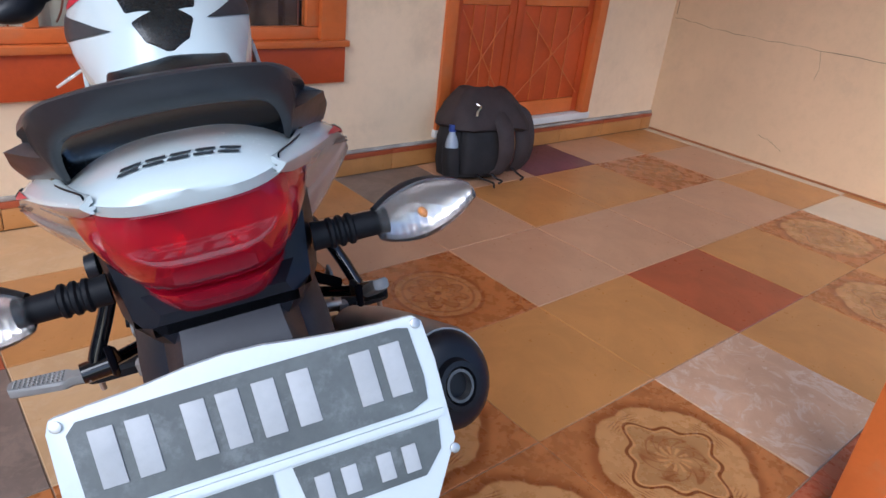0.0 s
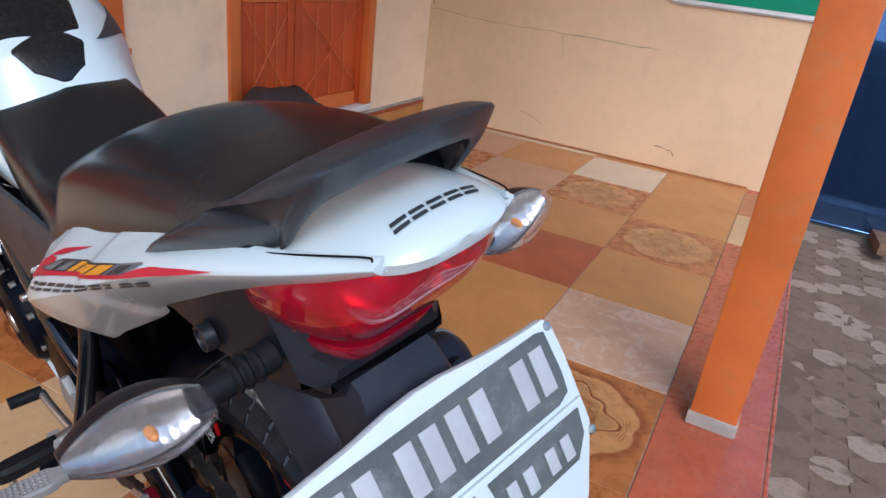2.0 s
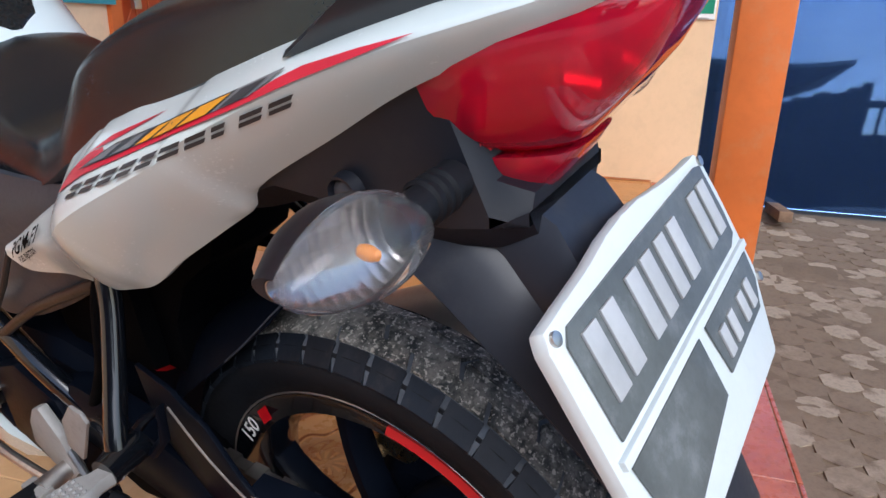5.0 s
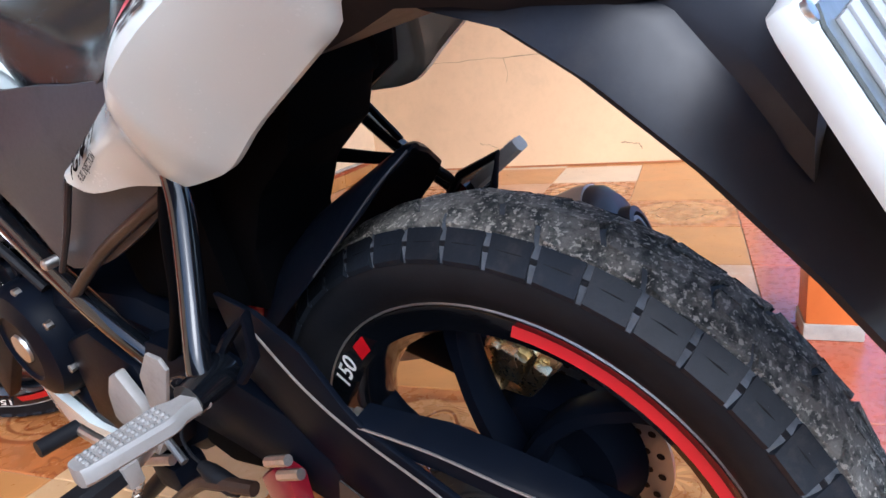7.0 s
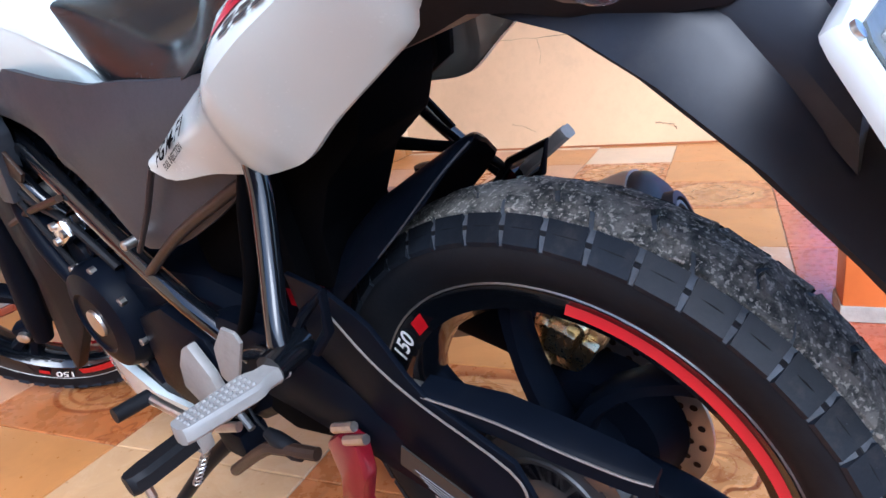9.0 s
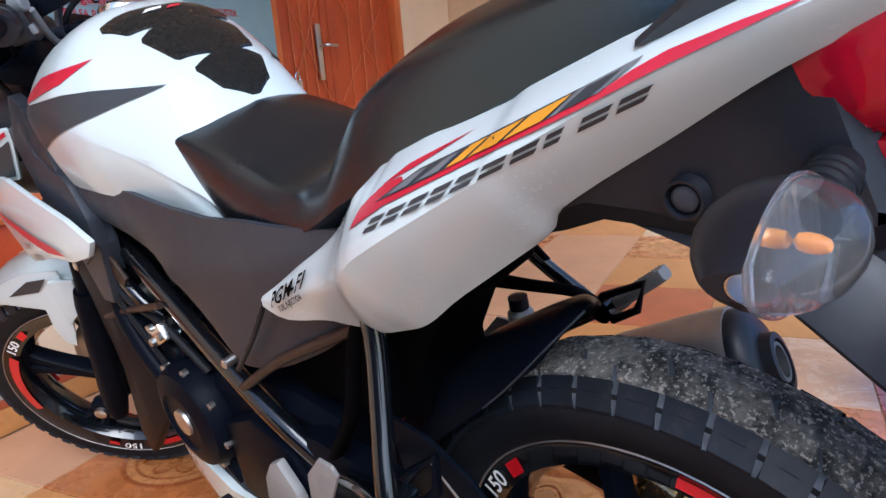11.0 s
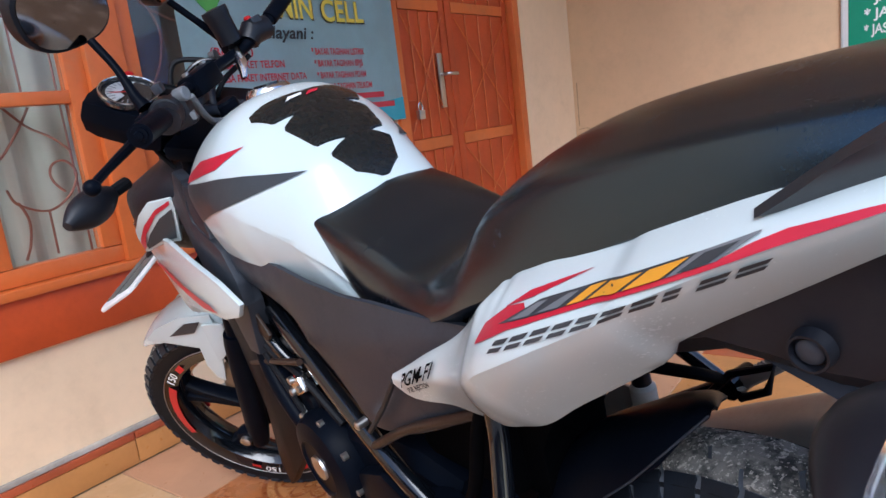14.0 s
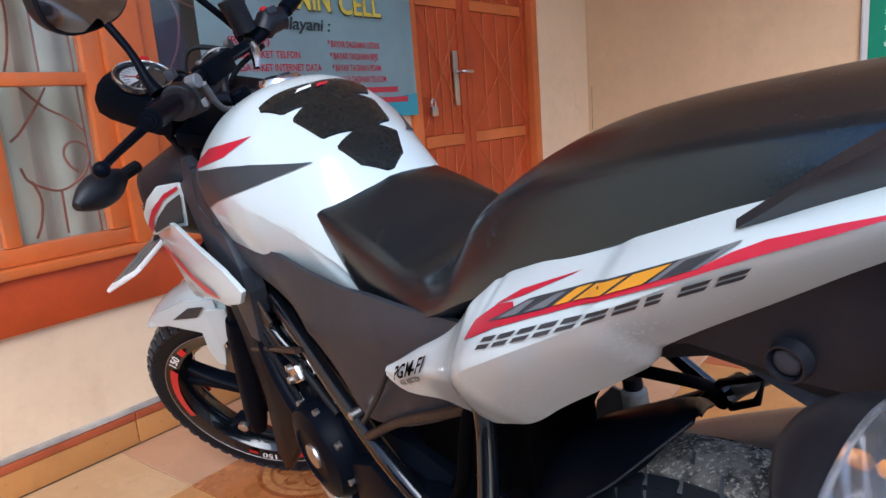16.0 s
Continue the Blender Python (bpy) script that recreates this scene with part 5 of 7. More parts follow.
def seat():
    rings = []
    for y in np.linspace(0.419, -0.215, 52):
        w, t, b = seat_w(y), seat_t(y), seat_b(y)
        ring = []
        f = min(1, max(0, (y - 0.33) / 0.089))
        xe, ze = w * (0.85 + 0.12 * f), t - float(np.interp(y, (-0.17, -0.12, 0.0, 0.1, 0.3, 0.42), (0.006, 0.010, 0.018, 0.022, 0.020, 0.008)))
        q = 0.86 + 0.11 * f
        prof = [(w + (xe - w) * q * k / 6 + 0.003 * math.sin(math.pi * k / 8), b + (ze - b) * q * k / 6) for k in range(7)]
        for k in range(5):
            # the rounded edge between flank and top
            u = k / 4
            p0, p2 = prof[6], (xe * 0.86, ze + (t - ze) * (1 - 0.86**2.2))
            prof.append(tuple((1 - u) ** 2 * a + 2 * u * (1 - u) * e + u * u * c for a, e, c in zip(p0, (xe, ze + 0.002), p2))) if k else None
        prof += [(xe * v, ze + (t - ze) * (1 - v**2.2)) for v in (0.72, 0.56, 0.4, 0.2, 0.0)]
        for x, z in prof + [(-x, z) for x, z in prof[-2::-1]]:
            lean = (0.099 if x < 0 else 0.082) * f * (z - b) / (t - b) * (0.35 + 0.65 * (x / w) ** 2)
            front = 0.004 * min(1, max(0, (y - 0.36) / 0.059)) * (1 - (x / w) ** 2)
            crown = front - 0.010 * math.exp(-(((y - 0.27) / 0.06) ** 2)) * (1 - (x / w) ** 2)
            x -= 0.006 * max(0.0, x / w) * min(1.0, max(0.0, (y - 0.25) / 0.1))
            ring.append((x, y + lean, z + crown))
        ring += [(-w * 0.9, y, b - 0.012), (w * 0.9, y, b - 0.012)]
        rings.append(ring)
    return loft(rings)


part("seat", seat(), "vinyl", bike, "black stepped vinyl seat", angle=50)

# ---- tank ----
TY = [0.40, 0.44, 0.464, 0.49, 0.513, 0.5625, 0.60, 0.66, 0.72, 0.77, 0.80]
tank_t = spl(TY, [0.822, 0.858, 0.883, 0.909, 0.927, 0.960, 0.981, 0.997, 0.990, 0.968, 0.942])
tank_w = spl(TY, [0.098, 0.106, 0.113, 0.119, 0.124, 0.139, 0.151, 0.159, 0.158, 0.145, 0.12])
tank_m = spl(TY, [0.775, 0.800, 0.811, 0.820, 0.828, 0.845, 0.859, 0.878, 0.885, 0.888, 0.888])
tank_l = spl(TY, [0.735, 0.728, 0.734, 0.742, 0.752, 0.768, 0.774, 0.782, 0.788, 0.806, 0.83])


def soft_step(v, w=0.004):
    """Grows from nought past v = 0, with a rounded start."""
    return 0.5 * (v + math.sqrt(v * v + w * w)) - 0.5 * w * math.exp(-abs(v) / w)


def tank_up(x, y):
    u = min(1, abs(x) / tank_w(y))
    rim = 0.452 + 0.058 * (abs(x) / 0.10) ** 2
    return tank_m(y) + (tank_t(y) - tank_m(y)) * (1 - u**2.4) ** 0.72 - 0.30 * soft_step(rim + 0.022 - y)


def tank_side(y, z):
    t, m, l, w = tank_t(y), tank_m(y), tank_l(y), tank_w(y)
    if z >= m:
        return w * (1 - min(1, (z - m) / (t - m)) ** (1 / 0.72)) ** (1 / 2.4)
    rim = 0.419 + 0.74 * (z - 0.735)
    return w * (1 - 0.11 * ((m - z) / (m - l)) ** 1.8) - 0.45 * soft_step(rim + 0.026 - y)


rings = []
for y in np.linspace(0.405, 0.80, 72):
    t, m, l, w = tank_t(y), tank_m(y), tank_l(y), tank_w(y)
    half = []
    for k in range(25):
        x = w * math.cos(math.pi / 2 * k / 24)
        half.append((x, y, tank_up(x, y)))
    low = [(tank_side(y, m - (m - l) * k / 10), y, m - (m - l) * k / 10) for k in range(10, 0, -1)]
    right = low + half
    rings.append(right + [(-x, a, b) for x, a, b in right[-2::-1]])
tank = part("fuel_tank", loft(rings), "white", bike, "pearl white fuel tank with black and red decals", angle=60)
for s in (-1, 1):
    T2 = lambda y, z: (s * (tank_side(y, z) + 0.0015), y, z)
    part("red_wedge", flat_piece([(0.748, 0.903), (0.735, 0.913), (0.692, 0.932), (0.595, 0.940), (0.636, 0.920)], T2, 0.02), "red_decal", tank)
    part("black_wedge", flat_piece([(0.752, 0.896), (0.74, 0.902), (0.63, 0.908), (0.585, 0.906), (0.498, 0.895), (0.518, 0.890), (0.58, 0.877), (0.68, 0.857), (0.745, 0.840)], T2, 0.02), "dark_decal", tank)
pad = [(0.0, 0.449), (0.006, 0.4495), (0.033, 0.463), (0.0465, 0.4860), (0.0455, 0.4878), (0.018, 0.4832), (0.0155, 0.4845), (0.024, 0.4970), (0.051, 0.5072), (0.054, 0.511), (0.0650, 0.5545), (0.0630, 0.5565), (0.030, 0.5478), (0.027, 0.5495), (0.0365, 0.5640), (0.067, 0.5730), (0.071, 0.577), (0.085, 0.606), (0.083, 0.613), (0.060, 0.612), (0.030, 0.607), (0.0, 0.604)]
# the fingers reach deeper on the near flank
outline = pad + [(-x + 0.019 * math.exp(-(((x - 0.020) / 0.010) ** 2)) * (0.48 < y < 0.57), y) for x, y in pad[-2:0:-1]]
bm = flat_piece(outline, lambda x, y: (x + 0.006, y, tank_up(x + 0.006, y) + 0.0032), 0.012)
r = bmesh.ops.extrude_face_region(bm, geom=list(bm.faces))
for v in [g for g in r["geom"] if isinstance(g, bmesh.types.BMVert)]:
    v.co.z -= 0.003
part("tank_pad", bm, "pad", tank, "glossy black stepped tank pad")
for i, (a, b) in enumerate(((-0.030, -0.002), (0.002, 0.024))):
    part("pad_mark", flat_piece([(a, 0.588 - 0.002 * i), (b, 0.590), (b + 0.004, 0.596), (a + 0.010, 0.595)], lambda x, y: (x, y, tank_up(x, y) + 0.0044), 0.01), "ink_white" if i == 0 else "red_decal", tank)
part("fuel_cap", turned([(0.995, 0.001), (1.004, 0.020), (1.003, 0.030), (0.998, 0.034), (0.985, 0.036)], (0, 0.695, 0), 28, "z"), "chrome", tank, "round chrome fuel cap")
part("cap_centre", turned([(0.998, 0.02), (1.0065, 0.019), (1.0065, 0.001)], (0, 0.695, 0), 28, "z", ends=False), "gloss", tank)

# ---- side covers, shrouds ----
cover_t = spl([0.12, 0.20, 0.291, 0.357, 0.410, 0.458, 0.48, 0.56, 0.62, 0.706, 0.79], [0.765, 0.755, 0.752, 0.755, 0.755, 0.7615, 0.764, 0.780, 0.788, 0.791, 0.776])
cover_b = spl([0.12, 0.20, 0.30, 0.40, 0.452, 0.503, 0.568, 0.622, 0.684, 0.745], [0.70, 0.655, 0.60, 0.562, 0.556, 0.615, 0.690, 0.715, 0.730, 0.742])
for s in (-1, 1):
    rings = []
    for y in np.linspace(0.12, 0.790, 42):
        t, b = cover_t(y), cover_b(y)
        zs = [b + (t - b) * k / 8 for k in range(9)]
        xx = lambda z: 0.118 + 0.020 * min(1, max(0, (y - 0.2) / 0.35)) - 0.02 * ((z - b) / max(t - b, 0.01) - 0.6) ** 2 + 0.006 * math.exp(-(((z - 0.69 + 0.2 * (y - 0.45)) / 0.02) ** 2))
        rings.append([(s * xx(z), y, z) for z in zs] + [(s * (xx(z) - 0.006), y, z) for z in zs[::-1]])
    part("side_cover", loft(rings), "grey", bike, "charcoal plastic side cover", angle=60)
    part("cover_seam", tube([side(s, (0.140, 0.325, 0.672)), side(s, (0.140, 0.375, 0.62)), side(s, (0.140, 0.440, 0.562))], 0.0035, 8), "black", bike)
    part("cover_bolt", turned([(s * 0.135, 0.0065), (s * 0.150, 0.0065), (s * 0.152, 0.004)], (0, 0.452, 0.572), 14, "x"), "steel", bike)
    blade = [(1.125, 0.772), (1.03, 0.805), (0.98, 0.808), (0.91, 0.803), (0.82, 0.777), (0.731, 0.748), (0.676, 0.718), (0.70, 0.694), (0.765, 0.680), (0.838, 0.681), (0.957, 0.660), (0.996, 0.668), (1.09, 0.738)]

    def on_shroud(u, v, w):
        return (s * (0.167 + 0.008 * math.sin(max(0.0, min(1.0, (1.06 - u) / 0.40)) * math.pi) - 0.01 * max(0.0, u - 0.93) + 0.10 * max(0, v - 0.80) * -1 - w), u, v)

    sh = part("radiator_shroud", prism(blade, on_shroud, 0.009, bevel=0.003), "white", bike, "white radiator shroud with red stripe")
    part("red_stripe", flat_piece([(1.096, 0.7465), (0.932, 0.7208), (0.808, 0.700), (0.78, 0.690), (0.848, 0.6888), (0.947, 0.708), (1.090, 0.737)], lambda u, v: on_shroud(u, v, -0.0018), 0.03), "red_decal", sh)
    wr2 = lambda y0, z0: (lambda u, v: on_shroud(y0 - u, z0 + 0.06 * u + v, -0.002)) if s < 0 else (lambda u, v: on_shroud(y0 - 0.08 + u, z0 + v, -0.002))
    written("6 SPEED", 0.013, wr2(0.955, 0.668), 0.075, 0.2, "ink_black", sh)
    written("DOHC", 0.013, wr2(0.968, 0.684), 0.045, 0.2, "ink_black", sh)
    inner = [(0.90, 0.87), (0.80, 0.90), (0.77, 0.89), (0.765, 0.80), (0.735, 0.79), (0.72, 0.70), (0.76, 0.60), (0.80, 0.60), (0.83, 0.70), (0.88, 0.78)]
    part("inner_panel", prism(inner, lambda u, v, w: (s * (0.145 - w), u, v), 0.03, bevel=0.004), "grey", bike)
    front = [(0.797, 0.905), (0.816, 0.852), (0.8165, 0.835), (0.777, 0.812), (0.748, 0.803), (0.732, 0.790), (0.715, 0.74), (0.72, 0.70), (0.80, 0.66), (0.86, 0.74), (0.885, 0.85), (0.83, 0.92)]
    part("front_cover", prism(front, lambda u, v, w: (s * (0.148 - 0.05 * max(0, v - 0.85) - w), u, v), 0.02, bevel=0.004), "grey", bike, "charcoal plastic cover ahead of the tank")

part("radiator", box(-0.13, 0.88, 0.50, 0.13, 0.915, 0.76, 0.006), "satin", bike)
for s in (-1, 1):
    part("radiator_guard", prism([(0.93, 0.72), (0.90, 0.74), (0.82, 0.62), (0.735, 0.565), (0.735, 0.48), (0.791, 0.374), (0.88, 0.30), (0.950, 0.240), (0.962, 0.29), (0.905, 0.44), (0.90, 0.56)], lambda u, v, w: (s * (0.132 - w), u, v), 0.02, bevel=0.004), "satin", bike)

# ---- frame tubes ----
def frame_tube(pts, r, mat="gloss", label=""):
    for s in (-1, 1):
        part("frame_tube", tube([side(s, p) for p in pts], r, 12, soft=5), mat, bike, label)


frame_tube([(0.06, 0.93, 0.82), (0.098, 0.80, 0.72), (0.112, 0.62, 0.60), (0.125, 0.44, 0.50), (0.115, 0.33, 0.42)], 0.014, "gloss")
frame_tube([(0.05, 0.93, 0.74), (0.125, 0.80, 0.58), (0.13, 0.70, 0.45), (0.11, 0.62, 0.30)], 0.015, "satin")
frame_tube([(0.130, 0.47, 0.52), (0.126, 0.36, 0.585), (0.122, 0.24, 0.640), (0.108, 0.17, 0.672)], 0.0065, "rust", "worn bronze-brown frame tube")
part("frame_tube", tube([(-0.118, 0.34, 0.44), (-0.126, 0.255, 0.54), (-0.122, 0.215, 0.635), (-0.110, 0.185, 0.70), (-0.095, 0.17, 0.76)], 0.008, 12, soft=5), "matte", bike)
part("frame_tube", tube([(-0.130, 0.165, 0.685), (-0.140, 0.158, 0.65), (-0.165, 0.145, 0.595), (-0.190, 0.130, 0.548), (-0.196, 0.124, 0.53)], 0.0105, 12, soft=5), "gloss", bike, "gloss black foot peg pipe")
part("frame_tube", tube([(0.118, 0.205, 0.660), (0.130, 0.203, 0.642), (0.160, 0.1815, 0.587), (0.183, 0.133, 0.528)], 0.0095, 12, soft=3), "gloss", bike, "gloss black foot peg pipe")
part("pipe_plate", prism([(0.215, 0.655), (0.195, 0.662), (0.172, 0.606), (0.186, 0.600)], lambda u, v, w: (0.128 + 0.4 * (0.655 - v) + w, u, v), 0.005, bevel=0.0015), "satin", bike)
part("fender_bracket", tube([(0.060, 0.190, 0.621), (0.075, 0.150, 0.612), (0.100, 0.112, 0.598), (0.150, 0.120, 0.560)], [0.012, 0.010, 0.009, 0.009], 10, soft=4, flat=0.6), "matte", bike)
frame_tube([(0.122, 0.33, 0.43), (0.150, 0.24, 0.475), (0.188, 0.145, 0.520)], 0.010)
# inner parts, with the shade under the seat painted into their black
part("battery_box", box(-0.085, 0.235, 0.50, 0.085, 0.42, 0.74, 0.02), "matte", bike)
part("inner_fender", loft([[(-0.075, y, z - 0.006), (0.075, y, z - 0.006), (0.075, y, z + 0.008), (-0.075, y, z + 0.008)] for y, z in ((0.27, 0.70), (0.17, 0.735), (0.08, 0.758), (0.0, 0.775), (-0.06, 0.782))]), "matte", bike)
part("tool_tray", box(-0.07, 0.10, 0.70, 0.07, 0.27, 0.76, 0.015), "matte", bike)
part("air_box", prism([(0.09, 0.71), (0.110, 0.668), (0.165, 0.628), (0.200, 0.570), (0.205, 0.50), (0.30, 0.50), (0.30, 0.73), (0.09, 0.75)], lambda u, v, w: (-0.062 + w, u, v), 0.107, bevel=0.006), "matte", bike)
part("reservoir", turned([(0.598, 0.001), (0.598, 0.014), (0.602, 0.016), (0.640, 0.016), (0.644, 0.012), (0.645, 0.001)], (0.105, 0.195, -0.085), 18, "z"), "pale_plastic", bike, "dusty pale fluid reservoir")
part("reservoir_cap", turned([(0.645, 0.012), (0.660, 0.012), (0.662, 0.001)], (0.105, 0.195, -0.085), 16, "z"), "black", bike)

# ---- engine ----
eng = part("engine", loft([[(x * w, y, z) for x, z in ((-1, zb + 0.02), (-0.85, zb), (0.85, zb), (1, zb + 0.02), (1, zt - 0.02), (0.85, zt), (-0.85, zt), (-1, zt - 0.02))] for y, w, zb, zt in ((0.36, 0.09, 0.30, 0.47), (0.42, 0.105, 0.27, 0.50), (0.55, 0.115, 0.25, 0.50), (0.68, 0.115, 0.25, 0.50), (0.76, 0.095, 0.29, 0.46))]), "satin", bike, "black engine block")
for k in range(9):
    part("fin", add_box(bmesh.new(), (0, 0.70 + 0.010 * k, 0.51 + 0.018 * k), (0.155 - 0.004 * (k % 2), 0.125, 0.007), pose(0, 0, 0, -30), 0.002), "satin", eng)
part("cylinder", loft([[(x * 0.066, y + q, z + 0.0 - 0.55 * q) for x, q in ((-1, -0.055), (1, -0.055), (1, 0.055), (-1, 0.055))] for y, z in ((0.68, 0.48), (0.79, 0.68))]), "satin", eng)
part("cylinder_head", add_box(bmesh.new(), (0, 0.795, 0.69), (0.175, 0.14, 0.085), pose(0, 0, 0, -30), 0.014), "satin", eng)
for s in (-1, 1):
    part("crank_cover", turned([(s * 0.105, 0.088), (s * 0.135, 0.086), (s * 0.148, 0.078), (s * 0.154, 0.060), (s * 0.156, 0.050), (s * 0.152, 0.046), (s * 0.152, 0.001)], (0, 0.657, 0.422), 36, "x"), "satin", eng, "round black crank cover")
    part("cover_badge", turned([(s * 0.1515, 0.022), (s * 0.156, 0.021), (s * 0.157, 0.018), (s * 0.157, 0.001)], (0, 0.657, 0.422), 24, "x"), "alu", eng)
    for k in range(8):
        a = k * math.pi / 4 + 0.3
        part("cover_bolt", turned([(s * 0.13, 0.0065), (s * 0.1385, 0.0065), (s * 0.140, 0.0045)], (0, 0.657 + 0.084 * math.cos(a), 0.422 + 0.084 * math.sin(a)), 8, "x"), "steel", eng)
    part("sprocket_cover", prism([(0.56, 0.44), (0.48, 0.47), (0.40, 0.44), (0.37, 0.38), (0.40, 0.31), (0.50, 0.29), (0.58, 0.32)], lambda u, v, w: (s * (0.135 - w), u, v), 0.04, bevel=0.008), "satin", eng)
spark = part("spark_cover", add_box(bmesh.new(), (-0.120, 0.684, 0.553), (0.030, 0.060, 0.030), pose(0, 0, 0, -24), 0.008), "chrome", eng, "polished cylinder side cover")
for y, z in ((0.662, 0.558), (0.690, 0.566), (0.700, 0.541)):
    part("cover_screw", turned([(-0.130, 0.006), (-0.1385, 0.006), (-0.1395, 0.004), (-0.1395, 0.001)], (0, y, z), 10, "x"), "steel", spark)
part("starter_case", turned([(-0.060, 0.030), (-0.110, 0.030), (-0.120, 0.026), (-0.122, 0.012), (-0.122, 0.001)], (0, 0.700, 0.508), 24, "x"), "satin", eng)
part("breather_hose", tube([(-0.112, 0.800, 0.715), (-0.122, 0.776, 0.687), (-0.126, 0.740, 0.640), (-0.122, 0.705, 0.600), (-0.110, 0.690, 0.575)], 0.010, 12, soft=5), "gloss", eng)
part("clutch_rod", tube([(-0.128, 0.880, 0.548), (-0.132, 0.760, 0.582), (-0.130, 0.630, 0.612)], 0.0055, 8, soft=3), "rust", eng)
part("fuel_hose", tube([(-0.120, 0.830, 0.690), (-0.134, 0.808, 0.655), (-0.130, 0.800, 0.610), (-0.115, 0.790, 0.575)], 0.006, 8, soft=5), "rubber", eng)
for y, z in ((0.905, 0.640), (0.815, 0.676)):
    part("frame_bolt", turned([(-0.118, 0.009), (-0.134, 0.009), (-0.136, 0.006), (-0.136, 0.001)], (0, y, z), 6, "x"), "steel", eng)
for k, (y, z, r, d, mat) in enumerate(((0.742, 0.600, 0.017, 0.03, "steel"), (0.772, 0.648, 0.013, 0.03, "satin"), (0.690, 0.480, 0.012, 0.02, "steel"), (0.800, 0.690, 0.015, 0.025, "gloss"), (0.660, 0.520, 0.010, 0.02, "satin"))):
    part("engine_boss", turned([(-0.085, r * 1.15), (-0.105, r), (-0.105 - d * 0.5, r), (-0.107 - d * 0.5, r * 0.6), (-0.106 - d * 0.5, 0.001)], (0, y, z), 16, "x"), mat, eng)
part("throttle_body", tube([(-0.02, 0.64, 0.66), (-0.06, 0.70, 0.665), (-0.075, 0.76, 0.66)], [0.028, 0.026, 0.022], 16, soft=4), "gloss", eng)
part("wiring_loom", tube([(-0.118, 0.88, 0.74), (-0.132, 0.80, 0.66), (-0.128, 0.74, 0.60), (-0.122, 0.67, 0.57), (-0.112, 0.60, 0.50)], 0.0065, 8, soft=6), "rubber", eng)
part("coolant_pipe", tube([(-0.10, 0.86, 0.60), (-0.125, 0.80, 0.58), (-0.125, 0.74, 0.52), (-0.115, 0.70, 0.46)], 0.0085, 10, soft=5), "gloss", eng)
part("bracket_plate", prism([(0.80, 0.70), (0.74, 0.69), (0.70, 0.645), (0.72, 0.63), (0.78, 0.655), (0.82, 0.68)], lambda u, v, w: (-0.136 + w, u, v), 0.006, bevel=0.002), "rust", eng)
part("water_hose", tube([(-0.10, 0.90, 0.70), (-0.125, 0.85, 0.69), (-0.125, 0.80, 0.66), (-0.09, 0.78, 0.62)], 0.012, 10, soft=5), "rubber", eng)
part("hose_clamp", turned([(-0.008, 0.0135), (0.008, 0.0135)], (-0.125, 0.825, 0.676), 14, "y", ends=False), "steel", eng)
part("cable", tube([(-0.09, 0.93, 0.80), (-0.14, 0.85, 0.72), (-0.135, 0.78, 0.62), (-0.13, 0.70, 0.50)], 0.005, 8, soft=6), "rubber", bike)
part("belly_cowl", loft([[(-w, y, zt), (-w * 0.92, y, zb + 0.02), (-w * 0.5, y, zb), (w * 0.5, y, zb), (w * 0.92, y, zb + 0.02), (w, y, zt), (w * 0.9, y, zt), (w * 0.45, y, zb + 0.012), (-w * 0.45, y, zb + 0.012), (-w * 0.9, y, zt)] for y, w, zb, zt in ((0.575, 0.11, 0.215, 0.245), (0.65, 0.128, 0.20, 0.275), (0.74, 0.132, 0.20, 0.325), (0.82, 0.120, 0.22, 0.365), (0.87, 0.09, 0.26, 0.375))]), "white", bike, "white engine belly cowl")
part("header_pipe", tube([(0.03, 0.86, 0.66), (0.05, 0.93, 0.55), (0.05, 0.93, 0.35), (0.07, 0.84, 0.23), (0.10, 0.60, 0.185), (0.13, 0.40, 0.24), (0.17, 0.28, 0.30)], 0.019, 14, soft=6), "satin", bike)

# ---- muffler ----
ma, mb = Vector((0.175, 0.45, 0.255)), Vector((0.258, -0.022, 0.437))
md = (mb - ma).normalized()


def muffler_ring(t, r):
    c, r = ma.lerp(mb, t), r * (1.0 + 0.22 * min(1.0, t / 0.5))
    u = md.cross(Vector((0, 0, 1))).normalized()
    v = u.cross(md).normalized()
    return [c + u * (math.cos(a) * r * 0.92) + v * (math.sin(a) * r * 1.08) for a in np.linspace(0, 2 * math.pi, 28, endpoint=False)]


muf = part("muffler", loft([muffler_ring(t, r) for t, r in ((0, 0.022), (0.10, 0.030), (0.22, 0.045), (0.4, 0.053), (0.7, 0.056), (0.93, 0.056), (0.97, 0.055))]), "satin", bike)
half = []
for t, r in ((0.25, 0.052), (0.45, 0.058), (0.7, 0.061), (0.96, 0.062), (0.985, 0.060)):
    ring = muffler_ring(t, r)
    out = [ring[k % 28] for k in range(-4, 19)]
    inn = [ring[k % 28].lerp(ma.lerp(mb, t), 0.06) for k in range(18, -5, -1)]
    half.append(out + inn)
part("heat_shield", loft(half), "muffler", muf, "silver muffler heat shield")
part("end_cap", loft([muffler_ring(t, r) for t, r in ((0.96, 0.056), (0.99, 0.058), (1.01, 0.055), (1.03, 0.044), (1.035, 0.030), (1.06, 0.028), (1.062, 0.022), (1.03, 0.020))]), "black", muf, "black muffler end cap")
part("outlet", loft([muffler_ring(t, r) for t, r in ((1.02, 0.019), (1.058, 0.019), (1.058, 0.0155), (0.96, 0.0145), (0.955, 0.001))]), "dark_steel", muf, "dark steel outlet pipe")

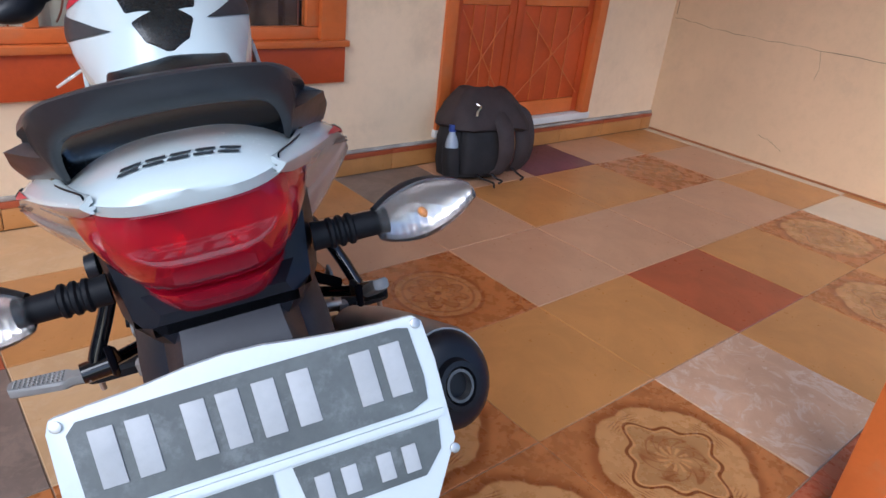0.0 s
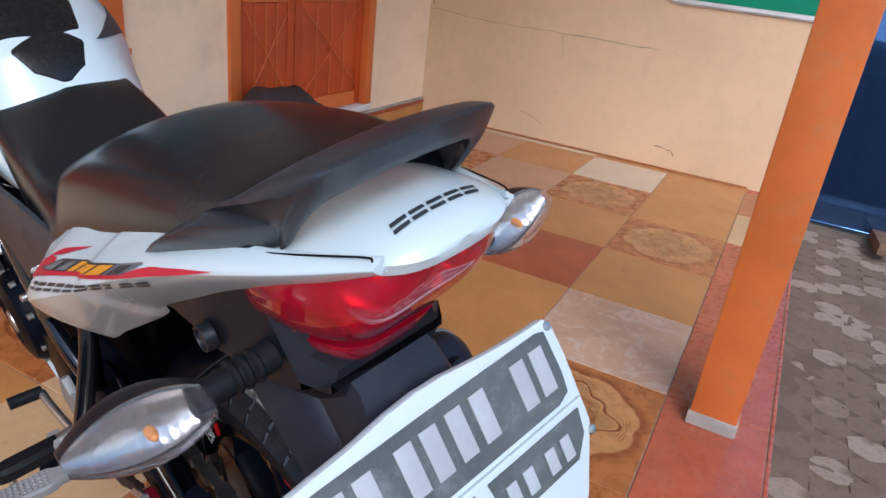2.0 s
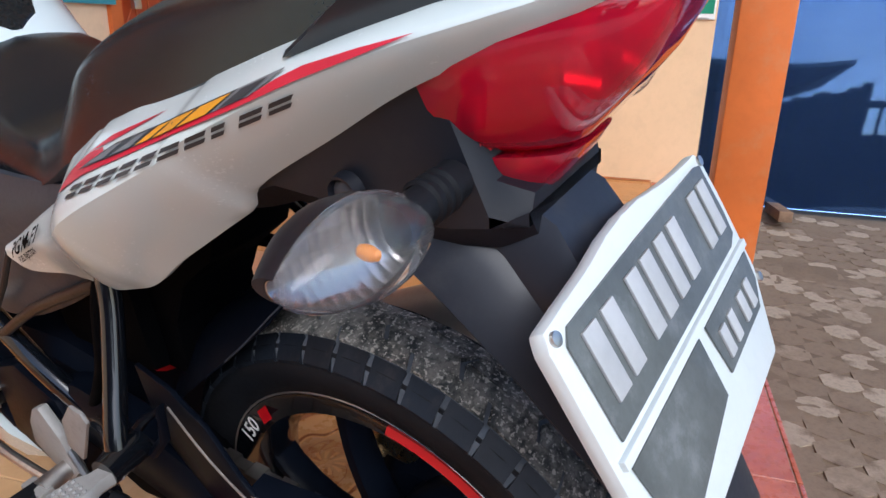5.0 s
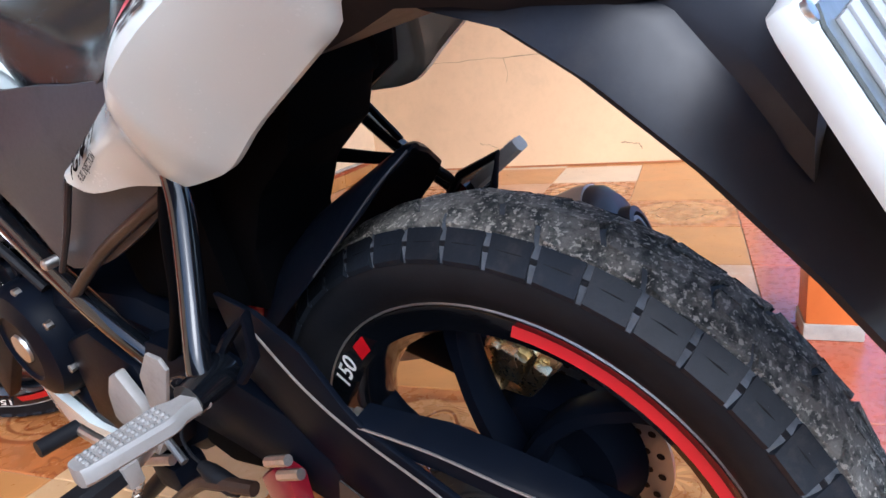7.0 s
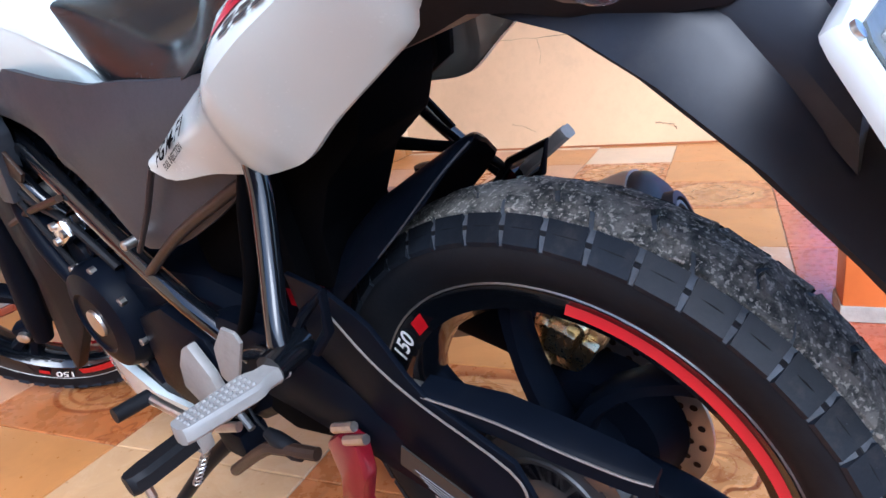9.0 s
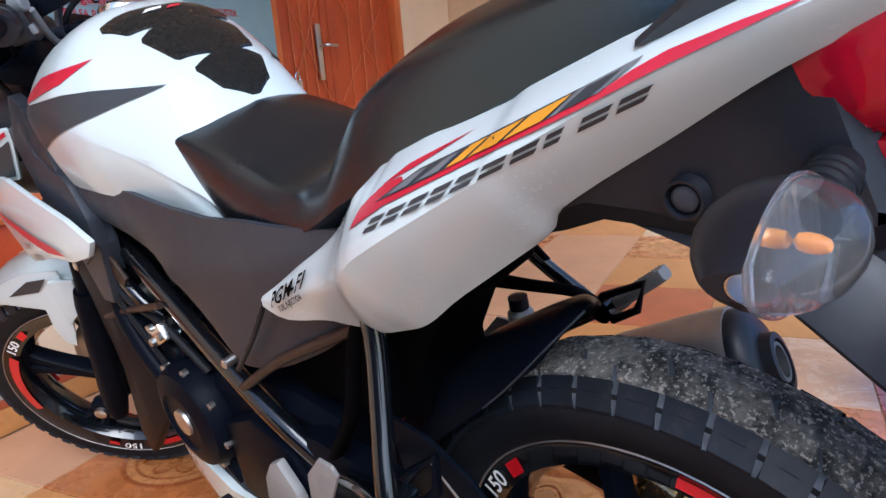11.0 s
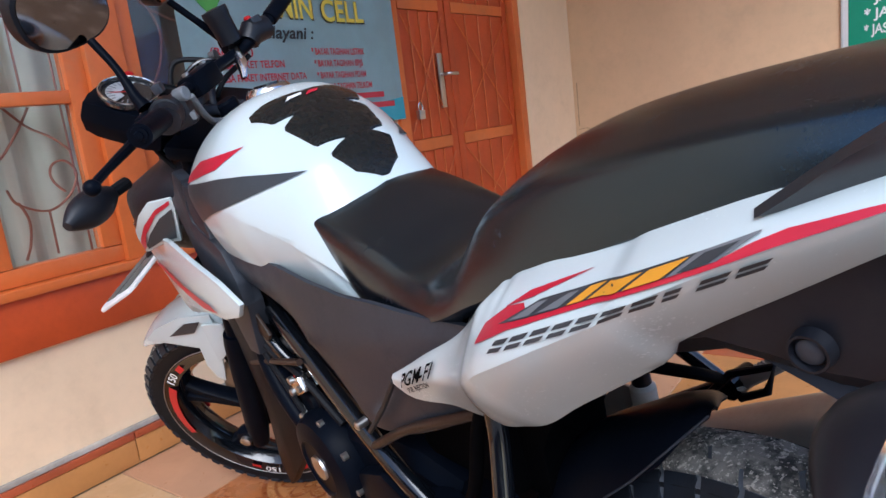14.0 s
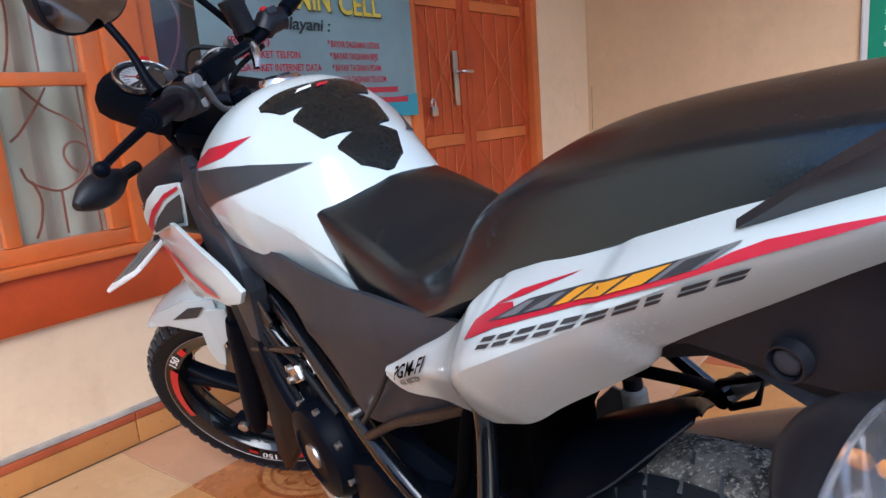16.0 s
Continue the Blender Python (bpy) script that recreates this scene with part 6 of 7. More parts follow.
# ---- wheels ----
def wheel(name, c, r_tyre, w_tyre, r_rim, holder, spokes, front=False):
    cx, cy, cz = c
    h = w_tyre / 2
    rim = part(name, turned([(-0.036, r_rim - 0.022), (-0.040, r_rim), (-0.043, r_rim + 0.006), (-0.040, r_rim + 0.008), (-0.034, r_rim - 0.002), (-0.02, r_rim - 0.018), (0.02, r_rim - 0.018), (0.034, r_rim - 0.002), (0.040, r_rim + 0.008), (0.043, r_rim + 0.006), (0.040, r_rim), (0.036, r_rim - 0.022), (0.012, r_rim - 0.036), (-0.012, r_rim - 0.036), (-0.036, r_rim - 0.022)], c, 72, "x", ends=False), "gloss", holder, "satin black cast wheel")
    prof = [(-0.036, r_rim + 0.002), (-h * 0.92, r_rim + 0.02), (-h, r_rim + 0.042), (-h * 0.96, r_tyre - 0.030), (-h * 0.8, r_tyre - 0.014), (-h * 0.45, r_tyre - 0.005), (0, r_tyre - 0.002)]
    prof = prof + [(-a, b) for a, b in prof[-2::-1]]
    tyre = part("tyre", turned(prof, c, 96, "x", ends=False), "rubber", rim, "black rubber tyre with dusty block tread")
    groove = [(u * h, float(np.interp(abs(u), (0, 0.45, 0.8, 0.96), (r_tyre - 0.002, r_tyre - 0.005, r_tyre - 0.014, r_tyre - 0.030))) + 0.0008) for u in np.linspace(-0.95, 0.95, 21)]
    part("tread_groove", turned(groove, c, 96, "x", ends=False), "groove", tyre, "dusty grey tread grooves")
    blocks = bmesh.new()
    lugs = bmesh.new()
    n = 46 if not front else 50

    def lug(bm, a0, a1, u0, u1, hh, skew):
        vs = []
        for lift in (0, 1):
            for a, u in ((a0, u0), (a1, u0), (a1, u1), (a0, u1)):
                t = u * h
                rr = float(np.interp(abs(u), (0, 0.45, 0.8, 0.96, 1.0), (r_tyre - 0.002, r_tyre - 0.005, r_tyre - 0.014, r_tyre - 0.030, r_tyre - 0.045)))
                k = 0.95 if lift else 1.0
                am = (a0 + a1) / 2
                aa = am + (a - am) * k + skew * abs(u)
                out = hh * lift - (0.003 if not lift else 0)
                nx = 0.75 if abs(u) > 0.7 else 0.2 * abs(u)
                vs.append(bm.verts.new((cx + t + math.copysign(nx * out, u), cy + (rr + out * (1 - 0.5 * nx)) * math.cos(aa), cz + (rr + out * (1 - 0.5 * nx)) * math.sin(aa))))
        for f in ((4, 5, 6, 7), (0, 1, 5, 4), (1, 2, 6, 5), (2, 3, 7, 6), (3, 0, 4, 7)):
            bm.faces.new([vs[i] for i in f])

    for k in range(n):
        a0, da = 2 * math.pi * k / n, 2 * math.pi / n
        for s in (-1, 1):
            lug(lugs, a0 + (0.16 if front else 0.05) * da, a0 + (0.84 if front else 0.95) * da, s * 0.635, s * 0.93, 0.0078 if front else 0.0046, 0.04)
            if k % 2 == 0:
                lug(blocks, a0 + 0.02 * da, a0 + 1.94 * da, s * 0.015, s * 0.29, 0.0060, 0.10)
                lug(blocks, a0 + 0.80 * da, a0 + 2.74 * da, s * 0.305, s * 0.585, 0.0062, 0.08)
    tagged(part("centre_tread", blocks, "tread", tyre, "dusty centre tread blocks", smooth=False), kind="stuff")
    tagged(part("shoulder_tread", lugs, "lug", tyre, "clean black shoulder blocks", smooth=False), kind="stuff")
    part("hub", turned([(-0.055, 0.012), (-0.055, 0.028), (-0.045, 0.036), (-0.02, 0.040), (0.02, 0.040), (0.045, 0.036), (0.055, 0.028), (0.055, 0.012)], c, 32, "x"), "satin", rim)
    for k in range(spokes):
        a = 2 * math.pi * k / spokes + (0.55 if front else 1.83)
        for d in (-0.50, 0.50) if not front else (-0.16, 0.16):
            rings = []
            for t in np.linspace(0, 1, 7):
                rr = 0.030 + (r_rim - 0.052) * t
                aa = a + (d * 0.7 * t if front else (-0.81 + 0.30 * t if d < 0 else -0.14 + 0.70 * t))
                wv = (0.013 if front else 0.0115) - 0.002 * t + 0.006 * max(0, t - 0.8) * 5
                xv = 0.021 - 0.004 * t
                p = Vector((cx, cy + rr * math.cos(aa), cz + rr * math.sin(aa)))
                tv = Vector((0, -math.sin(aa), math.cos(aa)))
                rings.append([p + Vector((xv * qx, 0, 0)) + tv * (wv * qt) for qx, qt in ((-1, -0.6), (-0.6, -1), (0.6, -1), (1, -0.6), (1, 0.6), (0.6, 1), (-0.6, 1), (-1, 0.6))])
            part("spoke", loft(rings), "satin", rim)

    # silver ring draws the sky highlight along the black lip
    for sx in (-1, 1):
        part("rim_edge", turned([(sx * 0.0425, r_rim + 0.0072), (sx * 0.0438, r_rim + 0.0086), (sx * 0.0425, r_rim + 0.0098)], c, 72, "x", ends=False), "muffler", rim, "thin bright ring for the sky glint on the black rim lip")

    def ring_piece(a0, a1, mat, r0, r1, label=""):
        for s in (-1, 1):
            bm = bmesh.new()
            m = 14
            v0 = [bm.verts.new((cx + s * 0.0432, cy + r0 * math.cos(a0 + (a1 - a0) * k / m), cz + r0 * math.sin(a0 + (a1 - a0) * k / m))) for k in range(m + 1)]
            v1 = [bm.verts.new((cx + s * 0.0395, cy + r1 * math.cos(a0 + (a1 - a0) * k / m), cz + r1 * math.sin(a0 + (a1 - a0) * k / m))) for k in range(m + 1)]
            for k in range(m):
                bm.faces.new((v0[k], v0[k + 1], v1[k + 1], v1[k]))
            part("rim_decal", bm, mat, rim, label)

    for k in range(2 if not front else 3):
        a = k * math.pi + 0.36 if not front else k * 2.094 + 0.66
        ring_piece(a + 1.37, a + (2.45 if not front else 2.18), "red", r_rim - (0.0105 if not front else 0.0235), r_rim - 0.002, "red rim tape")
        ring_piece(a + 0.42, a + 0.53, "red", r_rim - 0.0160, r_rim + 0.004)
        for s in (-1, 1):
            def curve(u, v, s=s, a=a):
                rr, aa = r_rim - 0.0150 + v, a + 0.17 + u / r_rim
                if s > 0:
                    aa = a + 0.36 - u / r_rim
                return (cx + s * 0.0428, cy + rr * math.cos(aa), cz + rr * math.sin(aa))
            written("150", 0.026, curve, 0.042, 0.1, "ink_white", rim)
    return rim


rear = wheel("rear_wheel", AX, RW, 0.112, 0.222, bike, 3)
part("brake_disc", turned([(0.066, 0.062), (0.066, 0.112), (0.0705, 0.112), (0.0705, 0.062), (0.066, 0.062)], AX, 56, "x", ends=False), "steel", rear)
disc_holes = bmesh.new()
for k in range(24):
    a = 2 * math.pi * k / 24
    for rr in (0.075, 0.088, 0.101):
        aa = a + rr * 4
        turned([(0.0655, 0.0001), (0.0655, 0.0042)], (0, AX[1] + rr * math.cos(aa), AX[2] + rr * math.sin(aa)), 8, "x", disc_holes, ends=True)
tagged(part("disc_drilling", disc_holes, "rust", rear, smooth=False), kind="stuff")
part("disc_carrier", turned([(0.020, 0.03), (0.030, 0.070), (0.055, 0.080), (0.064, 0.088), (0.0715, 0.088), (0.073, 0.03)], AX, 40, "x", ends=False), "satin", rear)
rings = [[], []]
for k in range(78):
    a = 2 * math.pi * k / 78
    rr = 0.088 if k % 2 else 0.081
    for j, x in enumerate((-0.072, -0.066)):
        rings[j].append((x, AX[1] + rr * math.cos(a), AX[2] + rr * math.sin(a)))
part("sprocket", loft(rings), "dark_steel", rear)
part("sprocket_plate", turned([(-0.0675, 0.084), (-0.0735, 0.082), (-0.0735, 0.066), (-0.0700, 0.064), (-0.0700, 0.056), (-0.0745, 0.054), (-0.0745, 0.02)], AX, 48, "x", ends=False), "dark_steel", rear, "worn steel sprocket plate")
part("sprocket_hub", turned([(-0.05, 0.055), (-0.070, 0.055), (-0.0745, 0.05), (-0.0745, 0.03)], AX, 32, "x", ends=False), "satin", rear)
chain = bmesh.new()
cpath = []
for k in range(15):
    a = math.pi / 2 + math.pi * k / 14
    cpath.append((AX[1] + 0.086 * math.cos(a), AX[2] + 0.086 * math.sin(a)))
cpath = [(0.47 - (0.47 - AX[1]) * k / 22, 0.40 + (AX[2] + 0.086 - 0.40) * k / 22) for k in range(22)] + cpath + [(AX[1] + (0.47 - AX[1]) * k / 22, AX[2] - 0.086 + (0.345 - AX[2] + 0.086) * k / 22) for k in range(1, 23)]
for k in range(len(cpath) - 1):
    (a, b), (c, d) = cpath[k], cpath[k + 1]
    ang = math.degrees(math.atan2(d - b, c - a))
    add_box(chain, (-0.069, (a + c) / 2, (b + d) / 2), (0.020 if k % 2 else 0.013, math.hypot(c - a, d - b) * 0.94, 0.0165), pose(0, 0, 0, ang))
part("drive_chain", chain, "steel", bike)
cal = part("brake_caliper", prism([(-0.012, 0.372), (0.033, 0.378), (0.040, 0.41), (0.034, 0.438), (0.008, 0.454), (-0.017, 0.452), (-0.042, 0.434), (-0.040, 0.408), (-0.024, 0.395)], lambda u, v, w: (0.036 + w, u, v), 0.055, bevel=0.010), "gold", bike, "gold rear brake caliper")
part("caliper_bridge", add_box(bmesh.new(), (0.030, -0.004, 0.424), (0.022, 0.030, 0.034), pose(0, 0, 0, 24), 0.005), "gold", cal)
part("caliper_lug", add_box(bmesh.new(), (0.028, 0.024, 0.402), (0.016, 0.022, 0.030), pose(0, 0, 0, -18), 0.004), "gold", cal)
part("caliper_lug", add_box(bmesh.new(), (0.030, -0.030, 0.415), (0.014, 0.018, 0.022), pose(0, 0, 0, 30), 0.004), "gold", cal)
for y, z in ((0.018, 0.43), (-0.022, 0.437)):
    part("caliper_bolt", turned([(0.028, 0.001), (0.028, 0.010), (0.038, 0.012)], (0, y, z), 12, "x"), "gold", cal)

# ---- swing arm, hugger ----
def arm(s, x):
    rings = []
    for y, zc, hh, w in ((0.43, 0.415, 0.038, 0.018), (0.36, 0.425, 0.048, 0.02), (0.26, 0.412, 0.052, 0.02), (0.14, 0.378, 0.046, 0.019), (0.04, 0.338, 0.036, 0.017), (-0.03, 0.307, 0.028, 0.016), (-0.09, 0.288, 0.022, 0.014)):
        rings.append([(s * (x + w * a), y, zc + hh * b) for a, b in ((-1, -0.8), (-0.7, -1), (0.7, -1), (1, -0.8), (1, 0.8), (0.7, 1), (-0.7, 1), (-1, 0.8))])
    return loft(rings)


sw = part("swing_arm", arm(-1, 0.108), "satin", bike, "black box section swing arm")
part("swing_arm_leg", arm(1, 0.108), "satin", sw)
for s in (-1, 1):
    part("axle_nut", turned([(s * 0.118, 0.016), (s * 0.136, 0.016), (s * 0.138, 0.012), (s * 0.142, 0.009)], AX, 6, "x"), "steel", sw)
side_plate = [(0.205, 0.555), (0.145, 0.548), (0.105, 0.530), (0.092, 0.521), (0.078, 0.500), (0.062, 0.474), (0.046, 0.456), (-0.040, 0.411), (-0.060, 0.36), (-0.060, 0.30), (-0.035, 0.268), (0.04, 0.325), (0.12, 0.405), (0.20, 0.465)]
guard2 = part("chain_guard", prism(side_plate, lambda u, v, w: (-0.128 + w + 0.10 * max(0, u - 0.10), u, v), 0.006, bevel=0.002), "satin", bike, "black chain guard with a raised edge")
# raised lip in silver, so the highlight along it is in its colour
part("guard_lip", tube([(-0.131, 0.141, 0.534), (-0.131, 0.10, 0.486), (-0.131, 0.051, 0.450), (-0.131, -0.036, 0.405), (-0.131, -0.050, 0.365), (-0.131, -0.052, 0.302)], 0.0013, 6, soft=4), "muffler", guard2)
rings = []
for y, z, x0, x1 in ((0.055, 0.460, -0.126, -0.104), (0.02, 0.455, -0.123, -0.098), (-0.02, 0.450, -0.120, -0.090), (-0.08, 0.431, -0.112, -0.082), (-0.125, 0.412, -0.100, -0.074), (-0.145, 0.400, -0.090, -0.074)):
    rings.append([(x0, y, z - 0.022), (x0, y, z - 0.003), (x0 + 0.004, y, z), (x1, y, z + 0.002), (x1, y, z - 0.003), (x0 + 0.008, y, z - 0.006), (x0 + 0.004, y, z - 0.022)])
part("guard_top", loft(rings), "satin", guard2)
# silver line painted in for the highlight on the guard's top edge
part("guard_edge", tube([(-0.127, 0.050, 0.455), (-0.121, -0.02, 0.446), (-0.113, -0.08, 0.427), (-0.101, -0.125, 0.408), (-0.091, -0.144, 0.397)], 0.0013, 6, soft=4), "muffler", guard2)
rings = []
for y, xc, zc, w, drop in ((0.012, -0.020, 0.662, 0.006, 0.004), (0.025, -0.016, 0.660, 0.028, 0.014), (0.045, -0.006, 0.650, 0.056, 0.030), (0.075, 0, 0.634, 0.070, 0.040), (0.11, 0, 0.615, 0.075, 0.052), (0.155, 0, 0.590, 0.077, 0.064), (0.20, 0, 0.556, 0.077, 0.068), (0.245, 0, 0.510, 0.074, 0.066), (0.275, 0, 0.455, 0.070, 0.055)):
    top = [(xc + u * w, y, zc - drop * abs(u) ** 2.4) for u in np.linspace(-1, 1, 11)]
    rings.append(top + [(x, y + 0.002, z - 0.004) for x, y, z in top[::-1]])
# grey line stands in for the highlight on the hugger's bevelled edge
part("hugger_edge", tube([(-0.030, 0.0115, 0.660), (-0.052, 0.035, 0.636), (-0.070, 0.075, 0.594), (-0.076, 0.11, 0.562)], 0.0011, 6, soft=4), "grey", bike)
part("hugger", loft(rings), "satin", bike, "gloss black rear hugger fender")
part("shock_absorber", tube([(0, 0.36, 0.43), (0, 0.32, 0.66)], 0.026, 14), "red", bike)

# ---- foot pegs and controls ----
def pillion_peg(s):
    hinge = part("pillion_peg_bracket", tube([side(s, (0.172, 0.128, 0.530)), side(s, (0.214, 0.121, 0.530))], [0.016, 0.0145], 12), "gloss", bike)
    loop = [side(s, (0.172, 0.150, 0.520)), side(s, (0.168, 0.118, 0.556)), side(s, (0.165, 0.085 if s < 0 else 0.062, 0.582)), side(s, (0.167, 0.092 if s < 0 else 0.075, 0.545)), side(s, (0.172, 0.112, 0.522))]
    part("hanger_loop", tube(loop, 0.0052, 8), "satin", hinge)
    d = Vector((1.0, 0.06, 0.07)).normalized() if s < 0 else Vector((0.05, -0.80, 0.60)).normalized()
    o = Vector((0.203, 0.118, 0.527)) if s < 0 else Vector((0.190, 0.128, 0.525))
    f = Vector((-0.06, 1.0, 0)).normalized() if s < 0 else Vector((1.0, 0.05, 0)).normalized()
    n = d.cross(f).normalized()
    rings = [[side(s, o + d * t + f * (w * a) + n * (0.0075 * b)) for a, b in ((-1, -0.5), (-0.7, -1), (0.7, -1), (1, -0.5), (1, 0.6), (0.85, 1), (-0.85, 1), (-1, 0.6))] for t, w in ((0.0, 0.009), (0.022, 0.010), (0.029, 0.0150), (0.036, 0.0165), (0.092, 0.0125), (0.097, 0.0105), (0.099, 0.006))]
    peg = part("pillion_peg", loft(rings), "cast_grey", hinge, "ribbed cast aluminium pillion foot peg")
    knobs = bmesh.new()
    for i in range(11):
        for j in range(4):
            c = o + d * (0.034 + i * 0.0057) + f * (-0.0090 + j * 0.0060) * (1.08 - 0.024 * i) + n * 0.0075
            r = bmesh.ops.create_uvsphere(knobs, u_segments=8, v_segments=5, radius=0.0021)
            bmesh.ops.translate(knobs, vec=side(s, c), verts=r["verts"])
    tagged(part("grip_studs", knobs, "cast_grey", peg), kind="stuff")


pillion_peg(-1)
pillion_peg(1)
for s in (-1, 1):
    hang = part("rider_peg_hanger", prism([(0.43, 0.43), (0.41, 0.44), (0.385, 0.40), (0.375, 0.345), (0.40, 0.32), (0.44, 0.335), (0.47, 0.36), (0.455, 0.40)], lambda u, v, w: (s * (0.152 - w), u, v), 0.014, bevel=0.004), "cast_grey", bike, "cast aluminium foot peg hanger")
    part("heel_plate", prism([(0.256, 0.488), (0.262, 0.500), (0.284, 0.502), (0.318, 0.468), (0.330, 0.425), (0.306, 0.412), (0.282, 0.448)], lambda u, v, w: (s * (0.158 + w), u, v), 0.005, bevel=0.002), "cast_grey", hang)
    p = tube([side(s, (0.150, 0.400, 0.345)), side(s, (0.188, 0.396, 0.342))], [0.012, 0.015], 12)
    part("peg_hinge", p, "alu", hang)
    pg = part("rider_peg", loft([[side(s, (x, 0.402 + w * a, 0.335 + 0.02 * (x - 0.18) + 0.013 * b)) for a, b in ((-1, -0.6), (-0.6, -1), (0.6, -1), (1, -0.6), (1, 0.6), (0.6, 1), (-0.6, 1), (-1, 0.6))] for x, w in ((0.182, 0.012), (0.19, 0.018), (0.262, 0.0185), (0.278, 0.015), (0.284, 0.008))]), "rubber", hang, "black rubber rider foot peg")
    part("peg_plate", prism([(0.378, 0.350), (0.384, 0.316), (0.424, 0.314), (0.428, 0.346)], lambda u, v, w: (s * (0.180 + w), u, v), 0.020, bevel=0.004), "cast_grey", hang)
    part("peg_feeler", tube([side(s, (0.266, 0.402, 0.325)), side(s, (0.266, 0.402, 0.302))], 0.0055, 8), "alu", hang)
part("gear_lever", tube([(-0.145, 0.385, 0.315), (-0.160, 0.44, 0.31), (-0.168, 0.51, 0.322), (-0.170, 0.555, 0.330)], 0.007, 10, soft=5), "alu", bike, "cast gear lever with black rubber toe")
part("toe_rubber", tube([(-0.168, 0.556, 0.330), (-0.220, 0.556, 0.336)], 0.011, 12), "rubber", bike)
part("linkage_rod", tube([(-0.14, 0.42, 0.40), (-0.155, 0.33, 0.34)], 0.005, 8), "dark_steel", bike)
part("stand_pivot", box(-0.145, 0.40, 0.245, -0.10, 0.46, 0.29, 0.008), "satin", bike)
part("side_stand", tube([(-0.130, 0.435, 0.272), (-0.150, 0.54, 0.185), (-0.176, 0.67, 0.062), (-0.180, 0.688, 0.045)], [0.012, 0.011, 0.010, 0.012], 12, soft=5), "satin", bike, "black steel side stand lowered to the floor")
part("stand_foot", prism([(-0.225, 0.665), (-0.155, 0.66), (-0.15, 0.71), (-0.215, 0.718)], lambda u, v, w: (u, v, 0.2034 * (-u) * 0 + (0.0035 + w) - 0.2035 * (u + 0.0)), 0.008, bevel=0.002), "satin", bike)
part("stand_lug", tube([(-0.150, 0.44, 0.222), (-0.150, 0.335, 0.300), (-0.146, 0.30, 0.312), (-0.135, 0.245, 0.315)], 0.0085, 10, soft=4), "rust", bike)
coil = [(-0.160 - 0.0003 * k + 0.006 * math.cos(k * 0.9), 0.47 + 0.006 * math.sin(k * 0.9) + 0.0008 * k, 0.262 - 0.0012 * k) for k in range(64)]
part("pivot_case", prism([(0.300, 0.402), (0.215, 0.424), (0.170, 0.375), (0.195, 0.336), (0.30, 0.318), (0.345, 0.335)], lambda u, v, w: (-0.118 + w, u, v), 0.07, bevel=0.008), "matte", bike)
part("stand_switch", tube([(-0.142, 0.325, 0.326), (-0.142, 0.310, 0.320), (-0.140, 0.280, 0.309), (-0.138, 0.270, 0.305)], [0.007, 0.011, 0.011, 0.008], 12), "rubber", bike, "small black stand switch")
part("switch_wire", tube([(-0.142, 0.325, 0.328), (-0.144, 0.335, 0.345), (-0.138, 0.345, 0.365), (-0.120, 0.335, 0.385)], 0.0022, 6, soft=5), "rubber", bike)
part("stand_spring", tube(coil, 0.0016, 5), "steel", bike)
redb = part("chain_slider", prism([(0.190, 0.368), (0.165, 0.388), (0.140, 0.380), (0.146, 0.33), (0.168, 0.28), (0.150, 0.20), (0.180, 0.18), (0.212, 0.25), (0.188, 0.32)], lambda u, v, w: (-0.152 + w, u, v), 0.022, bevel=0.005), "wine_red", bike, "red enamelled chain guide bracket")
for k in range(2):
    part("hose_band", tube([(-0.154, 0.160 - 0.012 * k, 0.402 - 0.012 * k), (-0.151, 0.130 - 0.012 * k, 0.412 - 0.012 * k)], 0.0055, 8), "alu", redb)
part("warning_plate", prism([(0.10, 0.36), (-0.04, 0.30), (-0.045, 0.325), (0.09, 0.388)], lambda u, v, w: (-0.1335 - w, u, v), 0.0015), "ink_black", bike)
for k in range(4):
    part("text_bar", prism([(0.080 - 0.004 * k, 0.360 - 0.0058 * k), (0.006, 0.3285 - 0.0058 * k), (0.006, 0.3297 - 0.0058 * k), (0.080 - 0.004 * k, 0.3612 - 0.0058 * k)], lambda u, v, w: (-0.1352 - w, u, v), 0.0006), "grey_decal", bike)
part("red_reflector", turned([(-0.129, 0.007), (-0.135, 0.0065), (-0.136, 0.001)], (0, 0.035, 0.318), 18, "x"), "red_lens", sw)

# ---- everything that steers ----
A0, AD = Vector((0, 0.925, 0.88)), Vector((0, -0.43, 0.903)).normalized()
STEER = Matrix.Translation(A0) @ Matrix.Rotation(radians(40), 4, AD) @ Matrix.Translation(-A0)
FA = (0, 1.277, 0.291)


def front_part(name, bm, mat, label="", angle=35):
    ob = part(name, bm, mat, bike, label, angle=angle)
    ob.matrix_local = STEER
    return ob


fw = wheel("front_wheel", FA, 0.288, 0.086, 0.222, bike, 5, True)
fw.matrix_local = STEER
part("brake_disc", turned([(0.058, 0.07), (0.058, 0.128), (0.062, 0.128), (0.062, 0.07), (0.058, 0.07)], FA, 56, "x", ends=False), "steel", fw)
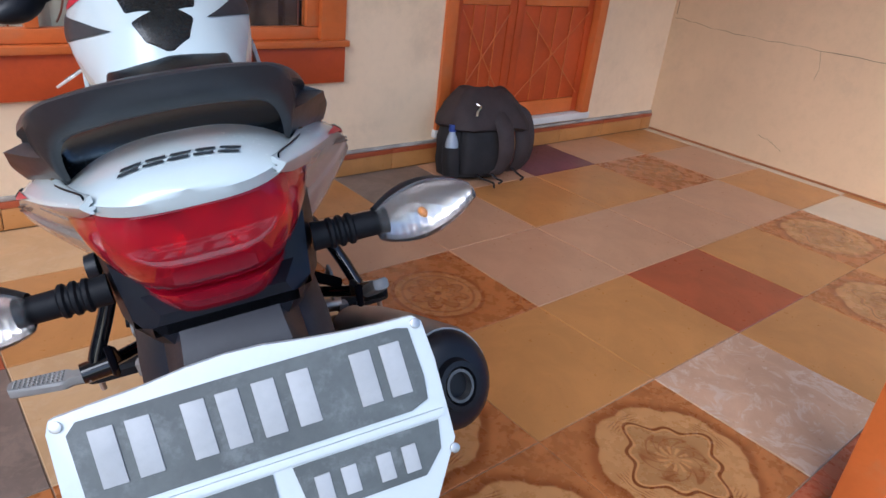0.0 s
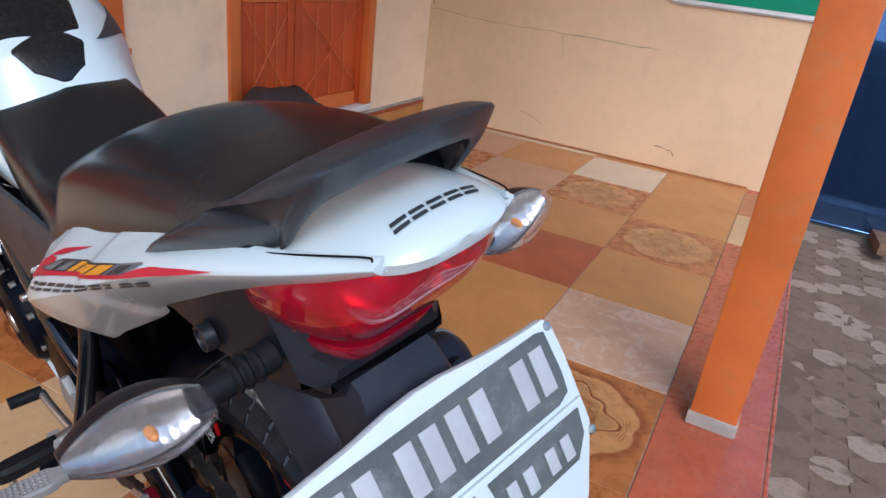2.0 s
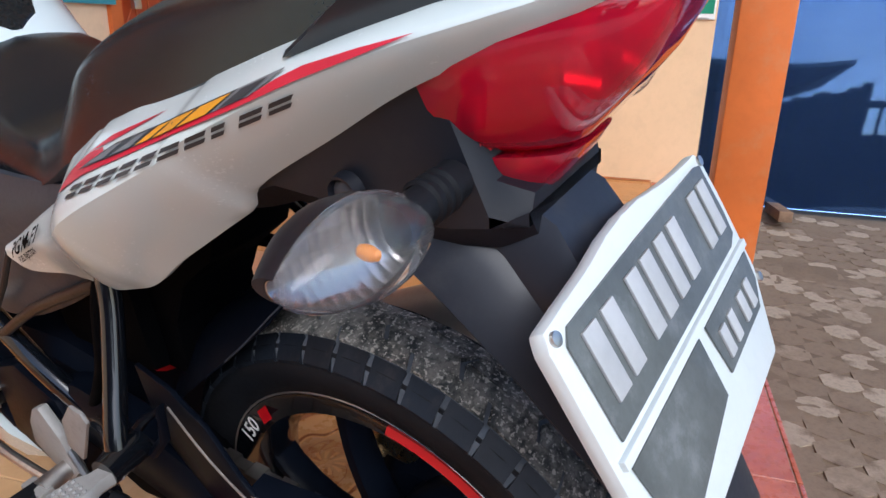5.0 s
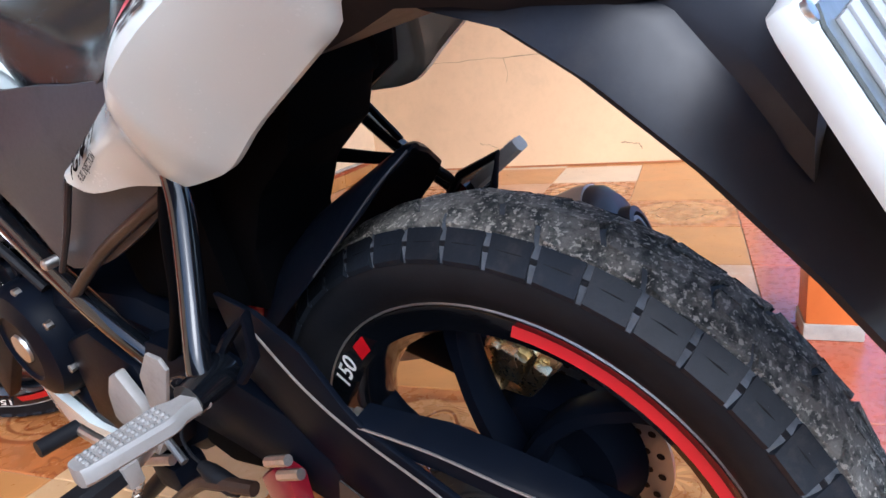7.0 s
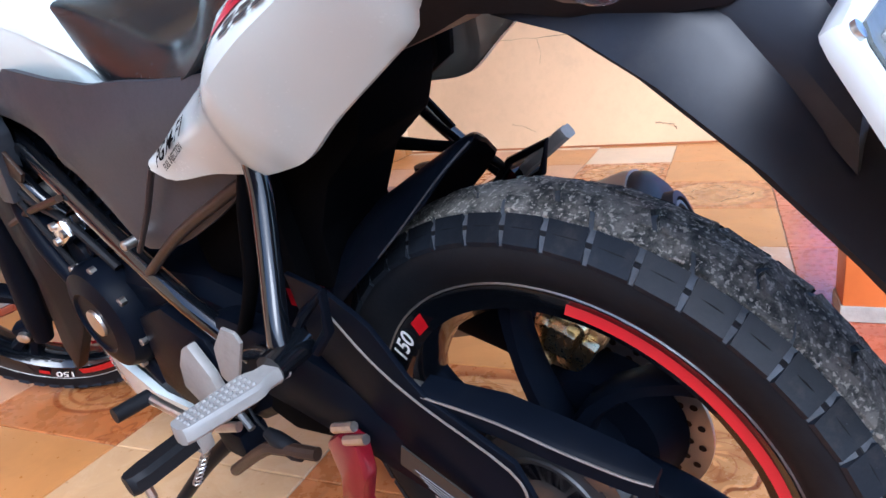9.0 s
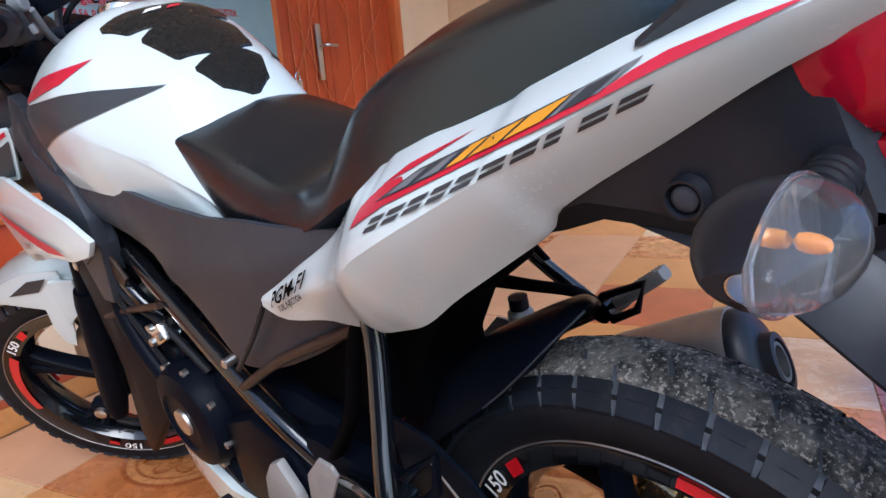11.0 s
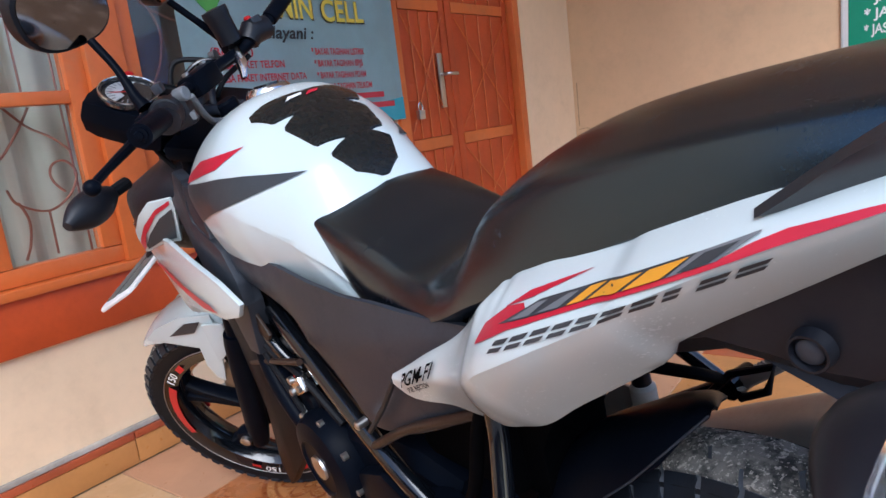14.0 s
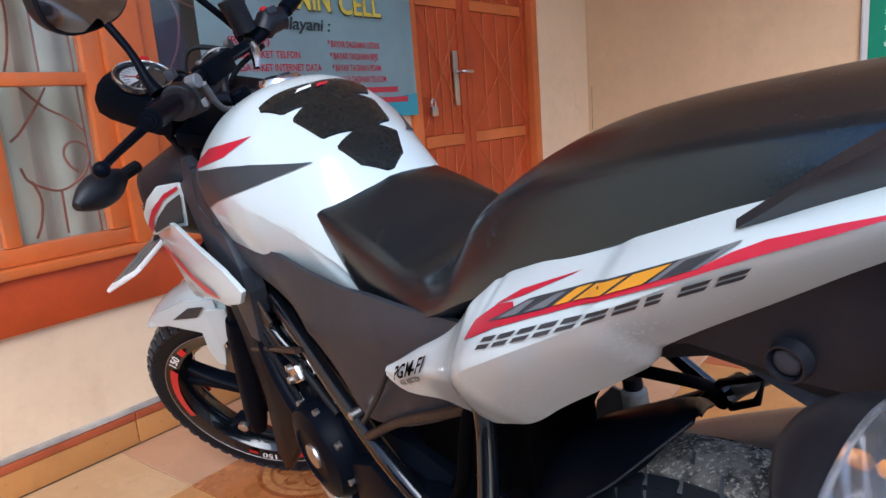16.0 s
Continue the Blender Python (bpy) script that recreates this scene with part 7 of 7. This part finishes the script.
for s in (-1, 1):
    lo = Vector((s * 0.092, 1.250, 0.288))
    leg = front_part("fork_leg", tube([lo - AD * 0.03, lo + AD * 0.02, lo + AD * 0.30, lo + AD * 0.33], [0.020, 0.026, 0.026, 0.023], 18), "satin", "black fork slider")
    part("fork_tube", tube([lo + AD * 0.33, lo + AD * 0.755], 0.0165, 16), "satin", leg)
    part("axle_lug", add_box(bmesh.new(), (s * 0.092, 1.271, 0.288), (0.034, 0.055, 0.05), None, 0.010), "satin", leg)
    part("axle_end", turned([(s * 0.105, 0.013), (s * 0.118, 0.013), (s * 0.121, 0.008)], FA, 12, "x"), "alu", leg)
    part("fender_stay", prism([(1.22, 0.50), (1.17, 0.53), (1.14, 0.60), (1.19, 0.61)], lambda u, v, w: (s * (0.072 - w), u, v), 0.008, bevel=0.003), "white", leg)
# front fender
rings = []
for k in range(25):
    deg = 60 + 88 * k / 24
    a = radians(deg)
    r0 = float(np.interp(deg, (60, 70, 88, 98, 120, 148), (0.316, 0.325, 0.350, 0.360, 0.362, 0.350)))
    w = 0.058 * min(1, 0.30 + k / 7) * min(1, 0.5 + (24 - k) / 8)
    deep = 0.055 * min(1, 0.15 + k / 9) * min(1, 0.4 + (24 - k) / 8)
    ring = []
    for j in range(13):
        u = -1 + j / 6
        rr = r0 - deep * abs(u) ** 2.6
        ring.append((u * w, FA[1] + rr * math.cos(a), FA[2] + rr * math.sin(a)))
    for j in range(13):
        u = 1 - j / 6
        rr = r0 - deep * abs(u) ** 2.6 - 0.004
        ring.append((u * (w - 0.003), FA[1] + rr * math.cos(a), FA[2] + rr * math.sin(a)))
    rings.append(ring)
fend = front_part("front_fender", loft(rings), "white", "white front fender with dark vent", angle=50)
for s in (-1, 1):
    skirt = [(1.359, 0.602), (1.305, 0.574), (1.249, 0.545), (1.264, 0.496), (1.262, 0.457), (1.247, 0.444), (1.207, 0.516), (1.180, 0.575), (1.165, 0.622), (1.24, 0.636), (1.32, 0.622)]
    part("fender_side", prism(skirt, lambda u, v, w: (s * (0.060 + 0.055 * max(0, 0.56 - v) - w), u, v), 0.005, bevel=0.0015), "white", fend)
    part("vent", prism([(1.292, 0.597), (1.236, 0.618), (1.196, 0.613), (1.228, 0.590)], lambda u, v, w: (s * (0.0615 + w), u, v), 0.002), "dark_decal", fend)
    part("brake_hose_clip", tube([(s * 0.075, 1.15, 0.50), (s * 0.08, 1.165, 0.48)], 0.006, 8), "brass", fend)
# clamps and head
front_part("lower_clamp", box(-0.115, 0.93, 0.735, 0.115, 1.07, 0.775, 0.010), "satin")
front_part("upper_clamp", add_box(bmesh.new(), (0, 0.905, 0.965), (0.235, 0.10, 0.028), pose(0, 0, 0, 25), 0.009), "satin")
front_part("ignition", turned([(0, 0.020), (0.03, 0.020), (0.034, 0.016), (0.034, 0.001)], (0, 0.875, 0.965), 20, "z"), "satin")
# headlamp cowl
mask_w = spl([0.92, 0.98, 1.05, 1.12, 1.16], [0.105, 0.118, 0.118, 0.095, 0.05])
rings = []
for y in np.linspace(0.92, 1.16, 16):
    w = mask_w(y)
    zt = 0.955 - 0.25 * max(0, y - 1.02) - 0.12 * max(0, 1.0 - y)
    zb = 0.765 + 0.25 * max(0, y - 1.08) + 0.5 * max(0, 0.98 - y)
    rings.append([(w * math.copysign(abs(math.cos(a)) ** 0.75, math.cos(a)) * (0.78 if math.sin(a) < 0 else 1.0), y, (zt + zb) / 2 + (zt - zb) / 2 * math.copysign(abs(math.sin(a)) ** 0.8, math.sin(a))) for a in np.linspace(0, 2 * math.pi, 28, endpoint=False)])
mask = front_part("headlamp_cowl", loft(rings), "black", "black headlamp cowl with white and red side panels")
for s in (-1, 1):
    wing = [(1.103, 0.867), (1.093, 0.883), (1.064, 0.908), (1.031, 0.924), (0.985, 0.919), (0.981, 0.909), (1.021, 0.838), (1.058, 0.843), (1.096, 0.838), (1.113, 0.835)]
    part("side_panel", prism(wing, lambda u, v, w: (s * (0.135 - 0.35 * max(0, u - 1.09) - w), u, v), 0.007, bevel=0.002), "white", mask, "white side panel")
    flash = [(0.986, 0.916), (1.000, 0.913), (1.023, 0.909), (1.066, 0.888), (1.100, 0.860), (1.108, 0.840), (1.097, 0.846), (1.075, 0.871), (1.030, 0.899), (0.990, 0.909)]
    part("red_flash", flat_piece(flash, lambda u, v: (s * (0.1368 - 0.35 * max(0, u - 1.09)), u, v), 0.02), "red_decal", mask)
    part("black_field", flat_piece([(0.991, 0.901), (1.022, 0.847), (1.058, 0.850), (1.092, 0.843), (1.090, 0.851), (1.068, 0.869), (1.028, 0.891)], lambda u, v: (s * (0.1372 - 0.35 * max(0, u - 1.09)), u, v), 0.02), "dark_decal", mask)
part("headlamp", blob([(0.79, 0, 1.13, 0.06, 0.03), (0.83, 0, 1.145, 0.08, 0.035), (0.87, 0, 1.14, 0.075, 0.03), (0.90, 0, 1.12, 0.05, 0.02)], 2.2), "clear_lens", mask)
# front number plate
FPN = [(-0.138, 0.055), (-0.125, 0.068), (0.125, 0.068), (0.138, 0.055), (0.132, -0.045), (0.115, -0.062), (-0.115, -0.062), (-0.132, -0.045)]
fp = front_part("front_plate_holder", prism(FPN, lambda u, v, w: (u, 1.262 - 0.966 * v + 0.26 * w, 0.752 + 0.259 * v + 0.966 * w), 0.007, bevel=0.003), "ink_white", "white plastic front plate holder with dark back")
part("plate_back", prism([(-0.118, 0.045), (0.118, 0.045), (0.112, 0.005), (-0.112, 0.005)], lambda u, v, w: (u, 1.264 - 0.966 * v + 0.26 * w, 0.7588 + 0.259 * v + 0.966 * w), 0.002), "plate_dark", fp)
part("plate_back", prism([(-0.112, -0.008), (0.112, -0.008), (0.105, -0.045), (-0.105, -0.045)], lambda u, v, w: (u, 1.264 - 0.966 * v + 0.26 * w, 0.7588 + 0.259 * v + 0.966 * w), 0.002), "plate_dark", fp)
part("bracket", tube([(0, 1.10, 0.83), (0, 1.19, 0.80), (0, 1.245, 0.765)], 0.010, 8), "black", fp)
# instruments
gau = front_part("instrument_panel", add_box(bmesh.new(), (-0.040, 1.008, 1.045), (0.125, 0.150, 0.075), pose(0, 0, 0, 38), 0.034), "satin", "black instrument panel with round dial")


def dial(c, r, mat, name):
    bm = turned([(0.0, r), (0.006, r * 1.02), (0.010, r * 0.97), (0.009, r * 0.90), (0.005, r * 0.88), (0.005, 0.001)], (c[0], c[1], 0.0), 36, "z", ends=False)
    bmesh.ops.transform(bm, matrix=Matrix.Translation((-0.036, 0.985, 1.071)) @ Matrix.Rotation(radians(38), 4, "X"), verts=list(bm.verts))
    return part(name, bm, mat, gau)


dial((-0.012, 0.010), 0.047, "dial", "dial")
DIAL = Matrix.Translation((-0.036, 0.985, 1.071)) @ Matrix.Rotation(radians(38), 4, "X")
part("dial_rim", tube([DIAL @ Vector((-0.012 + 0.0465 * math.cos(a), 0.010 + 0.0465 * math.sin(a), 0.0105)) for a in np.linspace(0, 2 * math.pi, 41)], 0.0016, 6), "chrome", gau)
for k in range(15):
    a = radians(60 + 200 * k / 14)
    ca, sa, r0 = math.cos(a), math.sin(a), 0.027 if k % 2 else 0.023
    part("tick", flat_piece([(r0 * ca - 0.0013 * sa, r0 * sa + 0.0013 * ca), (0.035 * ca - 0.0013 * sa, 0.035 * sa + 0.0013 * ca), (0.035 * ca + 0.0013 * sa, 0.035 * sa - 0.0013 * ca), (r0 * ca + 0.0013 * sa, r0 * sa - 0.0013 * ca)], lambda u, v: DIAL @ Vector((-0.012 + u, 0.010 + v, 0.0062)), 0.0), "grey_decal", gau)
part("dial_scale", flat_piece([(0.036 * math.cos(radians(a)), 0.036 * math.sin(radians(a))) for a in range(15, 176, 10)] + [(0.012 * math.cos(radians(a)), 0.012 * math.sin(radians(a))) for a in range(175, 14, -20)], lambda u, v: DIAL @ Vector((-0.012 + u, 0.010 + v, 0.0057)), 0.0), "plate_bar", gau, "pale scale of the dial")
part("needle", flat_piece([(-0.002, -0.006), (0.002, -0.006), (0.0008, 0.03), (-0.0008, 0.03)], lambda u, v: DIAL @ Vector((-0.012 + u * 0.8 - v * 0.6, 0.010 + u * 0.6 + v * 0.8, 0.0072)), 0.0), "red", gau)
part("panel_button", turned([(0.0, 0.008), (0.006, 0.008), (0.008, 0.005), (0.008, 0.001)], (0, 0, 0), 14, "z"), "red", gau).matrix_local = Matrix.Translation((0.012, 1.020, 1.095)) @ Matrix.Rotation(radians(38), 4, "X")
dial((0.018, -0.040), 0.024, "gloss", "small_dial")
# bars: a little lower on the far side
TILT = Matrix.Translation((-0.26, 0.82, 1.0)) @ Matrix.Rotation(radians(4.0), 4, "Y") @ Matrix.Translation((0.26, -0.82, -1.0))


def bar_part(name, bm, mat, label="", angle=35):
    ob = front_part(name, bm, mat, label, angle)
    ob.matrix_local = STEER @ Matrix.Translation((0, -0.006, 0.064)) @ TILT
    return ob



hb = bar_part("handlebar", tube([(-0.315, 0.795, 1.008), (-0.20, 0.845, 1.0), (-0.12, 0.885, 1.0), (-0.05, 0.895, 1.0), (0.05, 0.895, 1.0), (0.12, 0.885, 1.0), (0.165, 0.856, 1.010), (0.205, 0.836, 1.023), (0.315, 0.802, 1.055)], 0.011, 14, soft=6), "satin", "black handlebar")
for s in (-1, 1):
    d = Vector((0.115, -0.05, 0.010)) if s < 0 else Vector((0.115, -0.035, 0.034))
    o = Vector((0.205, 0.843, 0.999)) if s < 0 else Vector((0.205, 0.836, 1.023))
    up = 0.0 if s < 0 else 0.022
    rr = [0.0142 + (0.0013 if k % 2 else 0) for k in range(24)]
    part("grip", tube([side(s, o + d * (k / 23)) for k in range(24)], rr, 16), "satin", hb, "ribbed black rubber grip")
    part("bar_end", turned([(0, 0.001), (0.001, 0.0055), (0.004, 0.006), (0.004, 0.0105), (0.012, 0.0118), (0.02, 0.011)], (0, 0, 0), 16, "x"), "satin", hb).matrix_local = Matrix.Translation(side(s, (0.327, 0.79, 1.010) if s < 0 else (0.328, 0.798, 1.059))) @ Matrix.Rotation(s * radians(-23) + (0 if s < 0 else math.pi), 4, "Z")
    part("switch_box", tube([side(s, (0.150, 0.868, 0.996 + up * 0.5)), side(s, (0.165, 0.861, 0.996 + up)), side(s, (0.198, 0.846, 0.992 + up))], [0.020, 0.024, 0.021], 14), "black", hb)
    part("perch", add_box(bmesh.new(), side(s, (0.155, 0.895, 0.995 + up)), (0.045, 0.045, 0.028), pose(0, 0, 0, 0, 0, s * -23), 0.006), "satin", hb)
    part("lever", tube([side(s, (0.165, 0.905, 0.992 + up)), side(s, (0.21, 0.905, 0.985 + up)), side(s, (0.31, 0.878, 0.984 + 2 * up)), side(s, (0.362, 0.862, 0.983 + 2.6 * up))], [0.009, 0.008, 0.006, 0.006], 10, soft=5), "satin", hb)
    ball = bmesh.new()
    bmesh.ops.create_uvsphere(ball, u_segments=16, v_segments=10, radius=0.011)
    bmesh.ops.translate(ball, vec=side(s, (0.368, 0.860, 0.982 + 2.7 * up)), verts=list(ball.verts))
    part("lever_ball", ball, "satin", hb)
    part("cable", tube([side(s, (0.15, 0.905, 0.995)), side(s, (0.11, 0.96, 0.99)), side(s, (0.07, 1.0, 0.93)), side(s, (0.05, 0.98, 0.82))], 0.0045, 8, soft=6), "rubber", hb)
    mir = bar_part("mirror", tube([side(s, (0.150, 0.885, 1.01)), side(s, (0.144, 0.893, 1.03)), side(s, (0.126, 0.908, 1.075)), side(s, (0.114, 0.928, 1.122))], [0.012, 0.0085, 0.0062, 0.0065], 12, soft=5), "satin", "black rear view mirror on a bent stem")
    shell = [(0.078 * math.copysign(abs(math.cos(a)) ** 0.8, math.cos(a)) + 0.006, (0.055 + 0.004 * math.cos(a)) * math.copysign(abs(math.sin(a)) ** 0.85, math.sin(a)) + 0.012 * math.cos(a)) for a in np.linspace(0, 2 * math.pi, 36, endpoint=False)]
    base = Matrix.Translation(side(s, (0.128, 0.920, 1.170))) @ Matrix.Rotation(radians(s * 16), 4, "Z") @ Matrix.Rotation(radians(26), 4, "X")
    part("mirror_shell", prism(shell, lambda u, v, w: base @ Vector((s * u, w, v)), 0.022, bevel=0.008), "black", mir)
    mir.matrix_local = STEER @ Matrix.Translation((0, 0.012, 0.068)) @ TILT
    part("mirror_glass", prism([(u * 0.92, v * 0.9) for u, v in shell], lambda u, v, w: base @ Vector((s * u, -0.0025 + w, v)), 0.002), "mirror_glass", mir)
    sig = front_part("front_signal", tube([side(s, (0.105, 1.065, 0.960)), side(s, (0.155, 1.065, 0.967))], 0.011, 10), "rubber", "black front turn signal")
    rings = []
    for k in range(11):
        u = k / 10
        h = 0.028 * math.sin(math.pi * (0.1 + 0.85 * u)) ** 0.8 + 0.002
        rings.append([side(s, (0.145 + 0.105 * u, 1.065 + math.cos(a) * 0.026 * math.sin(math.pi * (0.15 + 0.75 * u)) + 0.01 * u, 0.967 + math.sin(a) * h + 0.008 * u)) for a in np.linspace(0, 2 * math.pi, 16, endpoint=False)])
    part("pod", loft(rings), "black", sig)
for s in (-1, 1):
    part("cable", tube([side(s, (0.13, 0.90, 0.995)), side(s, (0.09, 0.955, 1.015)), side(s, (0.055, 1.01, 0.965)), side(s, (0.045, 1.0, 0.84))], 0.0042, 8, soft=6), "gloss", hb)
    part("cable", tube([side(s, (0.15, 0.88, 0.985)), side(s, (0.085, 0.925, 0.965)), side(s, (0.06, 0.965, 0.90)), side(s, (0.075, 0.96, 0.80))], 0.005, 8, soft=6), "rubber", hb)
    part("adjuster", tube([side(s, (0.150, 0.902, 0.994)), side(s, (0.122, 0.935, 1.003))], [0.0085, 0.0065], 10), "alu", hb)
    part("switch_button", add_box(bmesh.new(), side(s, (0.172, 0.846, 1.012 + up)), (0.022, 0.014, 0.014), pose(0, 0, 0, 0, 0, s * -23), 0.003), "grey", hb)
    part("clamp_bolt", turned([(1.015, 0.006), (1.022, 0.006), (1.0225, 0.001)], (s * 0.030, 0.896, 0), 12, "z"), "steel", hb)
part("kill_switch", turned([(1.034, 0.007), (1.044, 0.007), (1.046, 0.004)], (0.172, 0.858, 0), 12, "z"), "red", hb, "red switch")
part("brake_reservoir", turned([(1.02, 0.001), (1.02, 0.020), (1.065, 0.022), (1.070, 0.024), (1.082, 0.024), (1.084, 0.001)], (0.128, 0.885, 0), 22, "z"), "black", hb)
part("bar_clamp", box(-0.042, 0.878, 0.978, 0.042, 0.914, 1.018, 0.009), "satin", hb)
part("brake_line", tube([(0.13, 0.93, 1.0), (0.10, 1.0, 1.03), (0.06, 1.02, 0.95), (0.06, 1.05, 0.80), (0.09, 1.14, 0.55)], 0.005, 8, soft=6), "rubber", hb)
part("chrome_stay", tube([(0.068, 0.864, 0.964), (0.092, 0.868, 0.984), (0.120, 0.884, 1.008), (0.132, 0.893, 1.020)], [0.006, 0.011, 0.010, 0.004], 10, soft=4, flat=0.5), "chrome", hb)
part("switch_collar", turned([(-0.014, 0.0175), (-0.012, 0.023), (0.012, 0.023), (0.014, 0.0175)], (0, 0, 0), 24, "x"), "black", hb).matrix_local = Matrix.Translation((-0.168, 0.860, 0.998)) @ Matrix.Rotation(radians(23), 4, "Z")
part("horn_button", turned([(0.850, 0.011), (0.834, 0.011), (0.832, 0.009), (0.832, 0.001)], (-0.140, 0, 1.009), 20, "y"), "grey_decal", hb, "round grey button")
part("switch_block", add_box(bmesh.new(), (-0.136, 0.862, 0.986), (0.040, 0.038, 0.046), pose(0, 0, 0, 0, 0, 23), 0.008), "black", hb)
part("cable_clip", add_box(bmesh.new(), (-0.142, 0.842, 0.976), (0.012, 0.010, 0.013), pose(0, 0, 0, 0, 0, 23), 0.002), "grey_decal", hb)
part("hose", tube([(-0.100, 0.858, 0.996), (-0.090, 0.864, 0.978), (-0.078, 0.871, 0.960), (-0.055, 0.880, 0.940), (-0.008, 0.890, 0.923)], 0.0055, 10, soft=5), "grey_decal", hb, "faded grey hose")
part("crossing_pipe", tube([(-0.060, 0.900, 0.962), (-0.015, 0.900, 0.950), (0.010, 0.880, 0.930), (0.035, 0.872, 0.930)], 0.010, 12, soft=4), "dusty", hb)
part("brake_hose", tube([(0.118, 0.925, 1.020), (0.112, 0.932, 1.000), (0.080, 0.935, 0.975), (0.045, 0.930, 0.952), (0.030, 0.93, 0.91)], 0.0065, 10, soft=5), "dusty", hb)
part("hose_union", turned([(0.918, 0.001), (0.918, 0.0085), (0.930, 0.0085), (0.930, 0.001)], (0.114, 0, 1.014), 16, "y"), "dark_steel", hb)
part("steering_head", tube([A0 - AD * 0.14, A0 + AD * 0.07], 0.030, 20), "gloss", bike)

# ---- floor tiles and paving stones, piece by piece ----
for r, kinds in PATTERN.items():
    ya, yb = ROWS_Y[r], ROWS_Y[r + 1]
    for i, kind in enumerate(kinds):
        c = i - 9
        xa, xb = c * TILE, (c + 1) * TILE
        tile_piece(kind, xb - xa - 0.003, yb - ya - 0.003, (xa + xb) / 2, (ya + yb) / 2, floor)
    tile_piece("white" if r > 1 else "tan", XB - 4 * TILE - 0.008, yb - ya - 0.003, (XB + 4 * TILE) / 2 - 0.002, (ya + yb) / 2, floor)
for c in range(-9, 5):
    xa, xb = c * TILE, min((c + 1) * TILE, XB)
    kind = {2: "cream", 3: "brown"}.get(c, "border")
    tile_piece(kind, xb - xa - 0.003, 0.267, (xa + xb) / 2, -0.88 - 0.1355, floor)
    part("edge_tile", box(xa + 0.0015, -1.163, GROUND + 0.03, xb - 0.0015, -1.1525, -0.001, 0.002), "t_border", floor)

# hexagonal pavers: the nearest ones singly, the rest in one sheet
PITCH = 0.118
rng = random.Random(11)
bm = bmesh.new()
bmesh.ops.create_cone(bm, cap_ends=True, segments=6, radius1=PITCH / 1.732 - 0.0015, radius2=PITCH / 1.732 - 0.004, depth=0.03)
bmesh.ops.rotate(bm, verts=list(bm.verts), matrix=Matrix.Rotation(radians(30), 3, "Z"))
hexa = mesh_of("paver", bm.copy(), "paver", False)
rest, count = bmesh.new(), 0
for j in range(26):
    for i in range(25):
        x = -0.95 + (i + 0.5 * (j % 2)) * PITCH
        y = -1.245 - j * PITCH * 0.866
        lift = 0.0015 * math.sin(x * 2.1 + y * 1.3) + rng.uniform(-0.0012, 0.0008)
        m = pose(x, y, GROUND - 0.0146 + lift, rng.uniform(-0.35, 0.35), rng.uniform(-0.35, 0.35), 60 * rng.randrange(6) + rng.uniform(-2, 2))
        if j < 12:
            ob = new("paver", hexa)
            ob.parent = pavement
            ob.matrix_local = m
        else:
            tmp = bm.copy()
            bmesh.ops.transform(tmp, matrix=m, verts=list(tmp.verts))
            me = bpy.data.meshes.new("spare")
            tmp.to_mesh(me)
            tmp.free()
            rest.from_mesh(me)
            bpy.data.meshes.remove(me)
tagged(part("far_paving", rest, "paver", pavement, smooth=False), kind="stuff")
